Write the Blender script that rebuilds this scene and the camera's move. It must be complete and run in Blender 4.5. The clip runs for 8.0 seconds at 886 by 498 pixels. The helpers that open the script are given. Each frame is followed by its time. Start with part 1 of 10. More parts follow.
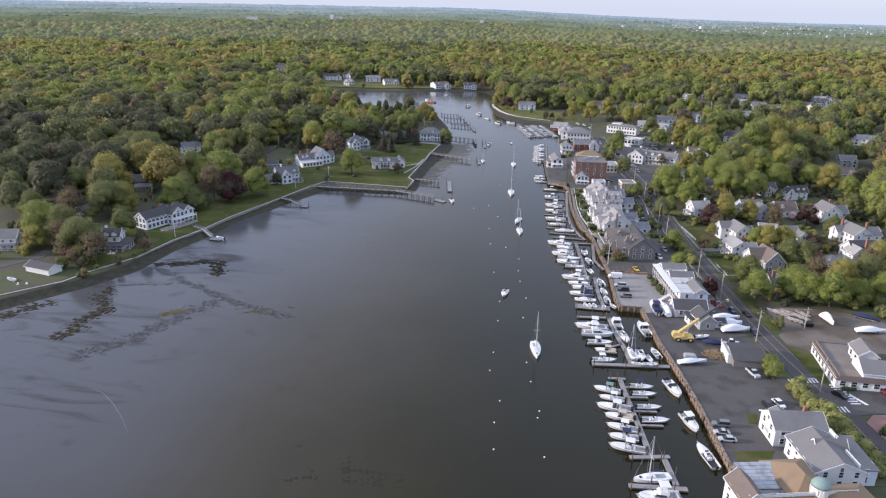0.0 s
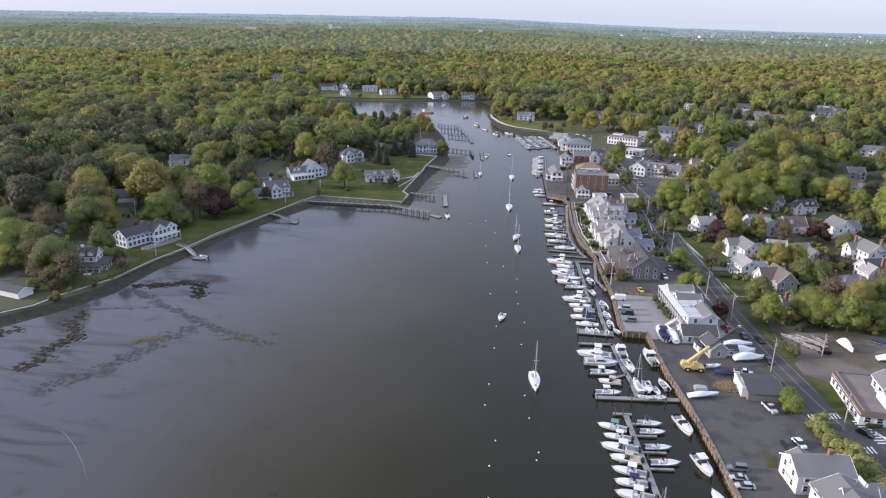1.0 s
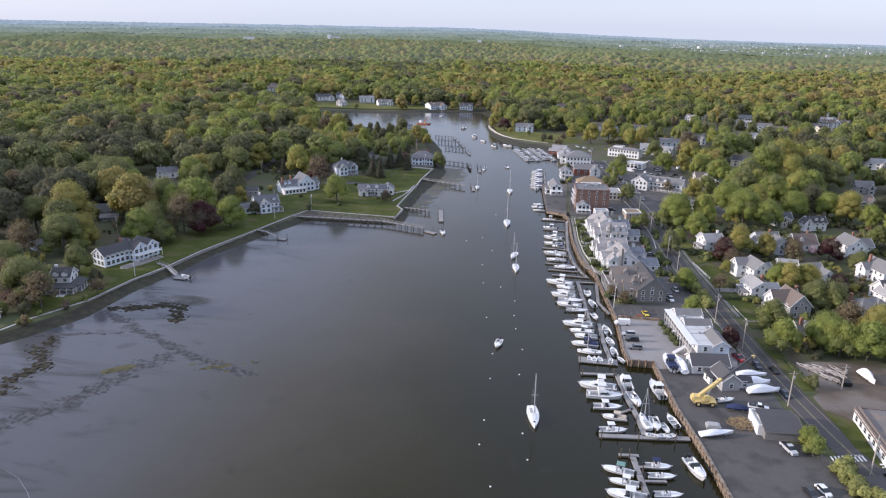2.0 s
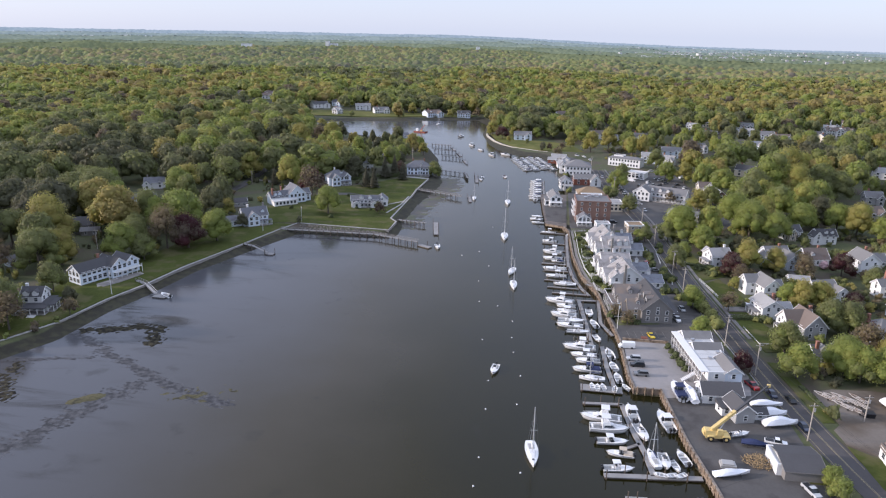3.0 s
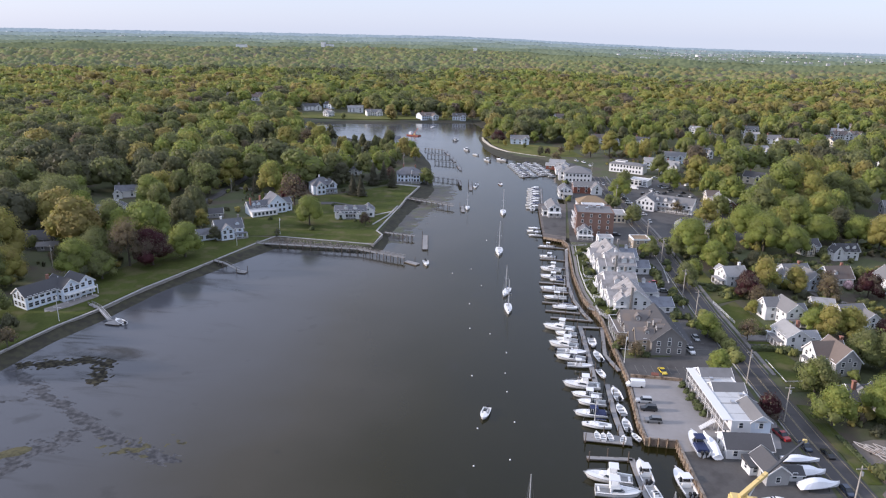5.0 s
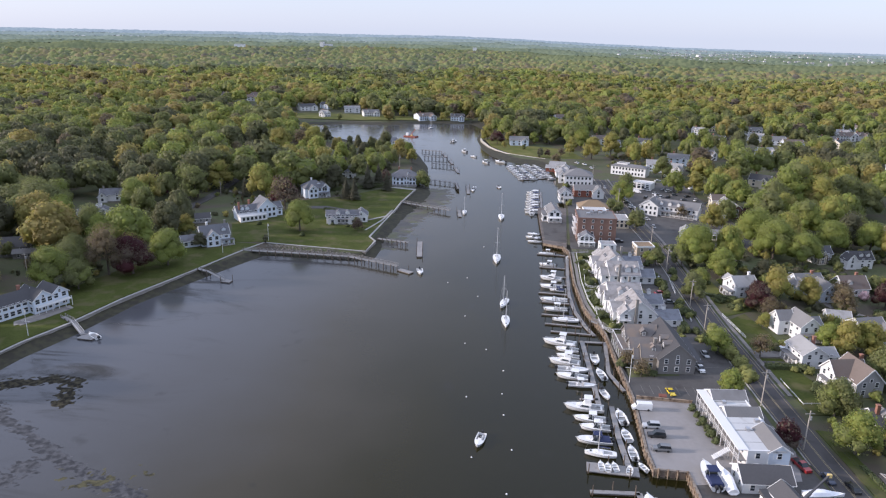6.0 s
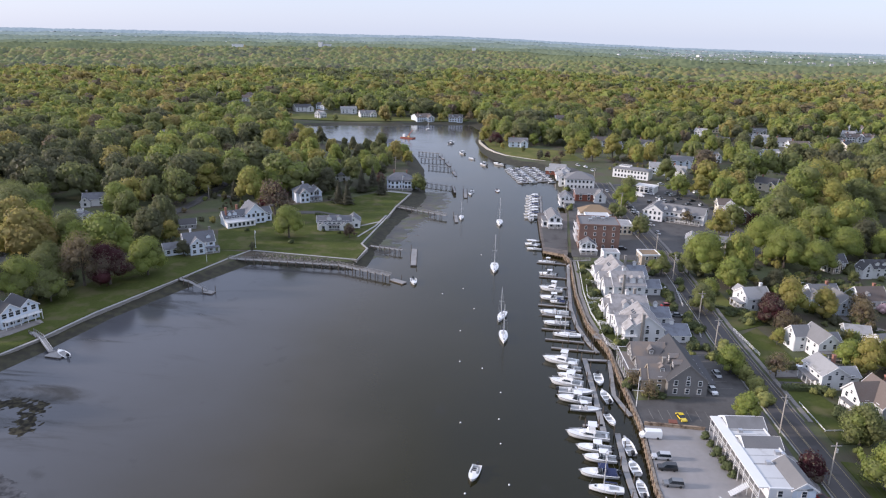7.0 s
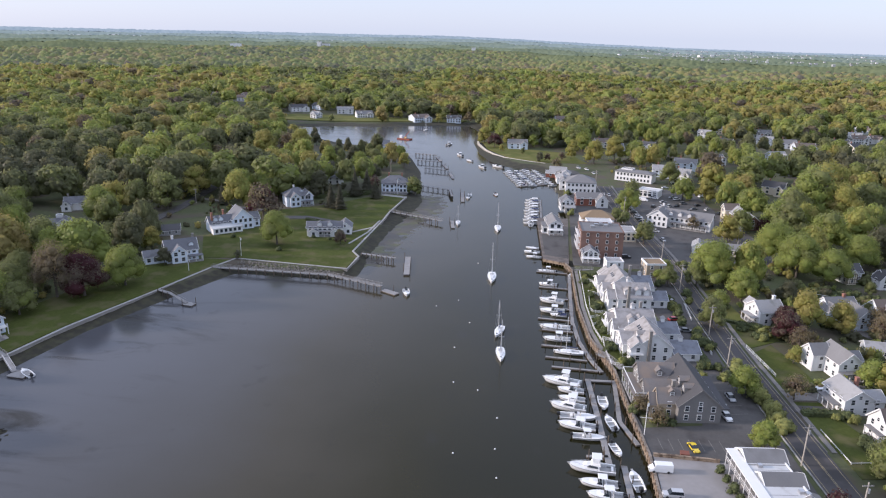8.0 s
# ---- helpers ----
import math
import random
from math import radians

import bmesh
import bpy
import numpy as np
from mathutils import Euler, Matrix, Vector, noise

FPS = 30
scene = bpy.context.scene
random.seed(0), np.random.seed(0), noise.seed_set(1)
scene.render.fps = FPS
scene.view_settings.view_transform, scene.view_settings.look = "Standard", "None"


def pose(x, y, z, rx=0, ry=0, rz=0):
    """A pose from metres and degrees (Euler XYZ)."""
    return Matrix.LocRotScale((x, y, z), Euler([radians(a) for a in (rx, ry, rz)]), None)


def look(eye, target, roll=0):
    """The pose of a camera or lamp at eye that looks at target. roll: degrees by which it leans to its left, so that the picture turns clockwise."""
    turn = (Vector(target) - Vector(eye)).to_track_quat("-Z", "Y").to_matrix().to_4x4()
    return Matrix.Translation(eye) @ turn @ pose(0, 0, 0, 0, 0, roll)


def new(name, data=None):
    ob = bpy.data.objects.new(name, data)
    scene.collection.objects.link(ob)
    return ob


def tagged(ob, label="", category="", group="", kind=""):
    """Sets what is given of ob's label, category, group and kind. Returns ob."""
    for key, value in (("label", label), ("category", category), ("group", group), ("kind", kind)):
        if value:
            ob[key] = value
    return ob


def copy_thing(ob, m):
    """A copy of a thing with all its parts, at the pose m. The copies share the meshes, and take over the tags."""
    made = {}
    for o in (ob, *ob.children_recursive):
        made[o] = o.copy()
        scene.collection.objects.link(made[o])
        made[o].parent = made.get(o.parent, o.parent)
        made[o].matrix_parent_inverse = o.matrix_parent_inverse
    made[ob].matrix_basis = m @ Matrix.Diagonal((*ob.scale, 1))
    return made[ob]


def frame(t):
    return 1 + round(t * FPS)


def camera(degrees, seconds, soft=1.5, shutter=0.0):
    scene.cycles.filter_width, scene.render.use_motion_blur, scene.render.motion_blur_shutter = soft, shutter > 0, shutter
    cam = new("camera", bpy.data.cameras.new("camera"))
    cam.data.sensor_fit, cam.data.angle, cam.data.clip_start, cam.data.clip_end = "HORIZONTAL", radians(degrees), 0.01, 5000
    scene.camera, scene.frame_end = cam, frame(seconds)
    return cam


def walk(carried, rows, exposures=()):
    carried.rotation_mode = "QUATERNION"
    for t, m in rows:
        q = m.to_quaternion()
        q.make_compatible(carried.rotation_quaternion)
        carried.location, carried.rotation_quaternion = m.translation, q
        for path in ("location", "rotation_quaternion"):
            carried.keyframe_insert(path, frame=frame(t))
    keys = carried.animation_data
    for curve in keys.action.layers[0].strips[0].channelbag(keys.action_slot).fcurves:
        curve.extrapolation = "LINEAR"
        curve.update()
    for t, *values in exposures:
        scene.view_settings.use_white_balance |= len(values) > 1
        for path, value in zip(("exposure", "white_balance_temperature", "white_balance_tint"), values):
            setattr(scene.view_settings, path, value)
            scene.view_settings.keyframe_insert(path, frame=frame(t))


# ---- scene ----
cam = camera(65.5, 8.0, soft=1.2)
PATH = [
    (0, (0.737, -9.862, 107.779), (0.454, -7.997, 107.113), 1.0),
    (0.5, (0.835, -1.675, 107.465), (0.551, 0.194, 106.811), 0.9),
    (1, (0.691, 6.44, 107.143), (0.407, 8.313, 106.501), 0.9),
    (1.5, (0.598, 14.337, 106.881), (0.314, 16.214, 106.252), 1.0),
    (2, (0.358, 22.418, 106.502), (0.075, 24.3, 105.886), 1.0),
    (3.5, (0.042, 45.712, 105.519), (-0.239, 47.602, 104.925), 1.0),
    (4, (0.162, 53.055, 105.194), (-0.118, 54.944, 104.601), 1.0),
    (4.5, (-0.046, 60.616, 104.795), (-0.323, 62.506, 104.201), 1.0),
    (6, (-0.253, 83.634, 103.359), (-0.528, 85.524, 102.765), 1.1),
    (6.5, (-0.397, 91.471, 102.894), (-0.672, 93.36, 102.3), 1.1),
    (7, (-0.539, 99.747, 102.29), (-0.813, 101.637, 101.697), 1.1),
    (7.5, (-0.689, 108.063, 101.715), (-0.962, 109.953, 101.122), 1.1),
    (8, (-0.797, 116.035, 101.265), (-1.07, 117.925, 100.672), 1.2),
]
walk(cam, [(t, look(eye, target, roll)) for t, eye, target, roll in PATH], exposures=[(0, 0.55, 5800, 20), (8, 0.55, 5800, 20)])

# ---- world, sun, exposure ----
SUN_FROM = (-0.93, -0.14, 0.25)          # towards the sun
sun_dir = Vector(SUN_FROM).normalized()
sun_el = math.asin(sun_dir.z)
world = bpy.data.worlds.new("world")
scene.world = world
world.use_nodes = True
wn = world.node_tree
sky = wn.nodes.new("ShaderNodeTexSky")
sky.sky_type = "NISHITA"
sky.sun_disc = False
sky.sun_elevation = sun_el
sky.sun_rotation = math.atan2(sun_dir.x, sun_dir.y)
sky.air_density = 1.0
sky.dust_density = 1.0
sky.ozone_density = 2.0
wn.nodes["Background"].inputs["Strength"].default_value = 0.15
# thin high haze whitens the whole sky
haze = wn.nodes.new("ShaderNodeMix")
haze.data_type = "RGBA"
haze.inputs[0].default_value = 0.75
haze.inputs[7].default_value = (3.64, 3.9, 4.24, 1)
wn.links.new(sky.outputs[0], haze.inputs[6])
# a thinly veiled sky is brighter overhead than at the horizon
sky_way = wn.nodes.new("ShaderNodeTexCoord")
sky_up = wn.nodes.new("ShaderNodeSeparateXYZ")
wn.links.new(sky_way.outputs["Generated"], sky_up.inputs[0])
veil = wn.nodes.new("ShaderNodeMapRange")
veil.interpolation_type = "SMOOTHSTEP"
veil.inputs["From Min"].default_value, veil.inputs["From Max"].default_value = 0.12, 1.0
veil.inputs["To Min"].default_value, veil.inputs["To Max"].default_value = 1.0, 1.4
wn.links.new(sky_up.outputs["Z"], veil.inputs["Value"])
glow = wn.nodes.new("ShaderNodeVectorMath")
glow.operation = "SCALE"
wn.links.new(haze.outputs[2], glow.inputs[0])
wn.links.new(veil.outputs[0], glow.inputs["Scale"])
wn.links.new(glow.outputs[0], wn.nodes["Background"].inputs["Color"])
sun = new("sun", bpy.data.lights.new("sun", "SUN"))
sun.data.energy = 3.2
sun.data.angle = radians(3)
sun.data.color = (1.0, 0.86, 0.68)
sun.matrix_world = look((0, 0, 300), Vector((0, 0, 300)) - sun_dir)


# ---- materials ----
def material(name, color, rough=0.7, vary=0.2, coarse=0.15, fine=2.0, bump=0.0, metal=0.0, spec=0.4, tint="", island=0.0,
             stain=None, stain_scale=0.3, stain_at=0.62, per_object=0.0, clear=0.0, thin=0.0):
    """A procedural surface: base colour varied at a coarse and a fine scale (in cycles a metre), stains, bump."""
    m = bpy.data.materials.new(name)
    m.use_nodes = True
    nt = m.node_tree
    bs = nt.nodes["Principled BSDF"]
    bs.inputs["Roughness"].default_value = rough
    bs.inputs["Metallic"].default_value = metal
    bs.inputs["Specular IOR Level"].default_value = spec
    geo = nt.nodes.new("ShaderNodeNewGeometry")
    total = None
    for scale, amount in ((coarse, vary), (fine, vary * 0.8)):
        nz = nt.nodes.new("ShaderNodeTexNoise")
        nz.inputs["Scale"].default_value = scale
        nz.inputs["Detail"].default_value = 4
        nt.links.new(geo.outputs["Position"], nz.inputs["Vector"])
        ma = nt.nodes.new("ShaderNodeMath")
        ma.operation = "MULTIPLY_ADD"
        nt.links.new(nz.outputs["Fac"], ma.inputs[0])
        ma.inputs[1].default_value = 2 * amount
        ma.inputs[2].default_value = -amount
        if total is None:
            total = ma.outputs[0]
        else:
            ad = nt.nodes.new("ShaderNodeMath")
            ad.operation = "ADD"
            nt.links.new(total, ad.inputs[0])
            nt.links.new(ma.outputs[0], ad.inputs[1])
            total = ad.outputs[0]
    if island > 0:
        ma = nt.nodes.new("ShaderNodeMath")
        ma.operation = "MULTIPLY_ADD"
        nt.links.new(geo.outputs["Random Per Island"], ma.inputs[0])
        ma.inputs[1].default_value = 2 * island
        nt.links.new(total, ma.inputs[2])
        total = ma.outputs[0]
    if per_object > 0:
        oi = nt.nodes.new("ShaderNodeObjectInfo")
        ma = nt.nodes.new("ShaderNodeMath")
        ma.operation = "MULTIPLY_ADD"
        nt.links.new(oi.outputs["Random"], ma.inputs[0])
        ma.inputs[1].default_value = 2 * per_object
        nt.links.new(total, ma.inputs[2])
        total = ma.outputs[0]
    hi = nt.nodes.new("ShaderNodeMath")
    hi.operation = "ADD"
    nt.links.new(total, hi.inputs[0])
    hi.inputs[1].default_value = 1.0 - island - per_object
    vm = nt.nodes.new("ShaderNodeVectorMath")
    vm.operation = "SCALE"
    nt.links.new(hi.outputs[0], vm.inputs["Scale"])
    if tint:
        at = nt.nodes.new("ShaderNodeAttribute")
        at.attribute_name = tint
        rp = nt.nodes.new("ShaderNodeValToRGB")
        rp.color_ramp.interpolation = "LINEAR"
        cols = color
        while len(rp.color_ramp.elements) < len(cols):
            rp.color_ramp.elements.new(0.5)
        for i, (p, c) in enumerate(cols):
            rp.color_ramp.elements[i].position = p
            rp.color_ramp.elements[i].color = (*c, 1)
        nt.links.new(at.outputs["Fac"], rp.inputs[0])
        nt.links.new(rp.outputs[0], vm.inputs[0])
    else:
        vm.inputs[0].default_value = color
    out = vm.outputs[0]
    if stain:
        nz = nt.nodes.new("ShaderNodeTexNoise")
        nz.inputs["Scale"].default_value = stain_scale
        nz.inputs["Detail"].default_value = 6
        nt.links.new(geo.outputs["Position"], nz.inputs["Vector"])
        rp = nt.nodes.new("ShaderNodeValToRGB")
        rp.color_ramp.elements[0].position = stain_at - 0.08
        rp.color_ramp.elements[1].position = stain_at + 0.08
        nt.links.new(nz.outputs["Fac"], rp.inputs[0])
        mx = nt.nodes.new("ShaderNodeMix")
        mx.data_type = "RGBA"
        nt.links.new(rp.outputs[0], mx.inputs[0])
        nt.links.new(out, mx.inputs[6])
        mx.inputs[7].default_value = (*stain, 1)
        out = mx.outputs[2]
    nt.links.new(out, bs.inputs["Base Color"])
    if clear:
        bs.inputs["Coat Weight"].default_value = clear
        bs.inputs["Coat Roughness"].default_value = 0.08
    if thin:
        # light passing through thin leaves
        tr = nt.nodes.new("ShaderNodeBsdfTranslucent")
        nt.links.new(out, tr.inputs["Color"])
        ms = nt.nodes.new("ShaderNodeMixShader")
        ms.inputs[0].default_value = thin
        nt.links.new(bs.outputs[0], ms.inputs[1])
        nt.links.new(tr.outputs[0], ms.inputs[2])
        nt.links.new(ms.outputs[0], nt.nodes["Material Output"].inputs["Surface"])
    if bump:
        nz = nt.nodes.new("ShaderNodeTexNoise")
        nz.inputs["Scale"].default_value = fine * 1.7
        nz.inputs["Detail"].default_value = 5
        nt.links.new(geo.outputs["Position"], nz.inputs["Vector"])
        bp = nt.nodes.new("ShaderNodeBump")
        bp.inputs["Strength"].default_value = 0.6
        bp.inputs["Distance"].default_value = bump
        nt.links.new(nz.outputs["Fac"], bp.inputs["Height"])
        nt.links.new(bp.outputs[0], bs.inputs["Normal"])
    return m


LEAF = [(0.0, (0.112, 0.108, 0.074)), (0.22, (0.163, 0.166, 0.086)), (0.4, (0.238, 0.258, 0.094)), (0.47, (0.278, 0.330, 0.080)), (0.58, (0.345, 0.326, 0.092)), (0.72, (0.350, 0.282, 0.110)),
        (0.86, (0.250, 0.202, 0.108)), (0.95, (0.185, 0.153, 0.114)), (1.0, (0.085, 0.029, 0.033))]
# closed canopy far off: leaf colour halved for shade in gaps, haze-grey added
SHADED_CANOPY = [(p, (0.5 * r + 0.02, 0.5 * g + 0.024, 0.5 * b + 0.026)) for p, (r, g, b) in LEAF]
M = {}
M["leaves"] = material("leaves", LEAF, 0.6, 0.15, 0.05, 0.7, spec=0.25, tint="tint", island=0.08, thin=0.52)
M["canopy"] = material("canopy", SHADED_CANOPY, 0.8, 0.22, 0.02, 0.35, bump=0.8, spec=0.15, tint="tint")
M["bark"] = material("bark", (0.10, 0.085, 0.07), 0.9, 0.3, 0.5, 6)
M["ground"] = material("ground", (0.075, 0.085, 0.035), 0.95, 0.35, 0.03, 0.7, bump=0.05, stain=(0.085, 0.07, 0.05), stain_scale=0.06, stain_at=0.55)
nt = M["ground"].node_tree
low = nt.nodes.new("ShaderNodeMapRange")
low.inputs["From Min"].default_value, low.inputs["From Max"].default_value = 2.05, 1.7
sepz = nt.nodes.new("ShaderNodeSeparateXYZ")
geoz = nt.nodes.new("ShaderNodeNewGeometry")
nt.links.new(geoz.outputs["Position"], sepz.inputs[0])
nt.links.new(sepz.outputs["Z"], low.inputs["Value"])
tide = nt.nodes.new("ShaderNodeMix")
tide.data_type = "RGBA"
tnz = nt.nodes.new("ShaderNodeTexNoise")
tnz.inputs["Scale"].default_value, tnz.inputs["Detail"].default_value = 0.35, 7
trp = nt.nodes.new("ShaderNodeValToRGB")
trp.color_ramp.elements[0].position, trp.color_ramp.elements[0].color = 0.4, (0.034, 0.031, 0.021, 1)
trp.color_ramp.elements[1].position, trp.color_ramp.elements[1].color = 0.62, (0.054, 0.051, 0.029, 1)
nt.links.new(geoz.outputs["Position"], tnz.inputs["Vector"])
nt.links.new(tnz.outputs["Fac"], trp.inputs[0])
nt.links.new(trp.outputs[0], tide.inputs[7])
nt.links.new(low.outputs[0], tide.inputs[0])
nt.links.new(nt.nodes["Principled BSDF"].inputs["Base Color"].links[0].from_socket, tide.inputs[6])
nt.links.new(tide.outputs[2], nt.nodes["Principled BSDF"].inputs["Base Color"])
M["grass"] = material("grass", (0.068, 0.081, 0.021), 0.95, 0.36, 0.09, 1.1, bump=0.08, spec=0.08, stain=(0.105, 0.1, 0.045), stain_scale=0.14, stain_at=0.57)
M["drygrass"] = material("drygrass", (0.15, 0.145, 0.05), 0.95, 0.25, 0.08, 0.8, bump=0.05, spec=0.08, stain=(0.11, 0.12, 0.035), stain_scale=0.1, stain_at=0.5)
M["mud"] = material("mud", (0.078, 0.068, 0.054), 0.55, 0.3, 0.08, 1.2, bump=0.06, spec=0.5, stain=(0.085, 0.085, 0.03), stain_scale=0.12, stain_at=0.55)
M["weed"] = material("weed", (0.058, 0.052, 0.034), 0.9, 0.45, 0.4, 2.4, bump=0.1, spec=0.1, stain=(0.022, 0.02, 0.016), stain_scale=0.7, stain_at=0.5)
M["wet_weed"] = material("wet_weed", (0.036, 0.033, 0.026), 0.8, 0.3, 0.3, 2.0, bump=0.02, spec=0.1)
M["bar_mud"] = material("bar_mud", (0.10, 0.092, 0.05), 0.9, 0.4, 0.3, 2.4, bump=0.05, spec=0.15, stain=(0.045, 0.042, 0.028), stain_scale=0.5, stain_at=0.55)
M["wet_silt"] = material("wet_silt", (0.088, 0.086, 0.088), 0.5, 0.45, 0.35, 1.6, bump=0.04, spec=0.2, stain=(0.036, 0.035, 0.036), stain_scale=0.55, stain_at=0.5)
M["asphalt"] = material("asphalt", (0.090, 0.085, 0.080), 0.9, 0.22, 0.12, 1.6, bump=0.012, stain=(0.058, 0.053, 0.05), stain_scale=0.16, stain_at=0.6)
M["asphalt_road"] = material("asphalt_road", (0.075, 0.07, 0.069), 0.9, 0.14, 0.05, 0.8, bump=0.01, stain=(0.05, 0.047, 0.046), stain_scale=0.12, stain_at=0.58)
M["asphalt_pale"] = material("asphalt_pale", (0.275, 0.26, 0.25), 0.9, 0.14, 0.05, 0.8, bump=0.01, stain=(0.23, 0.215, 0.2), stain_scale=0.1, stain_at=0.6)
M["gravel"] = material("gravel", (0.165, 0.142, 0.118), 0.95, 0.22, 0.06, 1.5, bump=0.03, stain=(0.105, 0.082, 0.06), stain_scale=0.07, stain_at=0.52)
M["concrete"] = material("concrete", (0.34, 0.33, 0.31), 0.85, 0.16, 0.15, 2, bump=0.01, stain=(0.22, 0.2, 0.17), stain_scale=0.4)
M["paint_line"] = material("paint_line", (0.72, 0.71, 0.68), 0.8, 0.2, 0.4, 3, stain=(0.2, 0.2, 0.2), stain_scale=1.2, stain_at=0.66)
M["dock_wood"] = material("dock_wood", (0.27, 0.26, 0.25), 0.85, 0.22, 0.3, 3, bump=0.01, stain=(0.17, 0.155, 0.14), stain_scale=0.6)
M["pile"] = material("pile", (0.115, 0.09, 0.07), 0.9, 0.3, 0.4, 4)
M["bulk_wood"] = material("bulk_wood", (0.30, 0.228, 0.16), 0.9, 0.35, 0.4, 2.5, bump=0.02, stain=(0.10, 0.07, 0.05), stain_scale=0.7, stain_at=0.55)
M["bulk_cap"] = material("bulk_cap", (0.26, 0.22, 0.18), 0.9, 0.3, 0.4, 3, stain=(0.16, 0.13, 0.1), stain_scale=0.7, stain_at=0.55)
M["wall_white"] = material("wall_white", (0.70, 0.70, 0.695), 0.7, 0.06, 0.2, 2.5, per_object=0.04)
M["wall_cream"] = material("wall_cream", (0.62, 0.56, 0.45), 0.75, 0.08, 0.2, 2.5)
# pale blue paint; also puts the blue of shade on white walls
M["wall_blue"] = material("wall_blue", (0.60, 0.66, 0.73), 0.75, 0.07, 0.2, 2.5)
M["wall_grey"] = material("wall_grey", (0.33, 0.33, 0.325), 0.8, 0.1, 0.2, 2.5)
M["wall_shingle"] = material("wall_shingle", (0.20, 0.19, 0.18), 0.85, 0.2, 0.3, 3, bump=0.01)
M["wall_tan"] = material("wall_tan", (0.37, 0.31, 0.24), 0.85, 0.12, 0.3, 3)
M["wall_red"] = material("wall_red", (0.20, 0.075, 0.05), 0.85, 0.2, 0.3, 3)
M["wall_brick"] = material("wall_brick", (0.205, 0.125, 0.098), 0.9, 0.2, 0.3, 4, bump=0.008, stain=(0.16, 0.095, 0.075), stain_scale=0.35)
M["roof_grey"] = material("roof_grey", (0.18, 0.176, 0.174), 0.9, 0.15, 0.12, 2.5, bump=0.01, stain=(0.17, 0.165, 0.16), stain_scale=0.25, stain_at=0.6, per_object=0.1)
M["roof_slate"] = material("roof_slate", (0.15, 0.153, 0.165), 0.85, 0.18, 0.15, 2.5, bump=0.01, stain=(0.11, 0.11, 0.115), stain_scale=0.3, stain_at=0.58, per_object=0.1)
M["wharf_deck"] = material("wharf_deck", (0.15, 0.128, 0.112), 0.9, 0.25, 0.2, 2.5, bump=0.01, stain=(0.1, 0.085, 0.075), stain_scale=0.3, stain_at=0.55)
M["apron_stone"] = material("apron_stone", (0.15, 0.135, 0.115), 0.9, 0.35, 0.5, 3, bump=0.03, island=0.3)
M["roof_dark"] = material("roof_dark", (0.075, 0.074, 0.077), 0.9, 0.18, 0.12, 2.5, bump=0.01, per_object=0.15)
M["roof_pale"] = material("roof_pale", (0.30, 0.295, 0.29), 0.85, 0.14, 0.15, 2.5, bump=0.01, stain=(0.22, 0.215, 0.2), stain_scale=0.3)
M["roof_weathered"] = material("roof_weathered", (0.31, 0.295, 0.285), 0.85, 0.2, 0.2, 3.0, bump=0.015, stain=(0.22, 0.205, 0.195), stain_scale=0.45, stain_at=0.55)
# blue-grey slate, its colour partly painted shade of the east wings
M["roof_bluish"] = material("roof_bluish", (0.19, 0.2, 0.225), 0.85, 0.18, 0.2, 3.0, bump=0.012, stain=(0.14, 0.145, 0.16), stain_scale=0.4, stain_at=0.56)
M["roof_brown"] = material("roof_brown", (0.155, 0.125, 0.107), 0.9, 0.18, 0.15, 2.5, bump=0.01, stain=(0.14, 0.1, 0.08), stain_scale=0.3)
M["roof_tan"] = material("roof_tan", (0.25, 0.18, 0.11), 0.9, 0.14, 0.12, 2.0, bump=0.01, stain=(0.2, 0.15, 0.1), stain_scale=0.2)
M["roof_white"] = material("roof_white", (0.52, 0.52, 0.51), 0.7, 0.07, 0.15, 1.5, stain=(0.36, 0.345, 0.325), stain_scale=0.35, stain_at=0.68)
M["trim"] = material("trim", (0.72, 0.715, 0.70), 0.6, 0.05, 0.3, 3)
M["brick_chimney"] = material("brick_chimney", (0.28, 0.14, 0.10), 0.9, 0.25, 0.5, 5)
M["stone"] = material("stone", (0.27, 0.25, 0.225), 0.9, 0.3, 0.4, 3, bump=0.03)
M["hull_white"] = material("hull_white", (0.74, 0.74, 0.74), 0.25, 0.03, 0.2, 2, spec=0.5, per_object=0.05, clear=0.3)
M["deck_white"] = material("deck_white", (0.78, 0.775, 0.75), 0.5, 0.06, 0.3, 3, per_object=0.05)
M["rail_grey"] = material("rail_grey", (0.16, 0.16, 0.17), 0.6, 0.1, 0.3, 3)
M["deck_dull"] = material("deck_dull", (0.36, 0.355, 0.345), 0.6, 0.1, 0.3, 3)
M["canvas_blue"] = material("canvas_blue", (0.025, 0.035, 0.09), 0.85, 0.15, 0.5, 4)
M["canvas_green"] = material("canvas_green", (0.16, 0.28, 0.25), 0.85, 0.15, 0.5, 4)
M["canvas_tan"] = material("canvas_tan", (0.5, 0.43, 0.34), 0.85, 0.12, 0.5, 4)
M["wrap"] = material("wrap", (0.82, 0.82, 0.83), 0.35, 0.05, 0.4, 2, bump=0.03, spec=0.5)
M["black"] = material("black", (0.02, 0.02, 0.022), 0.45, 0.2, 0.5, 4)
M["rubber"] = material("rubber", (0.025, 0.025, 0.025), 0.85, 0.2, 0.5, 5)
M["metal"] = material("metal", (0.55, 0.55, 0.56), 0.35, 0.08, 0.4, 4, metal=0.9)
M["mast"] = material("mast", (0.70, 0.70, 0.69), 0.35, 0.06, 0.4, 4, metal=0.3)
M["pole_wood"] = material("pole_wood", (0.40, 0.36, 0.31), 0.9, 0.2, 0.3, 4)
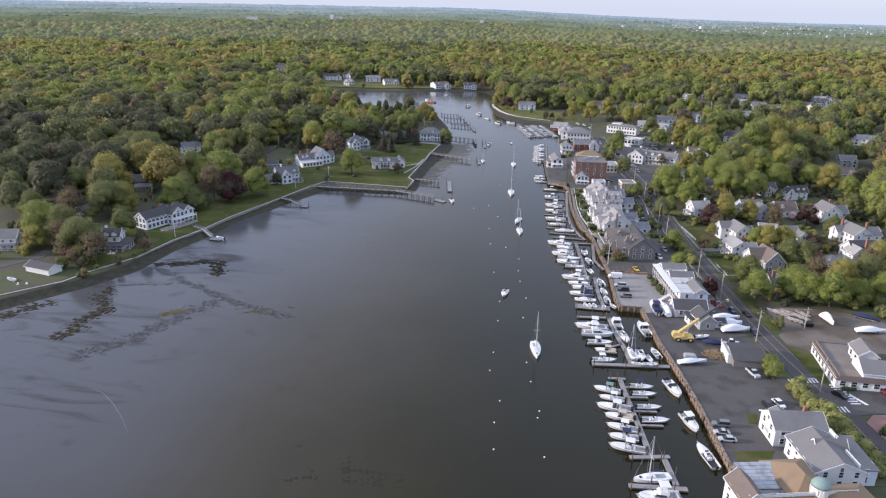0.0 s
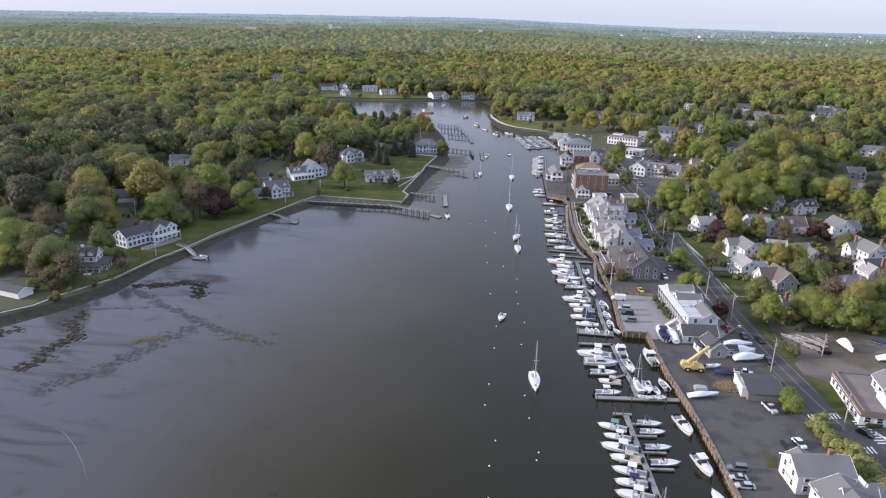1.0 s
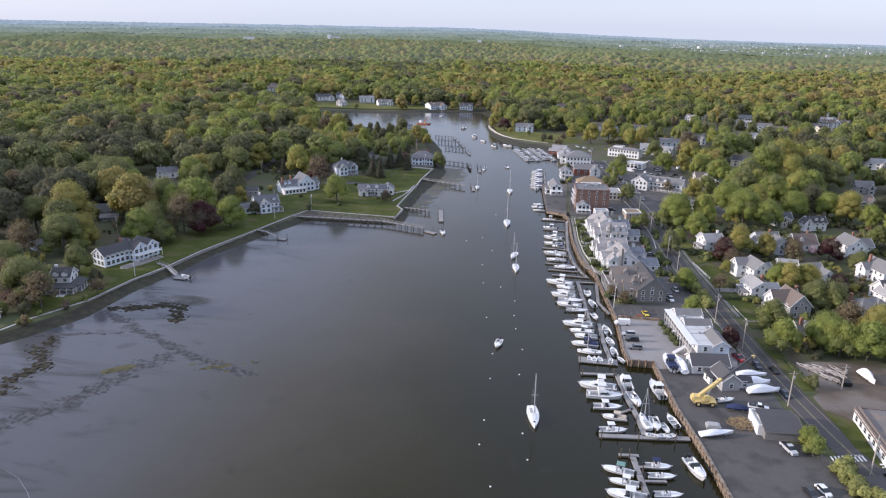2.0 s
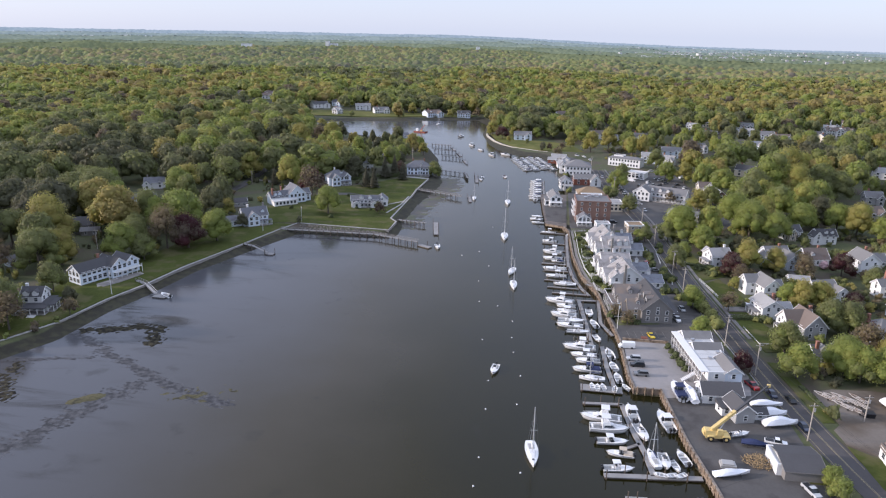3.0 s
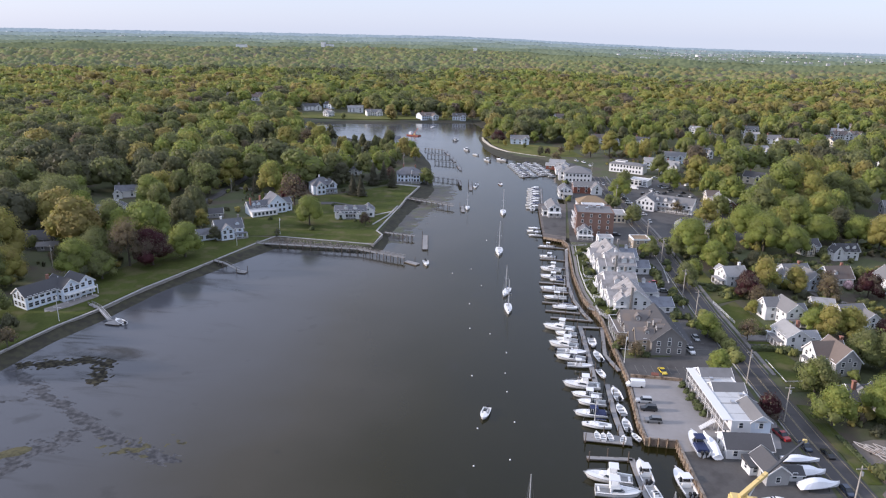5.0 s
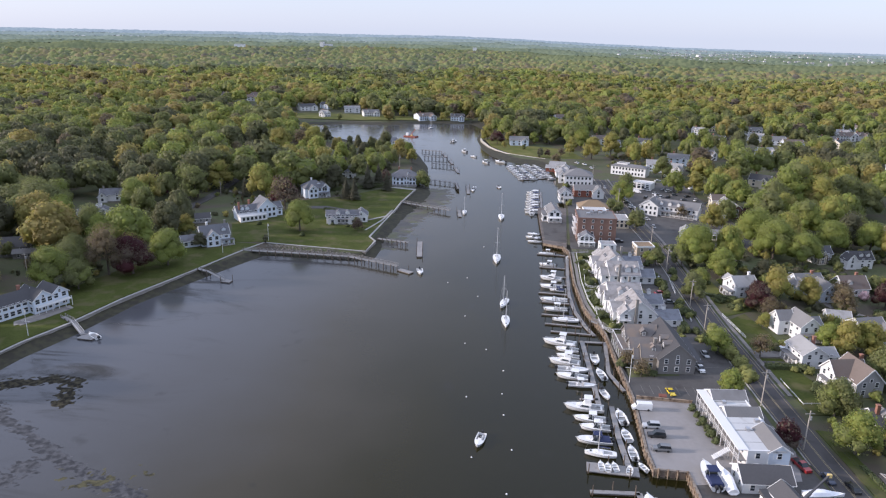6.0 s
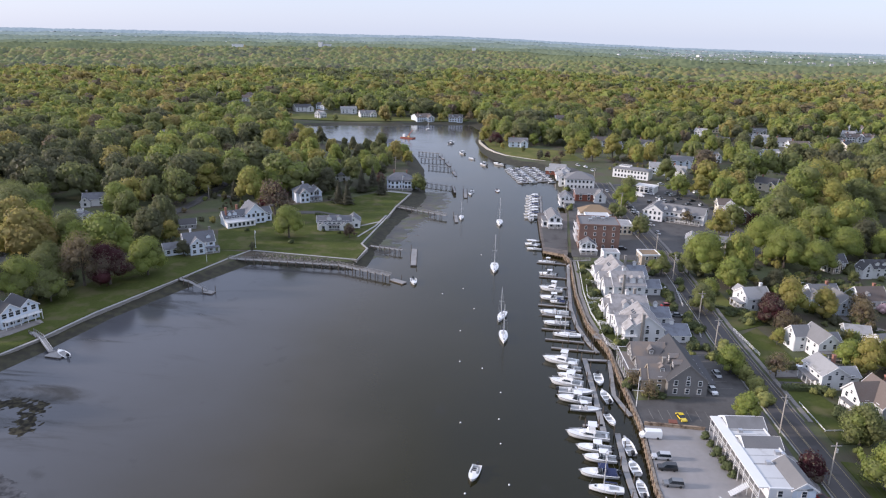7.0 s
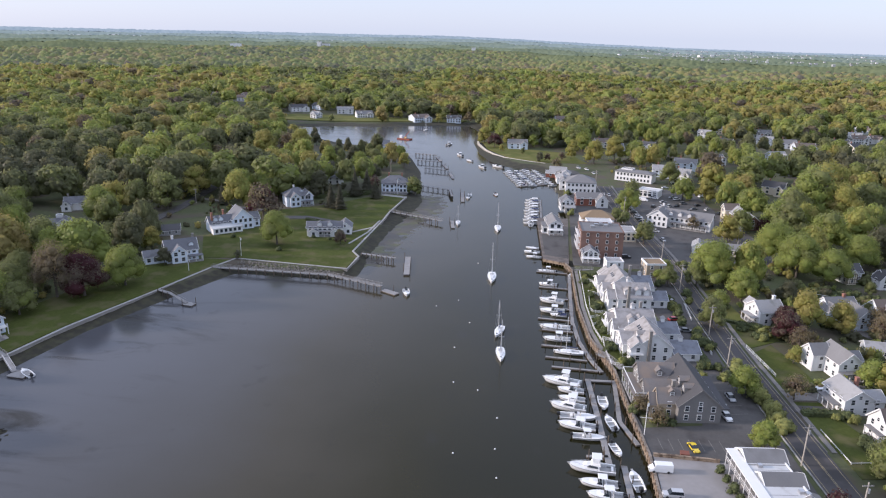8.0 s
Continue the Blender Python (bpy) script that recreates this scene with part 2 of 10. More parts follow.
M["yellow"] = material("yellow", (0.66, 0.50, 0.20), 0.5, 0.14, 0.4, 3, stain=(0.35, 0.24, 0.1), stain_scale=0.8, stain_at=0.66)
M["dome_green"] = material("dome_green", (0.22, 0.30, 0.27), 0.6, 0.15, 0.4, 2)
M["brick_path"] = material("brick_path", (0.26, 0.15, 0.125), 0.9, 0.2, 0.2, 3)
M["brush"] = material("brush", (0.33, 0.24, 0.13), 0.9, 0.3, 0.4, 3, island=0.3)
M["hedge"] = material("hedge", (0.075, 0.09, 0.034), 0.9, 0.25, 0.3, 2.5, island=0.3)
M["hedge_bright"] = material("hedge_bright", (0.165, 0.172, 0.05), 0.9, 0.2, 0.3, 2.5, island=0.3)
M["blossom"] = material("blossom", (0.55, 0.38, 0.38), 0.9, 0.2, 0.3, 2.5, island=0.25)
M["glass"] = material("glass", (0.035, 0.042, 0.05), 0.08, 0.1, 0.3, 2, spec=0.6)
M["glass_tint"] = material("glass_tint", (0.02, 0.025, 0.03), 0.06, 0.1, 0.3, 2, spec=0.6)
M["town_wall"] = material("town_wall", (0.4, 0.4, 0.41), 0.8, 0.1, 0.1, 1.0, island=0.5)
# distance haze painted into the plain: every farther band is paler and bluer
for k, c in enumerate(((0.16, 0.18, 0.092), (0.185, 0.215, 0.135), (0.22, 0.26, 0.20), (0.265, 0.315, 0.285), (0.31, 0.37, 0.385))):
    M[f"hazy_plain_{k}"] = material(f"hazy_plain_{k}", c, 0.95, 0.34 - 0.05 * k, 0.006, 0.045, spec=0.0)
M["pavement"] = material("pavement", (0.2, 0.185, 0.17), 0.9, 0.2, 0.15, 2, bump=0.01, stain=(0.13, 0.12, 0.11), stain_scale=0.4)
M["roof_mixed"] = material("roof_mixed", (0.18, 0.165, 0.155), 0.9, 0.2, 0.12, 2.5, bump=0.01, stain=(0.23, 0.185, 0.15), stain_scale=0.22, stain_at=0.56)
M["boom_grey"] = material("boom_grey", (0.07, 0.07, 0.072), 0.5, 0.15, 0.4, 3)
M["trailer_rust"] = material("trailer_rust", (0.46, 0.43, 0.40), 0.6, 0.25, 0.5, 3, stain=(0.24, 0.15, 0.1), stain_scale=0.8, stain_at=0.62)
M["metal_sheet"] = material("metal_sheet", (0.36, 0.39, 0.42), 0.5, 0.14, 0.3, 2, stain=(0.25, 0.26, 0.27), stain_scale=0.5, stain_at=0.55)
M["bulk_plank"] = material("bulk_plank", (0.2, 0.155, 0.115), 0.9, 0.3, 0.4, 3, stain=(0.13, 0.1, 0.08), stain_scale=0.8, stain_at=0.52)
M["barge_red"] = material("barge_red", (0.33, 0.085, 0.05), 0.6, 0.25, 0.4, 3)


def paint(name, color):
    if "paint_" + name not in M:
        M["paint_" + name] = material("paint_" + name, color, 0.3, 0.04, 0.3, 2, spec=0.5, clear=0.6)
    return M["paint_" + name]


def water_material():
    m = bpy.data.materials.new("water")
    m.use_nodes = True
    nt = m.node_tree
    bs = nt.nodes["Principled BSDF"]
    geo = nt.nodes.new("ShaderNodeNewGeometry")
    sep = nt.nodes.new("ShaderNodeSeparateXYZ")
    nt.links.new(geo.outputs["Position"], sep.inputs[0])
    # shoal (left bank, sky's blue put into its colour) to dredged channel (right bank)
    rng = nt.nodes.new("ShaderNodeMapRange")
    rng.interpolation_type = "SMOOTHSTEP"
    rng.inputs["From Min"].default_value = -150
    rng.inputs["From Max"].default_value = 5
    nz = nt.nodes.new("ShaderNodeTexNoise")
    nz.inputs["Scale"].default_value = 0.018
    nz.inputs["Detail"].default_value = 5
    nt.links.new(geo.outputs["Position"], nz.inputs["Vector"])
    ma = nt.nodes.new("ShaderNodeMath")
    ma.operation = "MULTIPLY_ADD"
    nt.links.new(nz.outputs["Fac"], ma.inputs[0])
    ma.inputs[1].default_value = 50
    ma.inputs[2].default_value = -25
    ad = nt.nodes.new("ShaderNodeMath")
    ad.operation = "ADD"
    nt.links.new(ma.outputs[0], ad.inputs[0])
    nt.links.new(sep.outputs["X"], ad.inputs[1])
    nt.links.new(ad.outputs[0], rng.inputs["Value"])
    rp = nt.nodes.new("ShaderNodeValToRGB")
    e = rp.color_ramp.elements
    e[0].position, e[0].color = 0.0, (0.087, 0.088, 0.094, 1)
    e[1].position, e[1].color = 1.0, (0.0125, 0.0115, 0.002, 1)
    k = e.new(0.55)
    k.color = (0.051, 0.0435, 0.027, 1)
    k = e.new(0.86)
    k.color = (0.023, 0.019, 0.004, 1)
    nt.links.new(rng.outputs[0], rp.inputs[0])
    # dark weed lying on the shallow bottom
    n2 = nt.nodes.new("ShaderNodeTexNoise")
    n2.inputs["Scale"].default_value = 0.09
    n2.inputs["Detail"].default_value = 7
    nt.links.new(geo.outputs["Position"], n2.inputs["Vector"])
    r2 = nt.nodes.new("ShaderNodeValToRGB")
    r2.color_ramp.elements[0].position, r2.color_ramp.elements[1].position = 0.64, 0.74
    nt.links.new(n2.outputs["Fac"], r2.inputs[0])
    f2 = nt.nodes.new("ShaderNodeMath")
    f2.operation = "MULTIPLY"
    f2.inputs[1].default_value = 0.45
    nt.links.new(r2.outputs[0], f2.inputs[0])
    mx = nt.nodes.new("ShaderNodeMix")
    mx.data_type = "RGBA"
    nt.links.new(f2.outputs[0], mx.inputs[0])
    nt.links.new(rp.outputs[0], mx.inputs[6])
    mx.inputs[7].default_value = (0.025, 0.022, 0.016, 1)
    # silt and drowned weed drawn out by the current over the shoal
    mp = nt.nodes.new("ShaderNodeMapping")
    mp.inputs["Rotation"].default_value = (0, 0, radians(-38))
    mp.inputs["Scale"].default_value = (0.018, 0.075, 0.05)
    nt.links.new(geo.outputs["Position"], mp.inputs["Vector"])
    n4 = nt.nodes.new("ShaderNodeTexNoise")
    n4.inputs["Scale"].default_value = 1.0
    n4.inputs["Detail"].default_value = 7
    n4.inputs["Roughness"].default_value = 0.62
    n4.inputs["Distortion"].default_value = 1.6
    nt.links.new(mp.outputs[0], n4.inputs["Vector"])
    r4 = nt.nodes.new("ShaderNodeMapRange")
    r4.interpolation_type = "SMOOTHSTEP"
    r4.inputs["From Min"].default_value, r4.inputs["From Max"].default_value = 0.5, 0.72
    nt.links.new(n4.outputs["Fac"], r4.inputs["Value"])
    sh = nt.nodes.new("ShaderNodeMapRange")
    sh.interpolation_type = "SMOOTHSTEP"
    sh.inputs["From Min"].default_value, sh.inputs["From Max"].default_value = -95, -140
    sh.inputs["To Max"].default_value = 0.75
    nt.links.new(ad.outputs[0], sh.inputs["Value"])
    f4 = nt.nodes.new("ShaderNodeMath")
    f4.operation = "MULTIPLY"
    nt.links.new(r4.outputs[0], f4.inputs[0])
    nt.links.new(sh.outputs[0], f4.inputs[1])
    m4 = nt.nodes.new("ShaderNodeMix")
    m4.data_type = "RGBA"
    nt.links.new(f4.outputs[0], m4.inputs[0])
    nt.links.new(mx.outputs[2], m4.inputs[6])
    m4.inputs[7].default_value = (0.03, 0.027, 0.02, 1)
    nt.links.new(m4.outputs[2], bs.inputs["Base Color"])
    bs.inputs["IOR"].default_value = 1.33
    for socket, clean, dull in (("Specular IOR Level", 0.5, 0.08), ("Roughness", 0.12, 0.5)):
        mr = nt.nodes.new("ShaderNodeMapRange")
        mr.inputs["To Min"].default_value, mr.inputs["To Max"].default_value = clean, dull
        nt.links.new(f4.outputs[0], mr.inputs["Value"])
        nt.links.new(mr.outputs[0], bs.inputs[socket])
    n3 = nt.nodes.new("ShaderNodeTexNoise")
    n3.inputs["Scale"].default_value = 0.9
    n3.inputs["Detail"].default_value = 4
    nt.links.new(geo.outputs["Position"], n3.inputs["Vector"])
    bp = nt.nodes.new("ShaderNodeBump")
    bp.inputs["Strength"].default_value = 0.25
    bp.inputs["Distance"].default_value = 0.08
    nt.links.new(n3.outputs["Fac"], bp.inputs["Height"])
    nt.links.new(bp.outputs[0], bs.inputs["Normal"])
    return m


M["water"] = water_material()
M["foam"] = material("foam", (0.17, 0.175, 0.18), 0.8, 0.3, 0.3, 3)


# ---- mesh helpers ----
class Build:
    """Collects vertices and faces; done() turns them into one mesh."""

    def __init__(self):
        self.v, self.f = [], []

    def add(self, verts, faces):
        k = len(self.v)
        self.v += [tuple(p) for p in verts]
        self.f += [tuple(i + k for i in face) for face in faces]
        return self

    def box(self, x0, y0, z0, x1, y1, z1):
        return self.add([(x0, y0, z0), (x1, y0, z0), (x1, y1, z0), (x0, y1, z0), (x0, y0, z1), (x1, y0, z1), (x1, y1, z1), (x0, y1, z1)],
                        [(3, 2, 1, 0), (4, 5, 6, 7), (0, 1, 5, 4), (1, 2, 6, 5), (2, 3, 7, 6), (3, 0, 4, 7)])

    def prism(self, poly, z0, z1):
        n = len(poly)
        return self.add([(x, y, z0) for x, y in poly] + [(x, y, z1) for x, y in poly],
                        [tuple(range(n - 1, -1, -1)), tuple(range(n, 2 * n))] + [(i, (i + 1) % n, n + (i + 1) % n, n + i) for i in range(n)])

    def bar(self, a, b, w, h=None, n=4):
        """A straight bar from a to b, w across (h: the other way), with n sides."""
        a, b = Vector(a), Vector(b)
        d = (b - a).normalized()
        side = d.cross(Vector((0, 0, 1)))
        side = side.normalized() if side.length > 1e-4 else Vector((1, 0, 0))
        up = side.cross(d).normalized()
        h = h or w
        ring = [(side * math.cos(2 * math.pi * (i + 0.5) / n) * w + up * math.sin(2 * math.pi * (i + 0.5) / n) * h) * (0.7071 if n == 4 else 0.5) for i in range(n)]
        return self.add([a + r for r in ring] + [b + r for r in ring],
                        [tuple(range(n - 1, -1, -1)), tuple(range(n, 2 * n))] + [(i, (i + 1) % n, n + (i + 1) % n, n + i) for i in range(n)])

    def tube(self, x, y, z0, z1, r0, r1=None, n=8):
        r1 = r0 if r1 is None else r1
        c = [(math.cos(2 * math.pi * i / n), math.sin(2 * math.pi * i / n)) for i in range(n)]
        return self.add([(x + r0 * a, y + r0 * b, z0) for a, b in c] + [(x + r1 * a, y + r1 * b, z1) for a, b in c],
                        [tuple(range(n - 1, -1, -1)), tuple(range(n, 2 * n))] + [(i, (i + 1) % n, n + (i + 1) % n, n + i) for i in range(n)])

    def rings(self, sections, caps=True, closed=True):
        """Skins a row of rings that have the same number of points."""
        n = len(sections[0])
        faces = []
        for k in range(len(sections) - 1):
            for i in range(n if closed else n - 1):
                j = (i + 1) % n
                faces.append((k * n + i, k * n + j, (k + 1) * n + j, (k + 1) * n + i))
        if caps:
            faces += [tuple(range(n - 1, -1, -1)), tuple((len(sections) - 1) * n + i for i in range(n))]
        return self.add([p for s in sections for p in s], faces)

    def done(self, name, mat, smooth=False):
        me = bpy.data.meshes.new(name)
        me.from_pydata(self.v, [], self.f)
        me.materials.append(mat)
        if smooth:
            me.polygons.foreach_set("use_smooth", [True] * len(me.polygons))
        me.update()
        return me


def part(name, b, mat, parent=None, label="", m=None, smooth=False):
    """Links a Build, or a mesh that is there already, as one mesh object under parent."""
    me = b if isinstance(b, bpy.types.Mesh) else b.done(name, mat, smooth)
    ob = new(name, me)
    if parent is not None:
        ob.parent = parent
    if m is not None:
        ob.matrix_local = m
    if label:
        ob["label"] = label
    return ob


def thing(name, m, label, category, group="", kind=""):
    ob = new(name)
    ob.empty_display_size = 0.5
    ob.matrix_world = m
    return tagged(ob, label, category, group, kind)


def arrays_mesh(name, verts, faces_idx, sides, mat, tint=None):
    """A mesh from numpy arrays; all faces have the same number of sides."""
    me = bpy.data.meshes.new(name)
    nf = len(faces_idx) // sides
    me.vertices.add(len(verts))
    me.vertices.foreach_set("co", np.ascontiguousarray(verts, dtype=np.float32).ravel())
    me.loops.add(len(faces_idx))
    me.loops.foreach_set("vertex_index", np.ascontiguousarray(faces_idx, dtype=np.int32))
    me.polygons.add(nf)
    me.polygons.foreach_set("loop_start", np.arange(0, nf * sides, sides, dtype=np.int32))
    me.materials.append(mat)
    if tint is not None:
        at = me.attributes.new("tint", "FLOAT", "POINT")
        at.data.foreach_set("value", np.ascontiguousarray(tint, dtype=np.float32))
        me.polygons.foreach_set("use_smooth", np.ones(nf, dtype=bool))
    me.update(calc_edges=True)
    me.validate()
    return me


# ---- terrain ----
SHORE_WEST = [(-330, -260), (-240, 120), (-187, 202), (-176, 219), (-167, 238), (-165, 264), (-160, 284), (-155, 316), (-142, 355), (-131, 384),
              (-84, 385), (-78, 391), (-79, 418), (-79.5, 462), (-76, 498), (-74.5, 536), (-79, 553), (-94, 633), (-112, 689), (-124, 722), (-140, 744),
              (-190, 754), (-236, 790), (-285, 845), (-238, 879), (-180, 886), (-166, 901), (-118, 915), (-90, 925)]
SHORE_EAST = [(-74, 880), (-71, 797), (-58, 728), (-46, 694), (-30, 671), (-13, 664), (3, 645), (9.5, 592), (13, 556), (14, 505), (3, 503), (6, 431), (14, 424),
              (14.7, 414), (16, 369), (19, 340), (23, 326), (25.3, 317), (27.2, 297), (30.1, 271), (30.4, 244), (31.4, 236), (39.4, 236),
              (39.8, 231), (42.3, 207), (45.6, 188), (48, 169), (50.5, 141), (54, 100), (60, 0), (74, -260)]
SHORE = np.array(SHORE_WEST + SHORE_EAST, dtype=float)


def inside(poly, x, y):
    poly = np.asarray(poly, dtype=float)
    hit = np.zeros(np.shape(x), dtype=bool)
    for (x0, y0), (x1, y1) in zip(poly, np.roll(poly, -1, axis=0)):
        if y0 == y1:
            continue
        cross = ((y0 > y) != (y1 > y)) & (x < (x1 - x0) * (y - y0) / (y1 - y0) + x0)
        hit ^= cross
    return hit


def edge_distance(poly, x, y, closed=True):
    poly = np.asarray(poly, dtype=float)
    best = np.full(np.shape(x), 1e9)
    ends = np.roll(poly, -1, axis=0) if closed else poly[1:]
    for (x0, y0), (x1, y1) in zip(poly, ends):
        dx, dy = x1 - x0, y1 - y0
        t = np.clip(((x - x0) * dx + (y - y0) * dy) / (dx * dx + dy * dy), 0, 1)
        best = np.minimum(best, np.hypot(x - x0 - t * dx, y - y0 - t * dy))
    return best


def from_water(x, y):
    """Metres to the waterline, positive on land."""
    d = edge_distance(SHORE, x, y)
    return np.where(inside(SHORE, x, y), -d, d)


def smooth(a, b, v):
    t = np.clip((v - a) / (b - a), 0, 1)
    return t * t * (3 - 2 * t)


def waves(x, y, size, seed):
    """Soft rolling values between about -1 and 1."""
    r = np.random.RandomState(seed)
    out = 0
    for k in range(5):
        a, ph, f = r.uniform(0, 6.28), r.uniform(0, 6.28), r.uniform(0.6, 1.7) * 6.28 / size
        out = out + np.sin((x * math.cos(a) + y * math.sin(a)) * f + ph)
    return out / 2.6


def hills(x, y):
    r = np.hypot(x, y - 60)
    far = smooth(700, 4300, r) * 26
    return far + waves(x, y, 900, 5) * 6 * smooth(600, 1600, r) + waves(x, y, 2300, 8) * 8 * smooth(1500, 3600, r) + smooth(60, 400, -x - 190) * 3


def ground_height(x, y):
    d = from_water(x, y)
    west = np.interp(d, [-8, -1, 0, 5, 6.6, 30], [-1.5, -0.25, 0.02, 1.15, 2.25, 2.3])
    soft = np.interp(d, [-10, -1, 0, 10, 14, 40], [-1.5, -0.25, 0.02, 1.4, 2.1, 2.3])
    quay = np.interp(d, [-0.7, 0.9, 30], [-1.6, 2.05, 2.1])
    z = np.where(x < -70, np.where(y < 470, west, soft), np.where(y < 600, quay, soft))
    return z + hills(x, y) * smooth(30, 200, d)


def spread(a, b, step, grow, limit):
    """Coordinates that are step apart from a to b and then grow wider out to -limit[0] and limit[1]."""
    mid = list(np.arange(a, b, step))
    lo, hi, s = [], [], step
    v = a
    while v > limit[0]:
        s *= grow
        v -= s
        lo.append(v)
    s, v = step, mid[-1]
    while v < limit[1]:
        s *= grow
        v += s
        hi.append(v)
    return np.array(lo[::-1] + mid + hi)


def grid_mesh(name, xs, ys, zfun, mat):
    gx, gy = np.meshgrid(xs, ys)
    gz = zfun(gx, gy)
    nx, ny = len(xs), len(ys)
    i = (np.arange(ny - 1)[:, None] * nx + np.arange(nx - 1)[None, :]).ravel()
    quads = np.stack([i, i + 1, i + nx + 1, i + nx], axis=1).ravel()
    me = arrays_mesh(name, np.stack([gx.ravel(), gy.ravel(), gz.ravel()], axis=1), quads, 4, mat)
    me.polygons.foreach_set("use_smooth", [True] * len(me.polygons))
    return me


ground = new("ground", grid_mesh("ground", spread(-205, 105, 2.8, 1.06, (-3300, 2600)), spread(125, 570, 2.8, 1.045, (-320, 4600)), ground_height, M["ground"]))
tagged(ground, "dark earth and leaf litter under spring woods", "ground", kind="structure")
water = new("water", grid_mesh("water", np.linspace(-420, 90, 40), np.linspace(-260, 950, 80), lambda x, y: 0 * x, M["water"]))
tagged(water, "calm muddy harbour water with a faint ripple", "water", kind="structure")

CLEAR = []           # outlines that stay free of woods
HOMES = []           # circles round the houses: x, y, radius
ROUND = []           # circles that stay free of woods: x, y, radius


def sheet(name, poly, z, mat, label, category, thick=0.4, clear=2.0):
    """A paved or planted surface with a real edge."""
    b = Build().prism(poly, z - thick, z)
    ob = new(name, b.done(name, M[mat]))
    if clear is not None:
        CLEAR.append(poly)
    return tagged(ob, label, category, kind="structure")


def ribbon(points, width):
    """The outline of a band of that width along points."""
    p = [Vector(q) for q in points]
    left, right = [], []
    for i, q in enumerate(p):
        d = (p[min(i + 1, len(p) - 1)] - p[max(i - 1, 0)]).normalized()
        n = Vector((-d.y, d.x)) * (width[i] if isinstance(width, list) else width) / 2
        left.append(q + n)
        right.append(q - n)
    return left, right


def band(name, points, width, z, mat, label, category, thick=0.4, keep_clear=True):
    left, right = ribbon(points, width)
    b = Build()
    for i in range(len(points) - 1):
        b.prism([tuple(v) for v in (right[i], right[i + 1], left[i + 1], left[i])], z - thick, z)
    ob = new(name, b.done(name, M[mat]))
    if keep_clear:
        CLEAR.append([tuple(v) for v in left + right[::-1]])
    return tagged(ob, label, category, kind="structure")


# ---- trees ----
def ball(level):
    """A round heart: unit vertices and triangles, an icosahedron split level times."""
    g = (1 + 5 ** 0.5) / 2
    v = [(-1, g, 0), (1, g, 0), (-1, -g, 0), (1, -g, 0), (0, -1, g), (0, 1, g), (0, -1, -g), (0, 1, -g), (g, 0, -1), (g, 0, 1), (-g, 0, -1), (-g, 0, 1)]
    f = [(0, 11, 5), (0, 5, 1), (0, 1, 7), (0, 7, 10), (0, 10, 11), (1, 5, 9), (5, 11, 4), (11, 10, 2), (10, 7, 6), (7, 1, 8), (3, 9, 4), (3, 4, 2), (3, 2, 6), (3, 6, 8), (3, 8, 9), (4, 9, 5), (2, 4, 11), (6, 2, 10), (8, 6, 7), (9, 8, 1)]
    v = [Vector(p).normalized() for p in v]
    for _ in range(level):
        mid, out = {}, []
        for a, b, c in f:
            m = []
            for p, q in ((a, b), (b, c), (c, a)):
                key = (min(p, q), max(p, q))
                if key not in mid:
                    mid[key] = len(v)
                    v.append(((v[p] + v[q]) / 2).normalized())
                m.append(mid[key])
            out += [(a, m[0], m[2]), (m[0], b, m[1]), (m[2], m[1], c), tuple(m)]
        f = out
    return np.array([tuple(p) for p in v]), np.array(f).ravel()


BALLS = [ball(0), ball(1)]


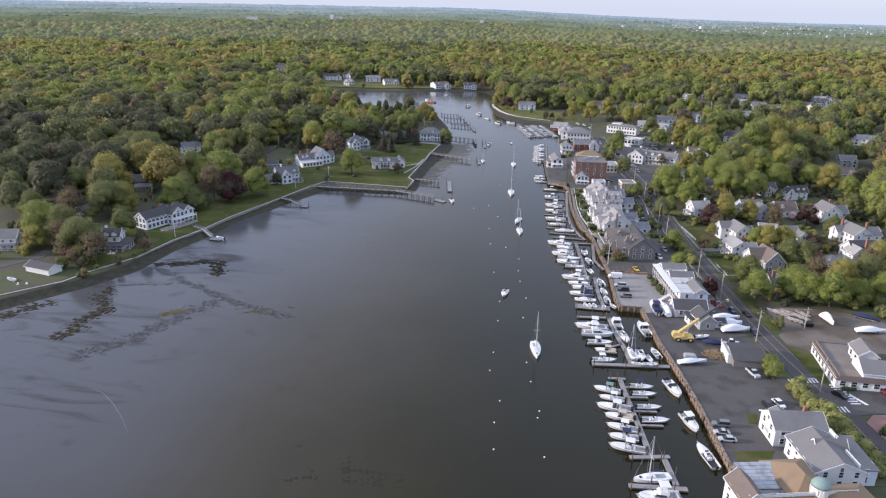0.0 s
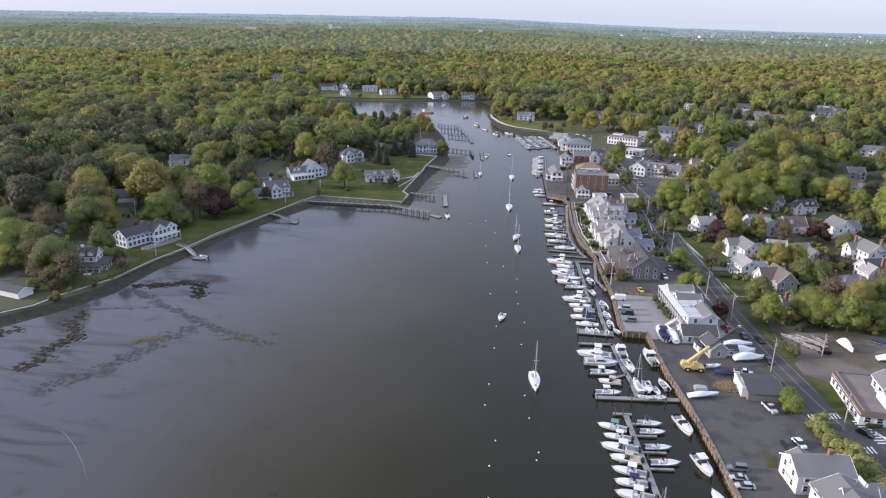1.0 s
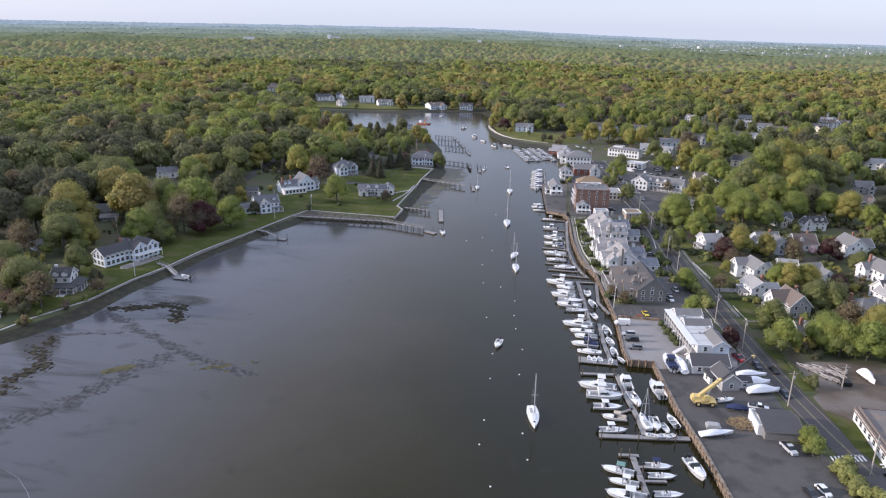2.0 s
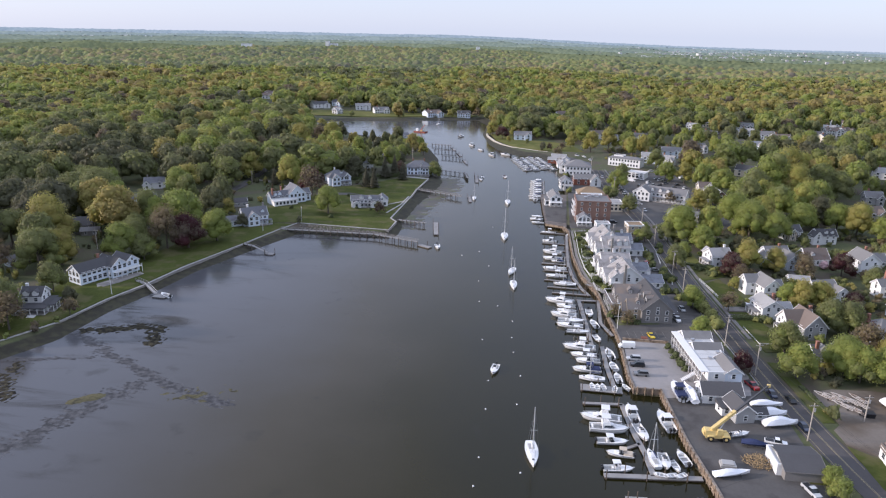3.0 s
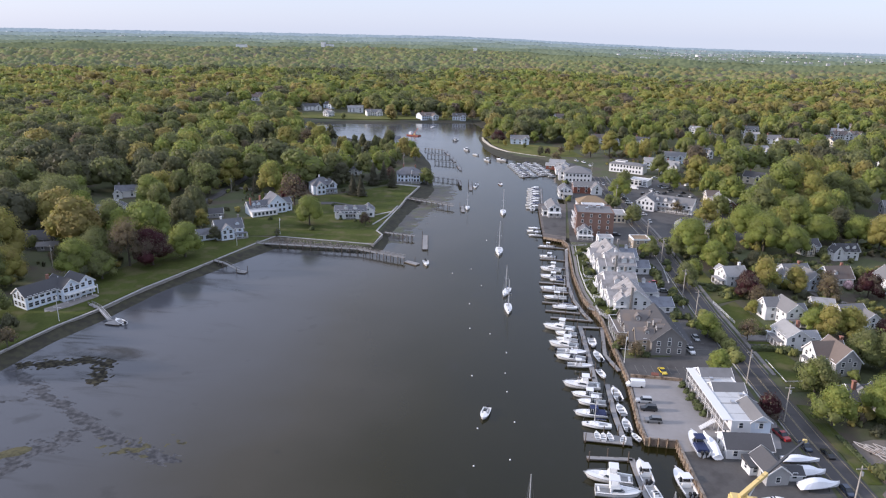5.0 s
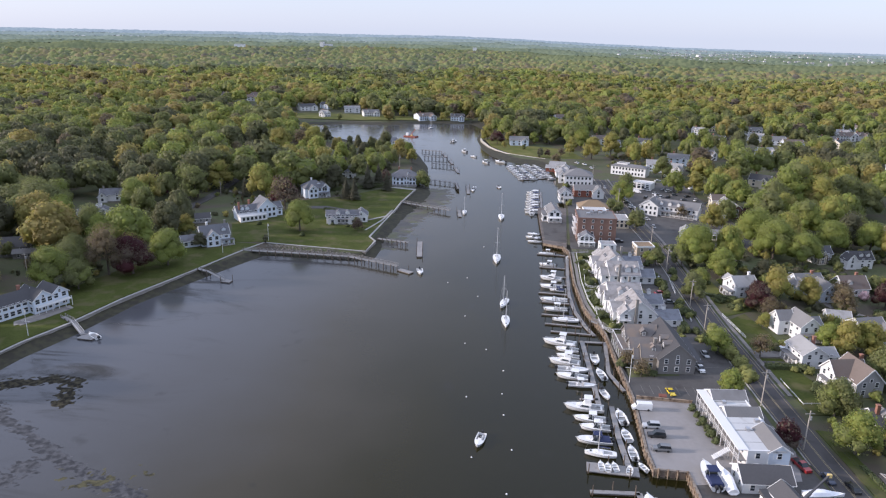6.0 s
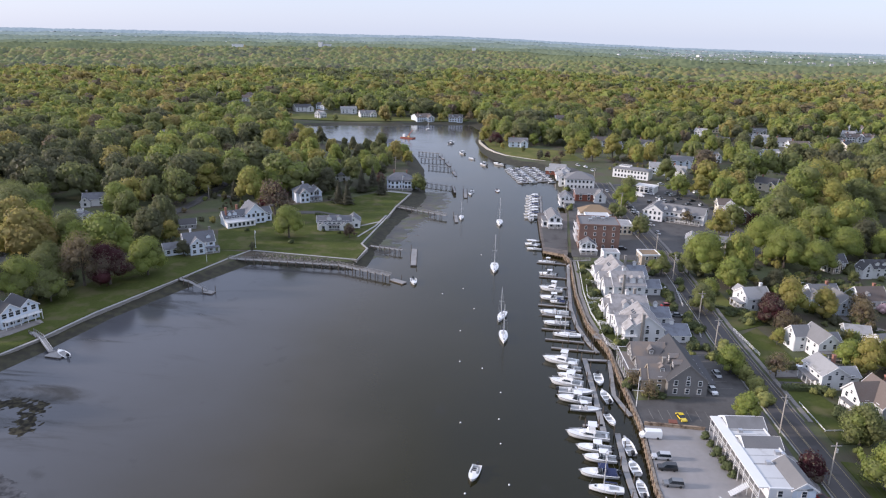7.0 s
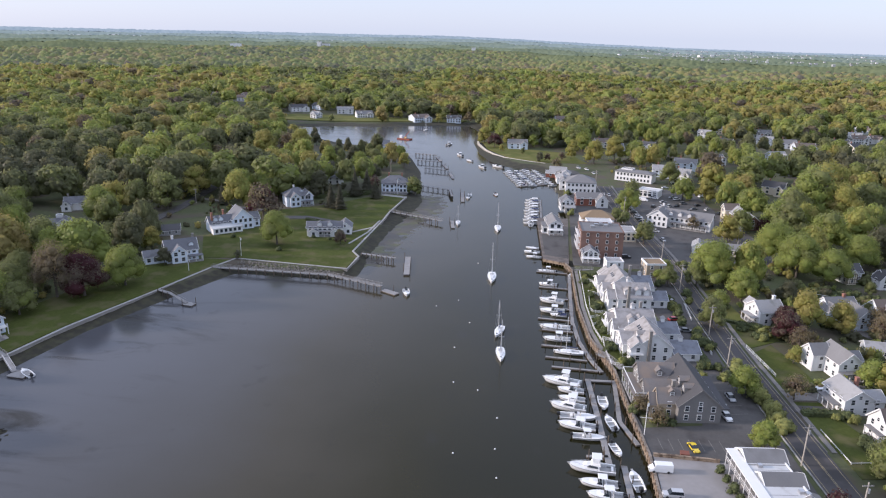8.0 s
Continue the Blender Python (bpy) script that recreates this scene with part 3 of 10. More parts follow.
def crown_arrays(seed, radius, height, lobes, leaves, leaf, tint, spread_tint=0.03, base=0.25, hearts=0.9, fine=0):
    """Leaf clumps on the skins of several lobes: vertices, triangle indices, tint of each vertex."""
    r = np.random.RandomState(seed)
    cx, cr = [], []
    for k in range(lobes):
        a = k * 2.4 + r.uniform(-0.5, 0.5)
        q = math.sqrt((k + 0.3) / lobes)
        rr = radius * (0.58 - 0.16 * q) * r.uniform(0.78, 1.22) * (11 / max(lobes, 5)) ** 0.27
        reach = q * (radius - rr * 0.75) * r.uniform(0.85, 1.15)
        cx.append((math.cos(a) * reach, math.sin(a) * reach, height * (base + 0.24 + (1 - q * q) * (0.7 - base - 0.16) + r.uniform(-0.1, 0.08))))
        cr.append(rr)
    cx, cr = np.array(cx), np.array(cr)
    pick = r.choice(lobes, leaves, p=cr ** 2 / (cr ** 2).sum())
    d = r.normal(size=(leaves, 3))
    d[:, 2] = np.abs(d[:, 2]) * np.where(r.rand(leaves) < 0.78, 1, -1)
    d /= np.linalg.norm(d, axis=1)[:, None]
    pos = cx[pick] + d * (cr[pick] * r.uniform(0.82, 1.26 if fine else 1.16, leaves))[:, None] * np.array([1, 1, 0.9])
    n = d + r.normal(size=(leaves, 3)) * 0.3
    n /= np.linalg.norm(n, axis=1)[:, None]
    u = np.cross(n, r.normal(size=(leaves, 3)))
    u /= np.linalg.norm(u, axis=1)[:, None]
    v = np.cross(n, u)
    s = leaf * r.uniform(0.6, 1.3, leaves)[:, None]
    tri = np.stack([pos - u * s * 0.9 - v * s * 0.5, pos + u * s * 0.9 - v * s * 0.45, pos + v * s], axis=1).reshape(-1, 3)
    # the leafy heart of each lobe
    bv, bf = BALLS[fine]
    core = np.concatenate([c + bv * q * hearts * r.uniform(0.86, 1.08, (len(bv), 1)) * np.array([1, 1, 0.9]) for c, q in zip(cx, cr)])
    idx = np.concatenate([bf + k * len(bv) for k in range(lobes)]) + len(tri)
    tone = tint + r.normal(size=lobes) * spread_tint
    t = np.concatenate([np.repeat(tone[pick] + r.normal(size=leaves) * spread_tint, 3), np.repeat(tone, len(bv))])
    return np.concatenate([tri, core]), np.concatenate([np.arange(len(tri)), idx]), np.clip(t, 0, 1)


def conifer_arrays(seed, radius, height, leaves, leaf, tint):
    r = np.random.RandomState(seed)
    h = 1 - np.sqrt(r.rand(leaves))
    a = r.uniform(0, 6.283, leaves)
    rad = radius * (1 - h) * (0.75 + 0.3 * np.sin(h * 40 + a)) * r.uniform(0.7, 1.1, leaves)
    pos = np.stack([np.cos(a) * rad, np.sin(a) * rad, height * (0.06 + 0.94 * h)], axis=1)
    out = np.stack([np.cos(a), np.sin(a), np.full(leaves, -0.35)], axis=1)
    tan = np.stack([-np.sin(a), np.cos(a), r.normal(size=leaves) * 0.2], axis=1)
    s = leaf * r.uniform(0.6, 1.3, leaves)[:, None] * (1.15 - 0.6 * h)[:, None]
    tri = np.stack([pos - tan * s * 0.6, pos + out * s, pos + tan * s * 0.6], axis=1).reshape(-1, 3)
    core = [(0.72 * radius * (1 - f) * math.cos(k), 0.72 * radius * (1 - f) * math.sin(k), height * (0.05 + 0.95 * f)) for f in (0, 0.96) for k in np.arange(6) * math.pi / 3]
    idx = []
    for i in range(6):
        j = (i + 1) % 6
        idx += [i, j, 6 + j, i, 6 + j, 6 + i]
    t = np.concatenate([np.repeat(tint + r.normal(size=leaves) * 0.03, 3), np.full(len(core), tint)])
    return np.concatenate([tri, np.array(core)]), np.concatenate([np.arange(len(tri)), np.array(idx) + len(tri)]), np.clip(t, 0, 1)


def trunk_build(seed, height, radius, base=0.35):
    """A tapered trunk that forks into limbs reaching into the crown."""
    r = random.Random(seed)
    b = Build()
    fork = height * base
    b.rings([[(q * math.cos(a) + dx, q * math.sin(a), z) for a in [k * math.pi / 3.5 for k in range(7)]] for z, q, dx in
             ((-0.3, radius * 1.5, 0), (0.5, radius, 0), (fork, radius * 0.75, 0.1), (height * 0.7, radius * 0.3, 0.2))])
    for k in range(6):
        a = k * 2.1 + r.uniform(-0.4, 0.4)
        z0 = fork * r.uniform(0.8, 1.25)
        l = height * r.uniform(0.25, 0.38)
        tip = Vector((math.cos(a) * l * 0.8, math.sin(a) * l * 0.8, z0 + l))
        b.bar((0.1, 0, z0), tip * 0.5 + Vector((0, 0, z0 * 0.5)), radius * 0.7, n=5)
        b.bar(tip * 0.5 + Vector((0, 0, z0 * 0.5)), tip, radius * 0.45, n=5)
    return b


SPECIES = {   # tint, height over radius, label, sparse
    "bright": (0.465, 2.1, "broad tree in fresh yellow-green spring leaf", 1.0),
    "green": (0.36, 2.2, "full round tree in mid-green spring leaf", 1.0),
    "dark": (0.12, 2.3, "tall tree with dense dark green foliage", 1.0),
    "olive": (0.60, 2.3, "tree in olive-yellow bud and young leaf", 0.85),
    "brown": (0.90, 2.4, "half-bare tree with brownish buds", 0.55),
    "copper": (0.972, 2.0, "spreading tree in thin red-brown young leaf", 0.7),
    "red": (1.0, 1.9, "ornamental tree with dark red foliage", 1.0),
}
TREES = {}
SIZES = {"small": (3.0, 12, 1200, 0.26), "medium": (5.0, 20, 3000, 0.29), "large": (8.0, 26, 9000, 0.25), "small_far": (3.0, 8, 300, 0.42), "medium_far": (5.0, 12, 600, 0.5), "large_far": (8.0, 18, 1700, 0.55), "huge_far": (12.0, 34, 5000, 0.5)}


def tree_kind(species, size, variant):
    """A tree at the origin, built once a kind; its crown's radius is that of its size."""
    key = (species, size, variant)
    if key in TREES:
        return TREES[key]
    radius, lobes, leaves, leaf = SIZES[size]
    seed = sum(map(ord, species)) * 7 + variant + lobes
    if species == "conifer":
        v, f, t = conifer_arrays(seed, radius * 0.85, radius * 2.8, leaves, leaf * 1.7, 0.02)
        label = "dark green conical evergreen tree"
        bark = Build().tube(0, 0, -0.3, radius * 1.6, radius * 0.06, radius * 0.02, 7)
    else:
        tint, ratio, label, dense = SPECIES[species]
        h = radius * ratio
        v, f, t = crown_arrays(seed, radius, h, lobes, int(leaves * dense), leaf, tint, 0.03, base=0.03, hearts=0.8 if dense > 0.8 else 0.45, fine=0 if "far" in size else 1)
        bark = trunk_build(seed, h, radius * 0.055)
    TREES[key] = (arrays_mesh("crown", v, f, 3, M["leaves"], t), bark.done("trunk", M["bark"]), label)
    return TREES[key]


def ground_z(x, y):
    return float(ground_height(np.array([float(x)]), np.array([float(y)]))[0])


def tree(species, x, y, radius, variant=None, squash=1.0, label=""):
    variant = int(abs(x * 7 + y * 3)) % 2 if variant is None else variant
    size = ("small" if radius < 3.6 else "medium" if radius < 6.4 else "huge" if radius > 9.5 and y > 450 else "large") + ("_far" if y > 450 else "")
    crown, bark, words = tree_kind(species, size, variant)
    k = radius * 1.08 / SIZES[size][0]
    m = pose(x, y, ground_z(x, y), rz=(x * 37 + y * 91) % 360) @ Matrix.Diagonal((k, k, k * squash, 1))
    ob = thing("tree", m, label or words, "tree", "trees")
    part("trunk", bark, None, ob)
    part("crown", crown, None, ob)
    ROUND.append((x, y, radius * 0.8))
    return ob


def bush(x, y, radius, height=None, mat="hedge", label="rounded dark green garden shrub", name="shrub", seed=0):
    height = height or radius * 1.3
    v, f, t = crown_arrays(int(x * 13 + y * 7 + seed) % 1000, radius, height, 5 if radius < 2.3 else 9, int(60 + 90 * radius), 0.26, 0.1, base=0.02)
    ob = new(name, arrays_mesh(name, v - np.array([0, 0, 0.1 * height]), f, 3, M[mat], t))
    ob.matrix_world = pose(x, y, ground_z(x, y))
    return tagged(ob, label, "shrub", "shrubs")


def hedge(points, width, height, mat="hedge", label="clipped dark green hedge along a garden", z=None):
    """A long row of foliage on a solid heart."""
    r = np.random.RandomState(int(abs(points[0][0] * 3 + points[0][1])) % 999)
    left, right = ribbon(points, width * 0.8)
    b = Build()
    z = ground_z(*points[0]) if z is None else z
    for i in range(len(points) - 1):
        b.prism([tuple(v) for v in (right[i], right[i + 1], left[i + 1], left[i])], z - 0.1, z + height * 0.72)
    length = sum((Vector(q) - Vector(p)).length for p, q in zip(points, points[1:]))
    n = int(length * (width + 2 * height) * 7)
    for _ in range(n):
        s = r.uniform(0, length)
        for p, q in zip(points, points[1:]):
            seg = (Vector(q) - Vector(p)).length
            if s <= seg:
                break
            s -= seg
        d = (Vector(q) - Vector(p)).normalized()
        a = r.uniform(-0.25, math.pi + 0.25)
        c = Vector(p) + d * s + Vector((-d.y, d.x)) * math.cos(a) * width * 0.5
        o = Vector((c.x, c.y, z + height * (0.12 + 0.85 * max(0.0, math.sin(a)) ** 0.5 * r.uniform(0.5, 1.25))))
        u, w = [Vector(r.normal(size=3)).normalized() * 0.24 for _ in range(2)]
        b.add([o - u, o + w, o + u, o - w], [(0, 1, 2, 3)])
    ob = new("hedge", b.done("hedge", M[mat]))
    return tagged(ob, label, "hedge")


# ---- distant woods ----
def hash01(i, j, k):
    v = np.sin(i * 127.1 + j * 311.7 + k * 74.7) * 43758.5453
    return v - np.floor(v)


def species_tint(x, y, h):
    """Woods drift from dark to olive in patches; a few trees stand out."""
    patch = 0.42 + 0.14 * waves(x, y, 130, 21) + 0.09 * waves(x, y, 700, 33)
    # darker tints on the west bank; more oaks in olive bud to the north and east
    west = np.clip((-x - 190) / 60, 0, 1) * np.clip((700 - y) / 200, 0, 1)
    oak = np.clip((np.hypot(x, y) - 700) / 500, 0, 1) * 0.09
    t = patch - 0.25 * west + oak + 0.04 * np.clip((x - 60) / 60, 0, 1) + (h - 0.5) * 0.2
    t = np.where((h > 0.86) & (h < 0.93), 0.66, t)
    t = np.where(h > 0.965, 0.92, t)
    return np.clip(t, 0.03, 0.93)


def canopy_field(x, y, s=16.0):
    """The top of a closed wood: height over the ground and tint."""
    ci, cj = np.floor(x / s), np.floor(y / s)
    best, tint = np.full(x.shape, 1.0), np.full(x.shape, 0.1)
    for di in (-1, 0, 1):
        for dj in (-1, 0, 1):
            i, j = ci + di, cj + dj
            px, py = (i + 0.1 + 0.8 * hash01(i, j, 1)) * s, (j + 0.1 + 0.8 * hash01(i, j, 2)) * s
            rad = s * (0.4 + 0.28 * hash01(i, j, 3))
            top = 13 + 7 * hash01(i, j, 4) ** 2
            q = 1 - ((x - px) ** 2 + (y - py) ** 2) / rad ** 2
            h = np.where(q > 0, top - 10 + 10 * np.sqrt(np.maximum(q, 0)), 0)
            up = h > best
            best = np.where(up, h, best)
            tint = np.where(up, species_tint(px, py, hash01(i, j, 5)), tint)
    # boughs that break up every crown
    bi, bj = np.floor(x / 5.2), np.floor(y / 5.2)
    lobe = np.zeros(x.shape)
    for di in (-1, 0, 1):
        for dj in (-1, 0, 1):
            i, j = bi + di, bj + dj
            px, py = (i + 0.1 + 0.8 * hash01(i, j, 31)) * 5.2, (j + 0.1 + 0.8 * hash01(i, j, 32)) * 5.2
            lobe = np.maximum(lobe, (1.5 + 2.2 * hash01(i, j, 33)) * np.sqrt(np.maximum(1 - ((x - px) ** 2 + (y - py) ** 2) / 14.0, 0)))
    return best * 0.86 + lobe + 3.5 * waves(x, y, 70, 77), tint


def far_canopy():
    """The closed woods past the last single trees."""
    rows = [1640.0]
    while rows[-1] < 3000:
        rows.append(rows[-1] + 5.4 + (rows[-1] - 1640) * 0.005)
    rows = np.array(rows)
    ang = np.radians(np.linspace(-46, 30, 640))
    a, r = np.meshgrid(ang, rows)
    # the woods give way to a hazy plain towards the town
    r = 1640 + (r - 1640) * (plain_start(np.degrees(a)) + 60 - 1640) / 1220
    x, y = np.sin(a) * r, 60 + np.cos(a) * r
    h, t = canopy_field(x, y, 19.0)
    rough = (hash01(np.round(x * 3), np.round(y * 3), 9) - 0.5) * 3.0
    z = ground_height(x, y) + h + rough
    t = np.clip(t + (hash01(np.round(x), np.round(y), 14) - 0.5) * 0.1, 0.02, 0.93)
    z[0, :] = ground_height(x[0], y[0])
    n, m = len(ang), len(rows)
    i = (np.arange(m - 1)[:, None] * n + np.arange(n - 1)[None, :]).ravel()
    quads = np.stack([i, i + 1, i + n + 1, i + n], axis=1).ravel()
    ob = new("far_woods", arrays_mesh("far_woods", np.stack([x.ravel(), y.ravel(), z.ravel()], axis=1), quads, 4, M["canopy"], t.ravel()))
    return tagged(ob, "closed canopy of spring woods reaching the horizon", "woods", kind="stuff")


SKYLINE = ([-55, -40, -30, -20, -9, 1, 9, 17, 23, 40], [101, 101, 96, 99, 98, 74, 52, 42, 43, 43])


def plain_start(deg):
    return np.interp(deg, [-6, 9], [2800, 2060])


def plain_height(x, y):
    """The low wooded plain that climbs to the skyline far behind the woods."""
    r, deg = np.hypot(x, y - 60), np.degrees(np.arctan2(x, y - 60))
    q = np.clip((r - plain_start(deg)) / (4850 - plain_start(deg)), 0, 1)
    top = np.interp(deg, *SKYLINE)
    z = 36 + (top - 36) * q ** 1.15
    roll = 7 * waves(x * 0.45, y, 420, 61) + 3.5 * waves(x * 0.6, y, 150, 62)
    k = smooth(0, 0.1, q)
    return (z + roll * (1 - 0.7 * q)) * k + (hills(x, y) + 13) * (1 - k)


def far_plain(name, q0, q1, count, mat, label):
    """A band of hazy distance, from q0 to q1 of the way to the skyline; its crowns are no more than a rough skin."""
    ang = np.radians(np.linspace(-55, 40, 900))
    a, q = np.meshgrid(ang, np.linspace(q0, q1, count))
    start = plain_start(np.degrees(a))
    r = start + (4850 - start) * q
    x, y = np.sin(a) * r, 60 + np.cos(a) * r
    z = plain_height(x, y) + (hash01(np.round(x / 7), np.round(y / 7), 9) - 0.5) * 5.0
    n = len(ang)
    i = (np.arange(count - 1)[:, None] * n + np.arange(n - 1)[None, :]).ravel()
    quads = np.stack([i, i + 1, i + n + 1, i + n], axis=1).ravel()
    me = arrays_mesh(name, np.stack([x.ravel(), y.ravel(), z.ravel()], axis=1), quads, 4, M[mat])
    return tagged(new(name, me), label, "distance", kind="structure")


QUAY = [(-14, 700), (-10, 424), (20, 421), (25, 316), (31, 240), (50, 140), (54, 90), (100, 90), (92, 185), (84, 222), (78, 262), (73, 330), (68, 400), (64, 445), (70, 520), (60, 640), (40, 690)]
TOWN = [(66, 430), (75, 320), (84, 240), (100, 180), (175, 180), (178, 400), (150, 432), (112, 440)]
SUBURB = [(40, 660), (112, 440), (180, 400), (420, 400), (640, 1060), (40, 1000)]
WEST = [(-138, 396), (-160, 316), (-176, 247), (-205, 190), (-222, 190), (-214, 232), (-199, 262), (-200, 300), (-178, 318), (-170, 352), (-166, 385), (-170, 430), (-166, 460), (-160, 512), (-122, 556), (-66, 580), (-56, 520), (-72, 392)]


def woods():
    """The nearer woods: every tree a lobed crown of leaf clumps on a trunk, fewer and larger clumps with distance."""
    levels = ((0, 480, 22, 2700, 0.42, 1), (480, 800, 12, 680, 0.66, 0), (800, 1120, 7, 210, 1.12, 0), (1120, 1660, 3, 34, 2.2, 0))
    kinds = {}
    for li, (_, _, lobes, leaves, leaf, fine) in enumerate(levels):
        kinds[li] = [crown_arrays(400 + li * 10 + k, 5.6 + 0.5 * (k % 3), 12.8, lobes + k % 3, leaves, leaf, 0.5, 0.03, base=0.14, fine=fine) for k in range(6)]
    s = 16.0
    gi, gj = np.meshgrid(np.arange(-80, 62), np.arange(6, 112))
    x = ((gi + 0.1 + 0.8 * hash01(gi, gj, 11)) * s).ravel()
    y = ((gj + 0.1 + 0.8 * hash01(gi, gj, 12)) * s).ravel()
    a = np.degrees(np.arctan2(x, y - 20))
    r = np.hypot(x, y - 60)
    keep = (a > -45) & (a < 29) & (r < 1660) & (from_water(x, y) > 9)
    for poly in CLEAR:
        p = np.asarray(poly, dtype=float)
        near = (x > p[:, 0].min() - 8) & (x < p[:, 0].max() + 8) & (y > p[:, 1].min() - 8) & (y < p[:, 1].max() + 8) & keep
        k = np.where(near)[0]
        keep[k[inside(p, x[k], y[k]) | (edge_distance(p, x[k], y[k]) < 5.5)]] = False
    for cx, cy, q in ROUND:
        keep &= np.hypot(x - cx, y - cy) > q + 4.0
    keep &= ~inside(QUAY, x, y)
    town = inside(TOWN, x, y)
    keep &= ~(town & (hash01(np.floor(x), np.floor(y), 15) > 0.26))
    keep &= ~inside(WEST, x, y)
    keep &= ~(inside(SUBURB, x, y) & (hash01(np.floor(x), np.floor(y), 16) > 0.9))
    keep &= hash01(np.floor(x), np.floor(y), 17) > 0.1
    neck = (x > -270) & (x < -60) & (y > 545) & (y < 850)
    keep &= ~(neck & ((from_water(x, y) < 17) | ((y > 668 + 0.25 * (x + 240)) & (x > -206))))
    x, y, r, town = x[keep], y[keep], r[keep], town[keep]
    z = ground_height(x, y)
    h = hash01(np.floor(x * 2), np.floor(y * 2), 5)
    tint = species_tint(x, y, h)
    size = (1.0 + 1.3 * hash01(np.floor(x * 2), np.floor(y * 2), 6) ** 1.5) * np.where(town, 0.62, np.where((x > -250) & (x < -60) & (y > 575) & (y < 850), 0.52, np.where((x > 30) & (x < 190) & (y > 640) & (y < 840), 0.55, np.where(inside(SUBURB, x, y), 0.8, 1.0))))
    tall = size ** 0.4 * (1.08 + 0.3 * hash01(np.floor(x * 2), np.floor(y * 2), 7)) * np.interp(r, [500, 900], [1.18, 1.0])
    turn = hash01(np.floor(x * 2), np.floor(y * 2), 8) * 6.283
    for li, (near, far, *_), name in zip(range(4), levels, ("near_woods", "middle_woods", "outer_woods", "distant_woods")):
        vs, fs, ts, count = [], [], [], 0
        for n in np.where((r >= near) & (r < far))[0]:
            v, f, t = kinds[li][int(h[n] * 997) % 6]
            c, q = math.cos(turn[n]), math.sin(turn[n])
            vs.append(np.stack([(v[:, 0] * c - v[:, 1] * q) * size[n] + x[n], (v[:, 0] * q + v[:, 1] * c) * size[n] + y[n], v[:, 2] * tall[n] + z[n]], axis=1))
            fs.append(f + count)
            ts.append(np.clip(t - 0.5 + tint[n], 0, 0.95))
            count += len(v)
        if vs:
            ob = new(name, arrays_mesh(name, np.concatenate(vs), np.concatenate(fs), 3, M["leaves"], np.concatenate(ts)))
            tagged(ob, "mixed spring woods of green, olive and budding trees", "woods", kind="stuff")


# ---- quays, walls, roads, lots, lawns ----
BULK = [(12, 422), (14.7, 414), (16, 369), (19, 340), (23, 326), (25.3, 317), (27.2, 297), (30.1, 271), (30.4, 244), (31.4, 236),
        (39.4, 236), (39.8, 231), (42.3, 207), (45.6, 188), (48, 169), (50.5, 141), (54, 100)]


def along(points, step, start=0.0):
    """Places every step metres along a line, with the direction there."""
    out, left = [], start
    for p, q in zip(points, points[1:]):
        p, q = Vector(p), Vector(q)
        seg = (q - p).length
        s = left
        while s < seg:
            out.append((p + (q - p) * s / seg, (q - p).normalized()))
            s += step
        left = s - seg
    return out


def bulkhead():
    b = Build()
    left, right = ribbon(BULK, 0.5)
    for i in range(len(BULK) - 1):
        b.prism([tuple(v) for v in (right[i], right[i + 1], left[i + 1], left[i])], -1.5, 2.15)
    wall = tagged(new("wall_bulkhead", b.done("wall_bulkhead", M["bulk_wood"])), "weathered brown timber bulkhead along the quay", "wall", kind="structure")
    cap = Build()
    lo, hi = ribbon(BULK, 0.7)
    for i in range(len(BULK) - 1):
        cap.prism([tuple(v) for v in (hi[i], hi[i + 1], lo[i + 1], lo[i])], 2.17, 2.34)
    part("cap_rail", cap, M["bulk_cap"], wall, "grey-brown timber cap on the bulkhead")
    wale = Build()
    lo, hi = ribbon([(x - 0.36, y) for x, y in BULK], 0.25)
    for i in range(len(BULK) - 1):
        wale.prism([tuple(v) for v in (hi[i], hi[i + 1], lo[i + 1], lo[i])], 0.9, 1.25)
    part("wale", wale, M["bulk_wood"], wall)
    post = Build().tube(0, 0, -2.0, 2.75, 0.19, 0.17, 8).done("piling", M["bulk_wood"])
    plank = Build().box(-0.09, -0.62, -1.2, 0.09, 0.62, 2.0).done("plank", M["bulk_plank"])
    for p, d in along(BULK, 2.3):
        n = Vector((d.y, -d.x))
        n = n if n.x < 0 or abs(n.x) < 0.4 else -n
        if abs(d.x) > 0.8:
            n = Vector((0, -1))
        part("piling", post, None, wall, m=pose(p.x + n.x * 0.42, p.y + n.y * 0.42, 0))
        q = p + d * 1.15 + n * 0.28
        part("plank", plank, None, wall, m=pose(q.x, q.y, 0.0, rz=math.degrees(math.atan2(d.y, d.x)) + 90))


bulkhead()

# the wharf in front of the brick block
wharf = tagged(new("wharf", Build().prism([(-2.8, 503), (-0.4, 461), (1.8, 426.6), (13.6, 421.6), (15, 505)], 1.7, 2.2).done("wharf", M["wharf_deck"])), "broad brown-grey timber wharf on piles", "wharf", kind="structure")
pile_mesh = Build().tube(0, 0, -2.5, 1.7, 0.2, 0.18, 8).done("piling", M["pile"])
for k in range(9):
    part("piling", pile_mesh, None, wharf, m=pose(2.2 + k * 1.38, 426.7 - k * 0.58, 0))
for k in range(18):
    part("piling", pile_mesh, None, wharf, m=pose(1.6 - k * 0.225, 430 + k * 4.0, 0))
part("fascia", Build().prism([(1.7, 426.3), (13.5, 421.3), (13.6, 421.55), (1.8, 426.55)], 0.9, 2.1), M["bulk_wood"], wharf)

Z = 2.2
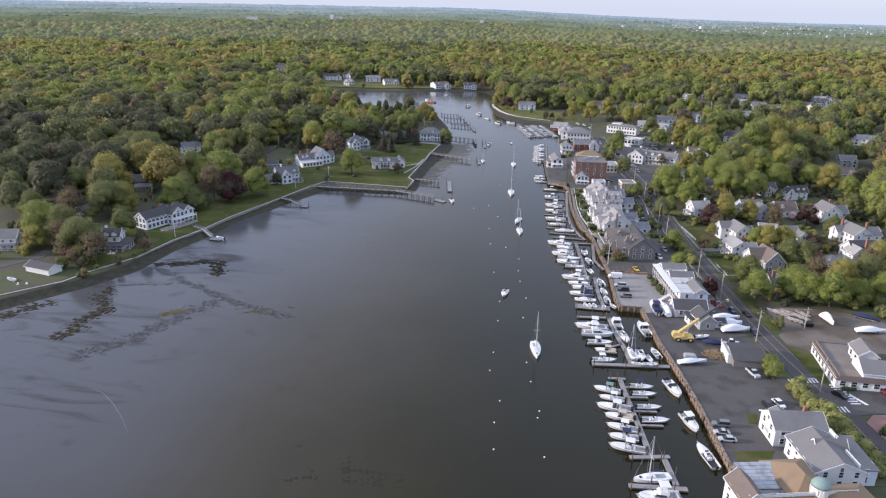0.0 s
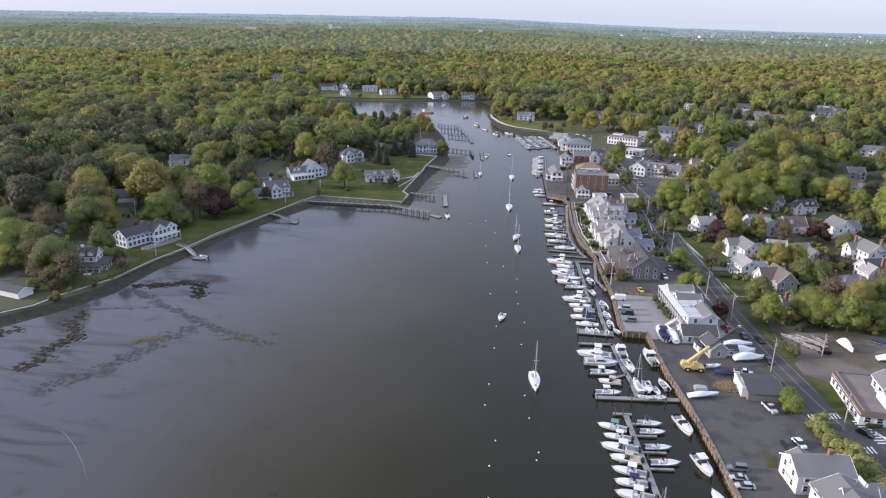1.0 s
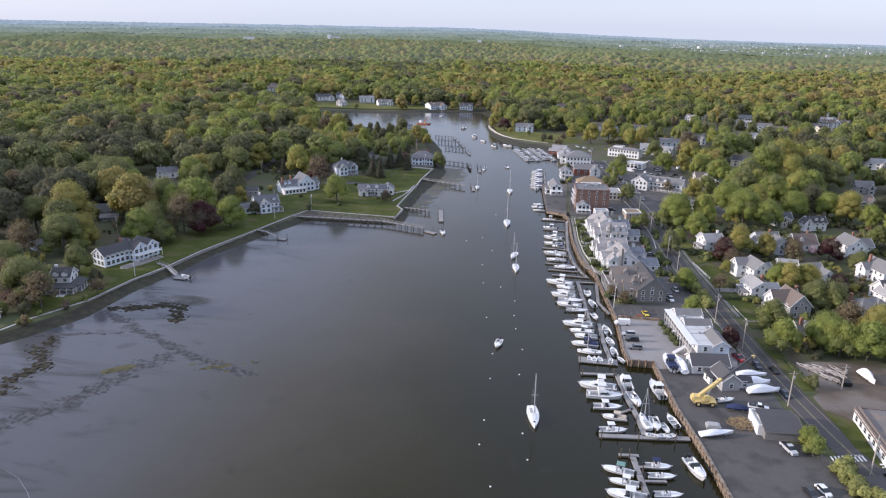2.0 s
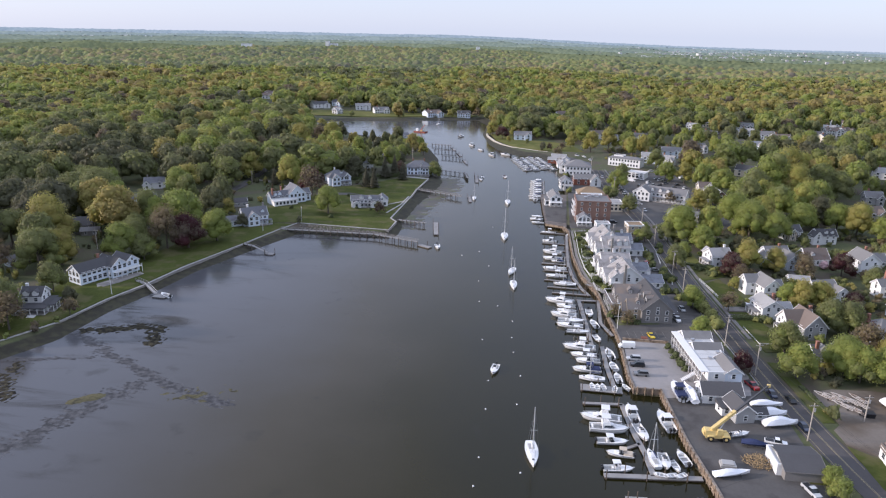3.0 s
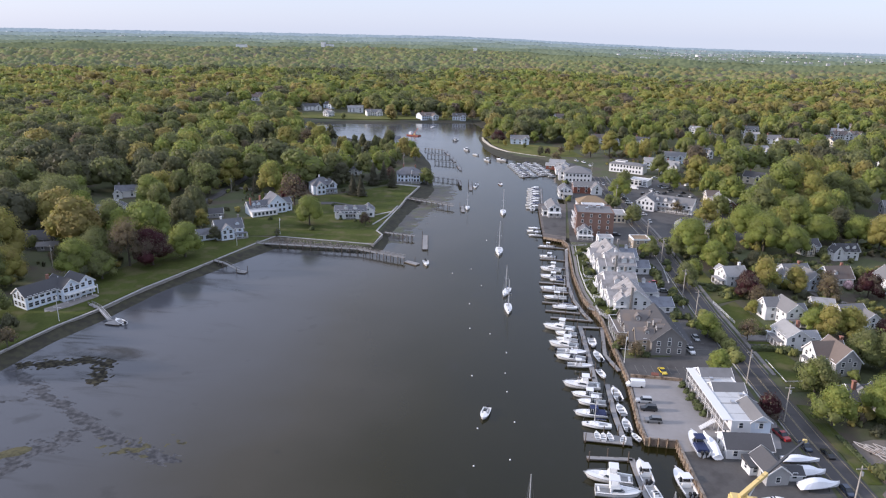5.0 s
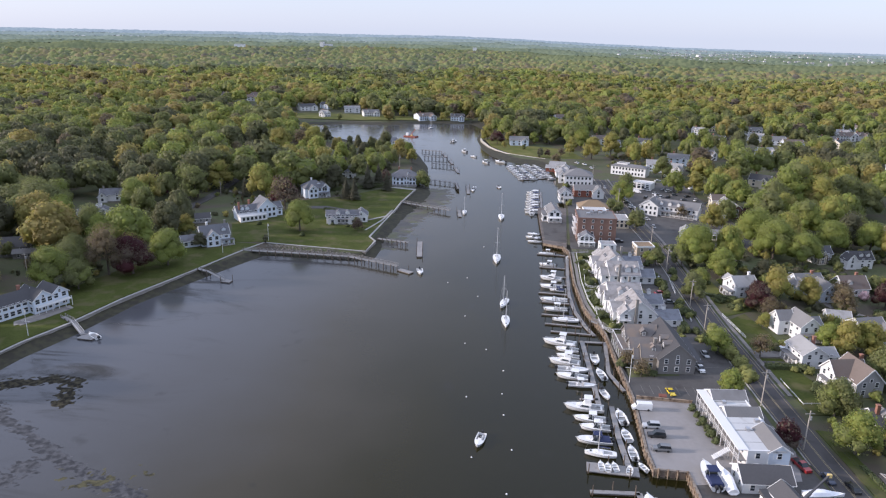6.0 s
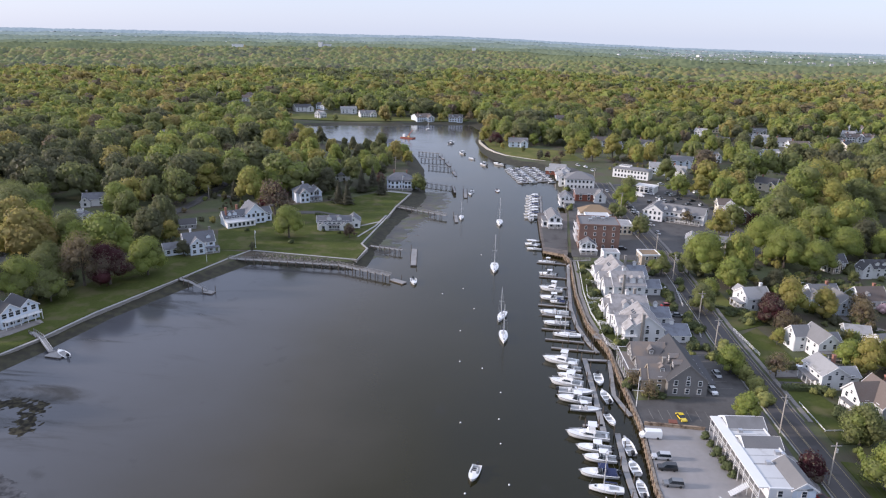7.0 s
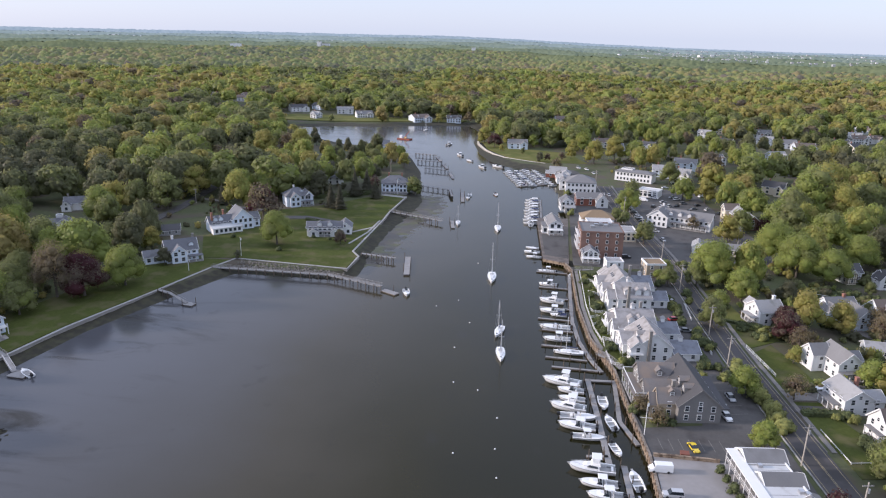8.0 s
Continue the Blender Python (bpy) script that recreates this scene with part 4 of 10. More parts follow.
sheet("wharf_lot", [(0.4, 470), (2.6, 433), (13.4, 429), (14.4, 470)], 2.23, "asphalt", "worn brown-grey paving on the wharf", "paving", thick=0.02)
# paved quay from the south lots to the restaurant
sheet("parking_lot", [(48.5, 169), (51, 141), (54.5, 100), (78, 100), (76, 150), (77.5, 178), (77, 188), (73.5, 194), (73, 206), (45.9, 188)], Z, "asphalt", "dark patched asphalt car park on the quay", "car park")
sheet("boatyard", [(45.9, 188.05), (73, 206.05), (72.5, 225), (68.5, 250), (66, 237), (40.1, 231), (42.6, 207)], Z - 0.01, "asphalt", "oil-stained grey-brown boatyard paving", "yard")
sheet("upper_car_park", [(30.8, 271), (30.9, 244), (31.8, 236.3), (39.6, 236.3), (40.1, 231.05), (66, 237.05), (68.5, 250.05), (66.5, 262), (48, 271)], Z, "asphalt_pale", "pale worn concrete car park by the bulkhead", "car park")
sheet("restaurant_car_park", [(27.6, 297), (30.6, 271.05), (48, 271.05), (66.4, 262.05), (64, 300), (61, 325), (52, 322), (46, 288), (30, 284)], Z, "asphalt", "dark asphalt car park behind the restaurant", "car park")
sheet("town_paving", [(16, 420), (58, 420), (53, 455), (47.5, 500), (44, 560), (41, 610), (38, 660), (10, 660), (13, 600), (15.5, 556), (16, 505), (15.5, 423)], Z - 0.02, "asphalt", "grey paved yards between the harbour buildings", "paving")
sheet("shop_car_park", [(66, 425), (112, 440), (112, 480), (104, 540), (100, 610), (60, 660), (48, 650), (51, 560), (56, 490), (62, 440)], Z - 0.03, "asphalt", "large asphalt car park behind the shops", "car park")

ROAD = [(97, 100), (90, 152), (85.6, 182), (81.2, 202), (78.2, 219), (74.4, 245), (70.6, 280), (65.4, 332), (61.0, 400), (57, 446), (51, 492), (45.5, 547), (41.2, 605), (40.6, 655), (46, 720), (60, 790)]
band("road", ROAD, 8.2, Z + 0.02, "asphalt_road", "two-lane asphalt road with worn markings", "road")
kerb_e = [tuple(v) for v in ribbon(ROAD, 8.6)[1]]
kerb_w = [tuple(v) for v in ribbon(ROAD, 8.6)[0]]
band("kerb_east", kerb_e[6:13], 0.3, Z + 0.16, "pavement", "pale concrete kerb", "kerb")
band("kerb_west", kerb_w[5:13], 0.3, Z + 0.14, "concrete", "pale concrete kerb", "kerb")
band("pavement_east", [tuple(v) for v in ribbon(ROAD, 12.4)[1]][6:13], 1.3, Z + 0.10, "pavement", "narrow concrete pavement beside the road", "pavement")
line_b = Build()
for off in (-0.16, 0.16):
    pts = [tuple(v) for v in ribbon(ROAD, abs(off) * 2)[0 if off > 0 else 1]]
    lo, hi = ribbon(pts, 0.1)
    for i in range(len(pts) - 1):
        line_b.prism([tuple(v) for v in (hi[i], hi[i + 1], lo[i + 1], lo[i])], Z + 0.021, Z + 0.026)
for off, side in ((6.8, 0), (6.8, 1)):
    pts = [tuple(v) for v in ribbon(ROAD, off)[side]][3:13]
    lo, hi = ribbon(pts, 0.12)
    for i in range(len(pts) - 1):
        line_b.prism([tuple(v) for v in (hi[i], hi[i + 1], lo[i + 1], lo[i])], Z + 0.021, Z + 0.026)
M["line_ochre"] = material("line_ochre", (0.34, 0.28, 0.16), 0.85, 0.25, 0.4, 3)
tagged(new("road_marking", line_b.done("road_marking", M["line_ochre"])), "worn lane lines painted on the road", "road marking", kind="structure")

# side street and junction
band("side_street", [(84, 176), (98, 180), (120, 186), (150, 192)], 12, Z + 0.035, "asphalt", "side street joining at a crossing", "road")
zebra = Build()
for k in range(9):
    q = Vector((77.6, 186.4)) + Vector((1.02, 0.28)) * k
    zebra.prism([(q.x, q.y), (q.x + 0.5, q.y + 0.1), (q.x + 0.25, q.y + 3.0), (q.x - 0.25, q.y + 2.9)], Z + 0.03, Z + 0.045)
tagged(new("zebra_crossing", zebra.done("zebra_crossing", M["paint_line"])), "white zebra crossing painted across the road", "crossing", kind="structure")
zebra2 = Build()
for k in range(9):
    q = Vector((88.6, 187.5)) + Vector((0.32, -1.25)) * k
    zebra2.prism([(q.x, q.y), (q.x + 2.9, q.y + 0.5), (q.x + 2.9, q.y + 1.1), (q.x, q.y + 0.6)], Z + 0.04, Z + 0.05)
tagged(new("zebra_crossing", zebra2.done("zebra_crossing", M["paint_line"])), "white zebra crossing over the side street", "crossing", kind="structure")
zebra3 = Build()
for k in range(7):
    q = Vector((82.5, 171.5)) + Vector((1.05, 0.22)) * k
    zebra3.prism([(q.x, q.y), (q.x + 0.5, q.y + 0.1), (q.x + 0.2, q.y + 3.0), (q.x - 0.3, q.y + 2.9)], Z + 0.04, Z + 0.05)
tagged(new("zebra_crossing", zebra3.done("zebra_crossing", M["paint_line"])), "white zebra crossing beside the brick island", "crossing", kind="structure")
stop = Build().prism([(92, 183.5), (93, 183.7), (96.2, 178.0), (95.2, 177.8)], Z + 0.04, Z + 0.05)
stop.prism([(82.5, 190.8), (82.6, 190.2), (86, 191), (85.9, 191.6)], Z + 0.03, Z + 0.045)
tagged(new("stop_line", stop.done("stop_line", M["paint_line"])), "broad white stop lines at the junction", "road marking", kind="structure")
island = [(91.5, 168), (95, 172.5), (101, 173.5), (106, 170), (106, 150), (96, 146)]
sheet("brick_island", island, Z + 0.18, "brick_path", "red brick pavement with planting at the junction", "pavement")
sheet("island_bed", [(94.5, 166), (97.5, 169.5), (102, 169), (102, 158), (97, 156)], Z + 0.24, "drygrass", "planted bed inside the brick island", "garden bed")

# bays painted on the lots
bays = Build()
for k in range(7):
    q = Vector((33 + k * 2.6, 279.5 + k * 0.25))
    bays.prism([(q.x, q.y), (q.x + 0.12, q.y), (q.x + 0.75, q.y - 5.2), (q.x + 0.63, q.y - 5.2)], Z + 0.004, Z + 0.012)
for k in range(6):
    q = Vector((52.5 + k * 0.55, 318 - k * 4.5))
    bays.prism([(q.x, q.y), (q.x, q.y + 0.12), (q.x + 4.6, q.y + 1.2), (q.x + 4.6, q.y + 1.08)], Z + 0.004, Z + 0.012)
tagged(new("bay_marking", bays.done("bay_marking", M["pavement"])), "thin white parking bay lines", "road marking", kind="structure")

# east of the road
sheet("trailer_yard", [(86.5, 224), (91, 214), (96, 211), (130, 214), (135, 240), (105, 247), (92, 246), (85.5, 243)], Z - 0.02, "gravel", "bare gravel yard for boats and trailers", "yard")
sheet("gravel_drive", [(83.8, 221), (86.3, 224), (96, 211), (92, 208.5), (84.5, 214)], Z, "gravel", "dusty gravel drive off the road", "drive")
sheet("verge", [(77.5, 262), (82.2, 224.5), (85.6, 225), (84.5, 243), (81.5, 262)], Z + 0.05, "grass", "strip of mown grass beside the road", "grass")
sheet("lawn", [(84.3, 213), (91.2, 207.5), (88.6, 186), (85.6, 195)], Z + 0.06, "grass", "small lawn before the restaurant front", "lawn")
sheet("lawn", [(75.5, 298), (79, 270), (89, 272), (90, 284), (84, 299)], Z + 0.06, "grass", "front lawn with a low white kerb", "lawn")
sheet("lawn", [(71.2, 337), (74, 312), (86, 316), (84, 330), (80, 346)], Z + 0.06, "grass", "front lawn beside the road", "lawn")
sheet("lawn", [(69.5, 362), (70.7, 341), (84, 350), (80, 362)], Z + 0.05, "grass", "front lawn below a white house", "lawn")
sheet("lawn", [(66.5, 395), (69.3, 366), (78, 362), (76, 376), (73, 400)], Z + 0.05, "drygrass", "yellowing front lawn by the road", "lawn")
sheet("lawn", [(74.5, 306), (75.3, 299.5), (96, 303), (96, 309)], Z + 0.04, "grass", "side lawn behind a clipped hedge", "lawn")
sheet("driveway", [(74.5, 311.5), (74.9, 307), (92, 310), (100, 320), (96, 322), (88, 314)], Z + 0.03, "pavement", "asphalt drive between two gardens", "drive")
sheet("driveway", [(73, 303.8), (73.4, 300.2), (90, 303), (89.5, 305.6)], Z + 0.075, "asphalt", "narrow asphalt drive to a grey house", "drive")
band("lane_east", [(119, 325), (128, 338), (127, 350), (116, 362), (112, 372)], 4.0, 2.35, "pavement", "curving pale lane between gardens", "lane")
sheet("quay_garden", [(15.6, 413), (16.9, 369), (19.9, 340), (23.8, 327), (26, 318), (31, 322), (26, 345), (23, 372), (22, 412)], Z, "grass", "terraced gardens before the white houses", "garden")
band("terrace", [(-181.5, 284.5), (-178, 291), (-174.5, 301.5)], 4.0, 2.52, "pavement", "grey stone terrace before the seaside house", "terrace", thick=0.3)
band("garden_path", [(16.4, 412), (17.2, 390), (17.6, 369), (19.6, 346), (21.6, 335), (25.6, 321)], 1.4, Z + 0.06, "pavement", "pale concrete walk along the quay gardens", "path")
sheet("house_yard", [(46, 322.5), (60.5, 326), (57, 395), (53, 418), (40, 416), (44, 372), (47, 345)], Z - 0.01, "asphalt", "shared asphalt court behind the white houses", "court")
sheet("corner_lawn", [(59.6, 162), (60.2, 167), (63.0, 167), (61.9, 162.3)], Z + 0.07, "grass", "small kerbed lawn by a house corner", "lawn")
sheet("house_lawn", [(52.2, 147.8), (62.8, 150.2), (59.6, 143.2), (57.5, 140), (52.7, 140.5)], Z + 0.04, "grass", "rough lawn beside a white house", "lawn")
sheet("corner_lawn", [(68.5, 194), (73.8, 193.8), (74.5, 206), (71.5, 207)], Z + 0.09, "grass", "planted kerbed island at the car park", "lawn")
sheet("back_verge", [(77.8, 178), (80, 163), (86, 140), (82, 140), (75.5, 162)], Z + 0.05, "ground", "rough verge under the roadside hedge", "verge")

# ---- west shore ----
SEAWALL = [(-207, 196), (-199.5, 200.3), (-185.7, 216.8), (-182.3, 228.5), (-173.3, 247.6), (-169.8, 271.4), (-164.6, 289), (-160.3, 314), (-150.2, 349.5), (-141.2, 384), (-136.5, 396.8)]
LAWNWALL = [(-136.5, 396.8), (-83.2, 393.0), (-82.9, 411), (-87.6, 418), (-87, 478), (-87.5, 496), (-85.8, 536.3), (-101, 540)]


def seawall(name, line, width, z0, z1, label, mat="concrete"):
    left, right = ribbon(line, width)
    b = Build()
    for i in range(len(line) - 1):
        b.prism([tuple(v) for v in (right[i], right[i + 1], left[i + 1], left[i])], z0, z1)
    ob = tagged(new(name, b.done(name, M["stone"])), label, "wall", kind="structure")
    c = Build()
    left, right = ribbon(line, width + 0.35)
    for i in range(len(line) - 1):
        c.prism([tuple(v) for v in (right[i], right[i + 1], left[i + 1], left[i])], z1 + 0.003, z1 + 0.2)
    part("coping", c, M[mat], ob, "pale concrete coping")
    return ob


seawall("wall_west_shore", SEAWALL, 0.6, -0.3, 2.3, "stone seawall with a pale coping above the marsh")
seawall("wall_point", LAWNWALL, 0.6, -0.3, 2.45, "stone seawall with a pale coping round the lawn")
seawall("wall_far_bank", [(-66, 792), (-63.7, 777), (-54, 743), (-45, 722), (-34.2, 706), (-11.5, 691), (0.5, 685.6)], 1.6, 0.2, 2.0, "low seawall below a waterside lawn", "wall_cream")
sheet("lawn_point", [(-135.5, 398), (-84, 394), (-83.7, 411.5), (-88.3, 418), (-87.8, 496), (-86.6, 535), (-104, 538), (-128, 505), (-150, 488), (-150, 455), (-168, 428), (-152, 395)], 2.42, "grass", "broad mown lawn behind a seawall", "lawn")
sheet("lawn_west", [(-138, 395), (-142.5, 382), (-151.5, 349), (-161.5, 314), (-166, 289), (-171, 271), (-174.5, 248), (-184, 228), (-204, 246),
                    (-198, 262), (-200, 295), (-186, 325), (-180, 352), (-172, 378), (-154, 394)], 2.38, "grass", "shaded mown grass along the seawall", "lawn")
# the dark ground colour here stands in for tree shade on the grass
sheet("garden_west", [(-184.2, 227.6), (-187, 217.5), (-200, 202), (-222, 203), (-222, 236), (-204.2, 246)], 2.36, "ground", "rough garden round the boathouse, coloured dark for tree shade", "garden")
sheet("lawn_far", [(-30, 704), (-52, 745), (-62, 790), (-40, 790), (-20, 755), (20, 740), (35, 690), (2, 687), (-11, 692.5)], 2.5, "drygrass", "sunlit waterside lawn", "lawn")
sheet("lawn_north", [(-232, 900), (-160, 925), (-100, 938), (-95, 955), (-330, 960), (-330, 900)], 3.0, "drygrass", "pale grass bank at the head of the creek", "lawn")
band("lane_west", [(-206, 425), (-208, 450), (-208, 478), (-214, 530), (-226, 590), (-242, 660)], 6.0, 2.62, "asphalt", "narrow shaded asphalt lane through trees", "lane", thick=0.9)
band("drive_point", [(-212, 505), (-196, 500), (-180, 488), (-160, 484)], 3.4, 2.6, "pavement", "pale drive curving to a house", "drive", thick=0.6)
band("drive_ranch", [(-150, 470), (-130, 474), (-108, 466)], 6.5, 2.5, "asphalt", "dark asphalt forecourt between lawns", "drive", thick=0.4)
band("lane_shore", [(-260, 218), (-222, 226), (-214, 240), (-218, 262), (-230, 282), (-255, 296)], 5.0, 2.46, "asphalt", "shore lane in deep shade", "lane", thick=0.5)
sheet("path_point", [(-109, 541), (-108.5, 538.5), (-86, 533.5), (-86, 536.2)], 2.5, "concrete", "pale path along the lawn edge", "path", thick=0.2)
band("steps_point", [(-88.5, 476), (-89, 452), (-93, 430)], 1.1, 2.56, "concrete", "pale walk above the seawall", "path", thick=0.3)
sheet("terrace", [(-184.5, 286), (-180, 297), (-175.5, 304), (-172.5, 302), (-176, 291), (-182, 283)], 2.5, "stone", "grey stone terrace before the seaside house", "terrace", thick=0.3)
band("garden_path", [(-99, 448), (-88.5, 462)], 1.4, 2.5, "concrete", "stepping path across the lawn", "path", thick=0.2)

# rock apron under the point's wall
rock_r = random.Random(4)
rocks = Build()
for k in range(300):
    s = rock_r.random()
    x, y = -133 + 50 * s, 396 - 4 * s - 1.2 - rock_r.random() * 6.5
    q = rock_r.uniform(0.25, 0.7)
    zz = ground_z(x, y)
    ring = [(x + q * rock_r.uniform(0.7, 1.1) * math.cos(a), y + q * rock_r.uniform(0.7, 1.1) * math.sin(a)) for a in np.arange(5) * 1.2566]
    rocks.rings([[(*p, zz - 0.2) for p in ring], [((p[0] - x) * 0.6 + x, (p[1] - y) * 0.6 + y, zz + q * 0.7) for p in ring]])
tagged(new("rock_apron", rocks.done("rock_apron", M["apron_stone"])), "loose grey riprap stones below the seawall", "rocks", kind="stuff")


def mudflat(name, x0, y0, x1, y1, step, fn, mat, label):
    xs, ys = np.arange(x0, x1, step), np.arange(y0, y1, step)
    ob = new(name, grid_mesh(name, xs, ys, fn, M[mat]))
    return tagged(ob, label, "mudflat", kind="stuff")


def streak(x, y, line, width):
    """How far a point lies inside a bank drawn along a line: 1 in the middle, under 0 outside."""
    return 1 - edge_distance(line, x, y, False) / width


def turbulence(x, y, size, seed):
    return 0.55 * waves(x, y, size, seed) + 0.3 * waves(x, y, size / 2.3, seed + 1) + 0.2 * waves(x, y, size / 5.1, seed + 2) + 0.15 * waves(x, y, size / 11, seed + 3)


def flat_one(x, y):
    n = turbulence(x, y, 16, 50)
    a = streak(x, y, [(-162, 247), (-149, 252), (-142, 254.5), (-137, 252.5), (-135, 247), (-133, 242)], 3.7) * 0.98
    b = streak(x, y, [(-167, 219), (-165, 210), (-157, 200), (-158.5, 190), (-158, 179)], 4.2) * 0.72
    c = streak(x, y, [(-188, 190), (-187, 196), (-182, 199.5)], 5.0) * 0.8
    s = np.maximum(np.maximum(a, b), c)
    n = 0.5 * n + 0.6 * turbulence(x, y, 5, 71) + 0.75 * turbulence(x, y, 2.4, 93)
    return np.clip((s + 0.85 * n - 0.34) * 0.4, -0.3, 0.2)


def flat_silt(x, y):
    s = np.maximum(streak(x, y, [(-142, 170), (-135, 178), (-132, 187), (-126, 204), (-121, 213), (-119, 218)], 5.5), streak(x, y, [(-162, 243), (-141.6, 231), (-129, 225), (-119, 218), (-109, 214), (-96, 208.5), (-90, 208)], 3.6))
    s = np.maximum(s, streak(x, y, [(-170, 222), (-157, 225), (-147, 227.6)], 1.6))
    n = 0.5 * turbulence(x, y, 11, 41) + 0.6 * turbulence(x, y, 4, 43) + 0.6 * turbulence(x * 0.6 + y * 0.8, y * 0.4 - x * 0.3, 1.9, 47)
    return np.clip((s * 0.9 + 0.8 * n - 0.42) * 0.05, -0.05, 0.018)


def flat_bar(x, y):
    n = turbulence(x, y, 14, 60)
    s = np.maximum(streak(x, y, [(-110, 214.5), (-103, 211), (-95, 208), (-90, 208.4)], 2.2) * 0.12, streak(x, y, [(-134.0, 200.6), (-131, 203), (-128.5, 204.3)], 2.4))
    return np.clip((s + 0.45 * n + 0.2 * turbulence(x, y, 4, 73) - 0.15) * 0.3, -0.3, 0.18)


def flat_point(x, y):
    s = streak(x, y, [(-80, 414), (-78, 462), (-70, 497), (-68, 520), (-72, 545)], 11.0)
    return np.clip((s * 1.1 + 0.5 * turbulence(x, y, 9, 83) + 0.4 * turbulence(x * 0.7 + y * 0.3, y * 0.5, 3.2, 85) - 0.25) * 0.3, -0.3, 0.45)


def flat_drowned(x, y):
    s = np.maximum(streak(x, y, [(-43, 127), (-36, 124), (-30, 124)], 8.0), np.maximum(streak(x, y, [(-58, 133), (-57, 132)], 2.5), streak(x, y, [(-55, 120), (-50, 123)], 3.5)))
    n = 0.5 * turbulence(x, y, 5, 63) + 0.7 * turbulence(x, y, 1.9, 67)
    return np.clip((0.8 * s + n - 0.82) * 0.04, -0.03, 0.01)


mudflat("drowned_weed", -64, 114, -20, 138, 0.45, flat_drowned, "wet_weed", "dark drowned weed clumps under the surface")
mudflat("mud_shore", -86, 402, -54, 560, 0.8, flat_point, "mud", "brown tidal mud below the point's seawall")
mudflat("weed_bank", -206, 165, -112, 258, 0.75, flat_one, "weed", "olive seaweed banks just breaking the shallows")
mudflat("mud_bar", -138, 196, -84, 233, 0.7, flat_bar, "bar_mud", "low mud bar with dry weed on top")
mudflat("silt_streak", -175, 165, -86, 250, 0.52, flat_silt, "wet_silt", "dark drowned silt streaks in the shallows")
foam = Build()
pts = [(-128, 150), (-122, 147.5), (-116, 143), (-109.5, 137), (-104, 131)]
lo, hi = ribbon(pts, [0.05, 0.15, 0.2, 0.16, 0.04])
for i in range(len(pts) - 1):
    foam.prism([tuple(v) for v in (hi[i], hi[i + 1], lo[i + 1], lo[i])], 0.004, 0.02)
tagged(new("foam_line", foam.done("foam_line", M["foam"])), "thin curved line of pale foam on still water", "foam", kind="stuff")

for x, y, q in ((-240, 412, 9), (-232, 402, 6), (-256, 450, 9), (-249, 438, 7), (-197, 452, 9), (-194, 436, 8), (-198, 470, 9), (-199, 500, 8), (-188, 466, 10)):
    ROUND.append((x, y, q))


# glades before the houses in the west woods and on the far bank
ROUND.append((104, 410, 9))
for x, y, q in ((-24, 688, 14), (4, 690, 14), (-28, 712, 13), (-24, 724, 12), (-30, 742, 10), (0, 716, 14), (-132, 585, 7), (-98, 575, 6)):
    ROUND.append((x, y, q))
for x, y, q in ((-246, 423, 7), (-258, 460, 7), (-240, 356, 7), (-236, 303, 6), (-247, 292, 6), (-236, 249, 6)):
    for k in (14, 27, 40, 52):
        d = math.hypot(x, y - 60)
        ROUND.append((x * (1 - k / d), y - (y - 60) * k / d, q))


# ---- buildings ----
WIN = {}


def window_meshes(w, h):
    key = (round(w, 1), round(h, 1))
    if key not in WIN:
        f = Build()
        t = 0.13
        f.box(-w / 2 - t, -0.07, -t, w / 2 + t, 0.05, 0).box(-w / 2 - t, -0.07, h, w / 2 + t, 0.05, h + t)
        f.box(-w / 2 - t, -0.07, 0, -w / 2, 0.05, h).box(w / 2, -0.07, 0, w / 2 + t, 0.05, h).box(-w / 2, -0.05, h / 2 - 0.04, w / 2, 0.02, h / 2 + 0.04)
        p = Build().box(-w / 2, -0.02, 0, w / 2, 0.02, h)
        # a far window: frame, reveal and pane in one sheet
        o, a, b = w / 2 + t, w / 2, h + t
        rect = lambda x, z0, z1, y: [(-x, y, z0), (x, y, z0), (x, y, z1), (-x, y, z1)]
        both = Build().add(rect(o, -t, b, 0.05) + rect(o, -t, b, -0.07) + rect(a, 0, h, -0.07) + rect(a, 0, h, -0.02), [(4 * k + i, 4 * k + (i + 1) % 4, 4 * k + 4 + (i + 1) % 4, 4 * k + 4 + i) for k in range(3) for i in range(4)] + [(12, 13, 14, 15)])
        whole = both.done("window", M["trim"])
        whole.materials.append(M["glass"])
        whole.polygons[-1].material_index = 1
        WIN[key] = (f.done("window", M["trim"]), p.done("pane", M["glass"]), whole)
    return WIN[key]


def add_window(parent, lx, ly, lz, turn, w=1.0, h=1.45):
    """turn: degrees; 0 faces local -y. Windows of distant houses are one piece."""
    f, p, whole = window_meshes(w, h)
    if w > 1.55 or parent.matrix_world.translation.y > 430:
        part("window", whole, None, parent, m=pose(lx, ly, lz, rz=turn))
        return
    ob = part("window", f, None, parent, m=pose(lx, ly, lz, rz=turn))
    part("pane", p, None, ob)


def gable_slopes(b, x0, x1, hy, eave, rise, over=0.4, th=0.22):
    """Two roof slabs with their ridge along x, half width hy."""
    sl = rise / hy
    for s in (-1, 1):
        e = hy + over
        ze = eave - over * sl
        pts = [(x0 - over, s * e, ze), (x1 + over, s * e, ze), (x1 + over, 0, eave + rise), (x0 - over, 0, eave + rise)]
        low = [(p[0], p[1], p[2] - th) for p in pts]
        f = [(0, 1, 2, 3), (7, 6, 5, 4), (0, 4, 5, 1), (1, 5, 6, 2), (2, 6, 7, 3), (3, 7, 4, 0)]
        b.add(pts + low, f if s < 0 else [tuple(reversed(q)) for q in f])


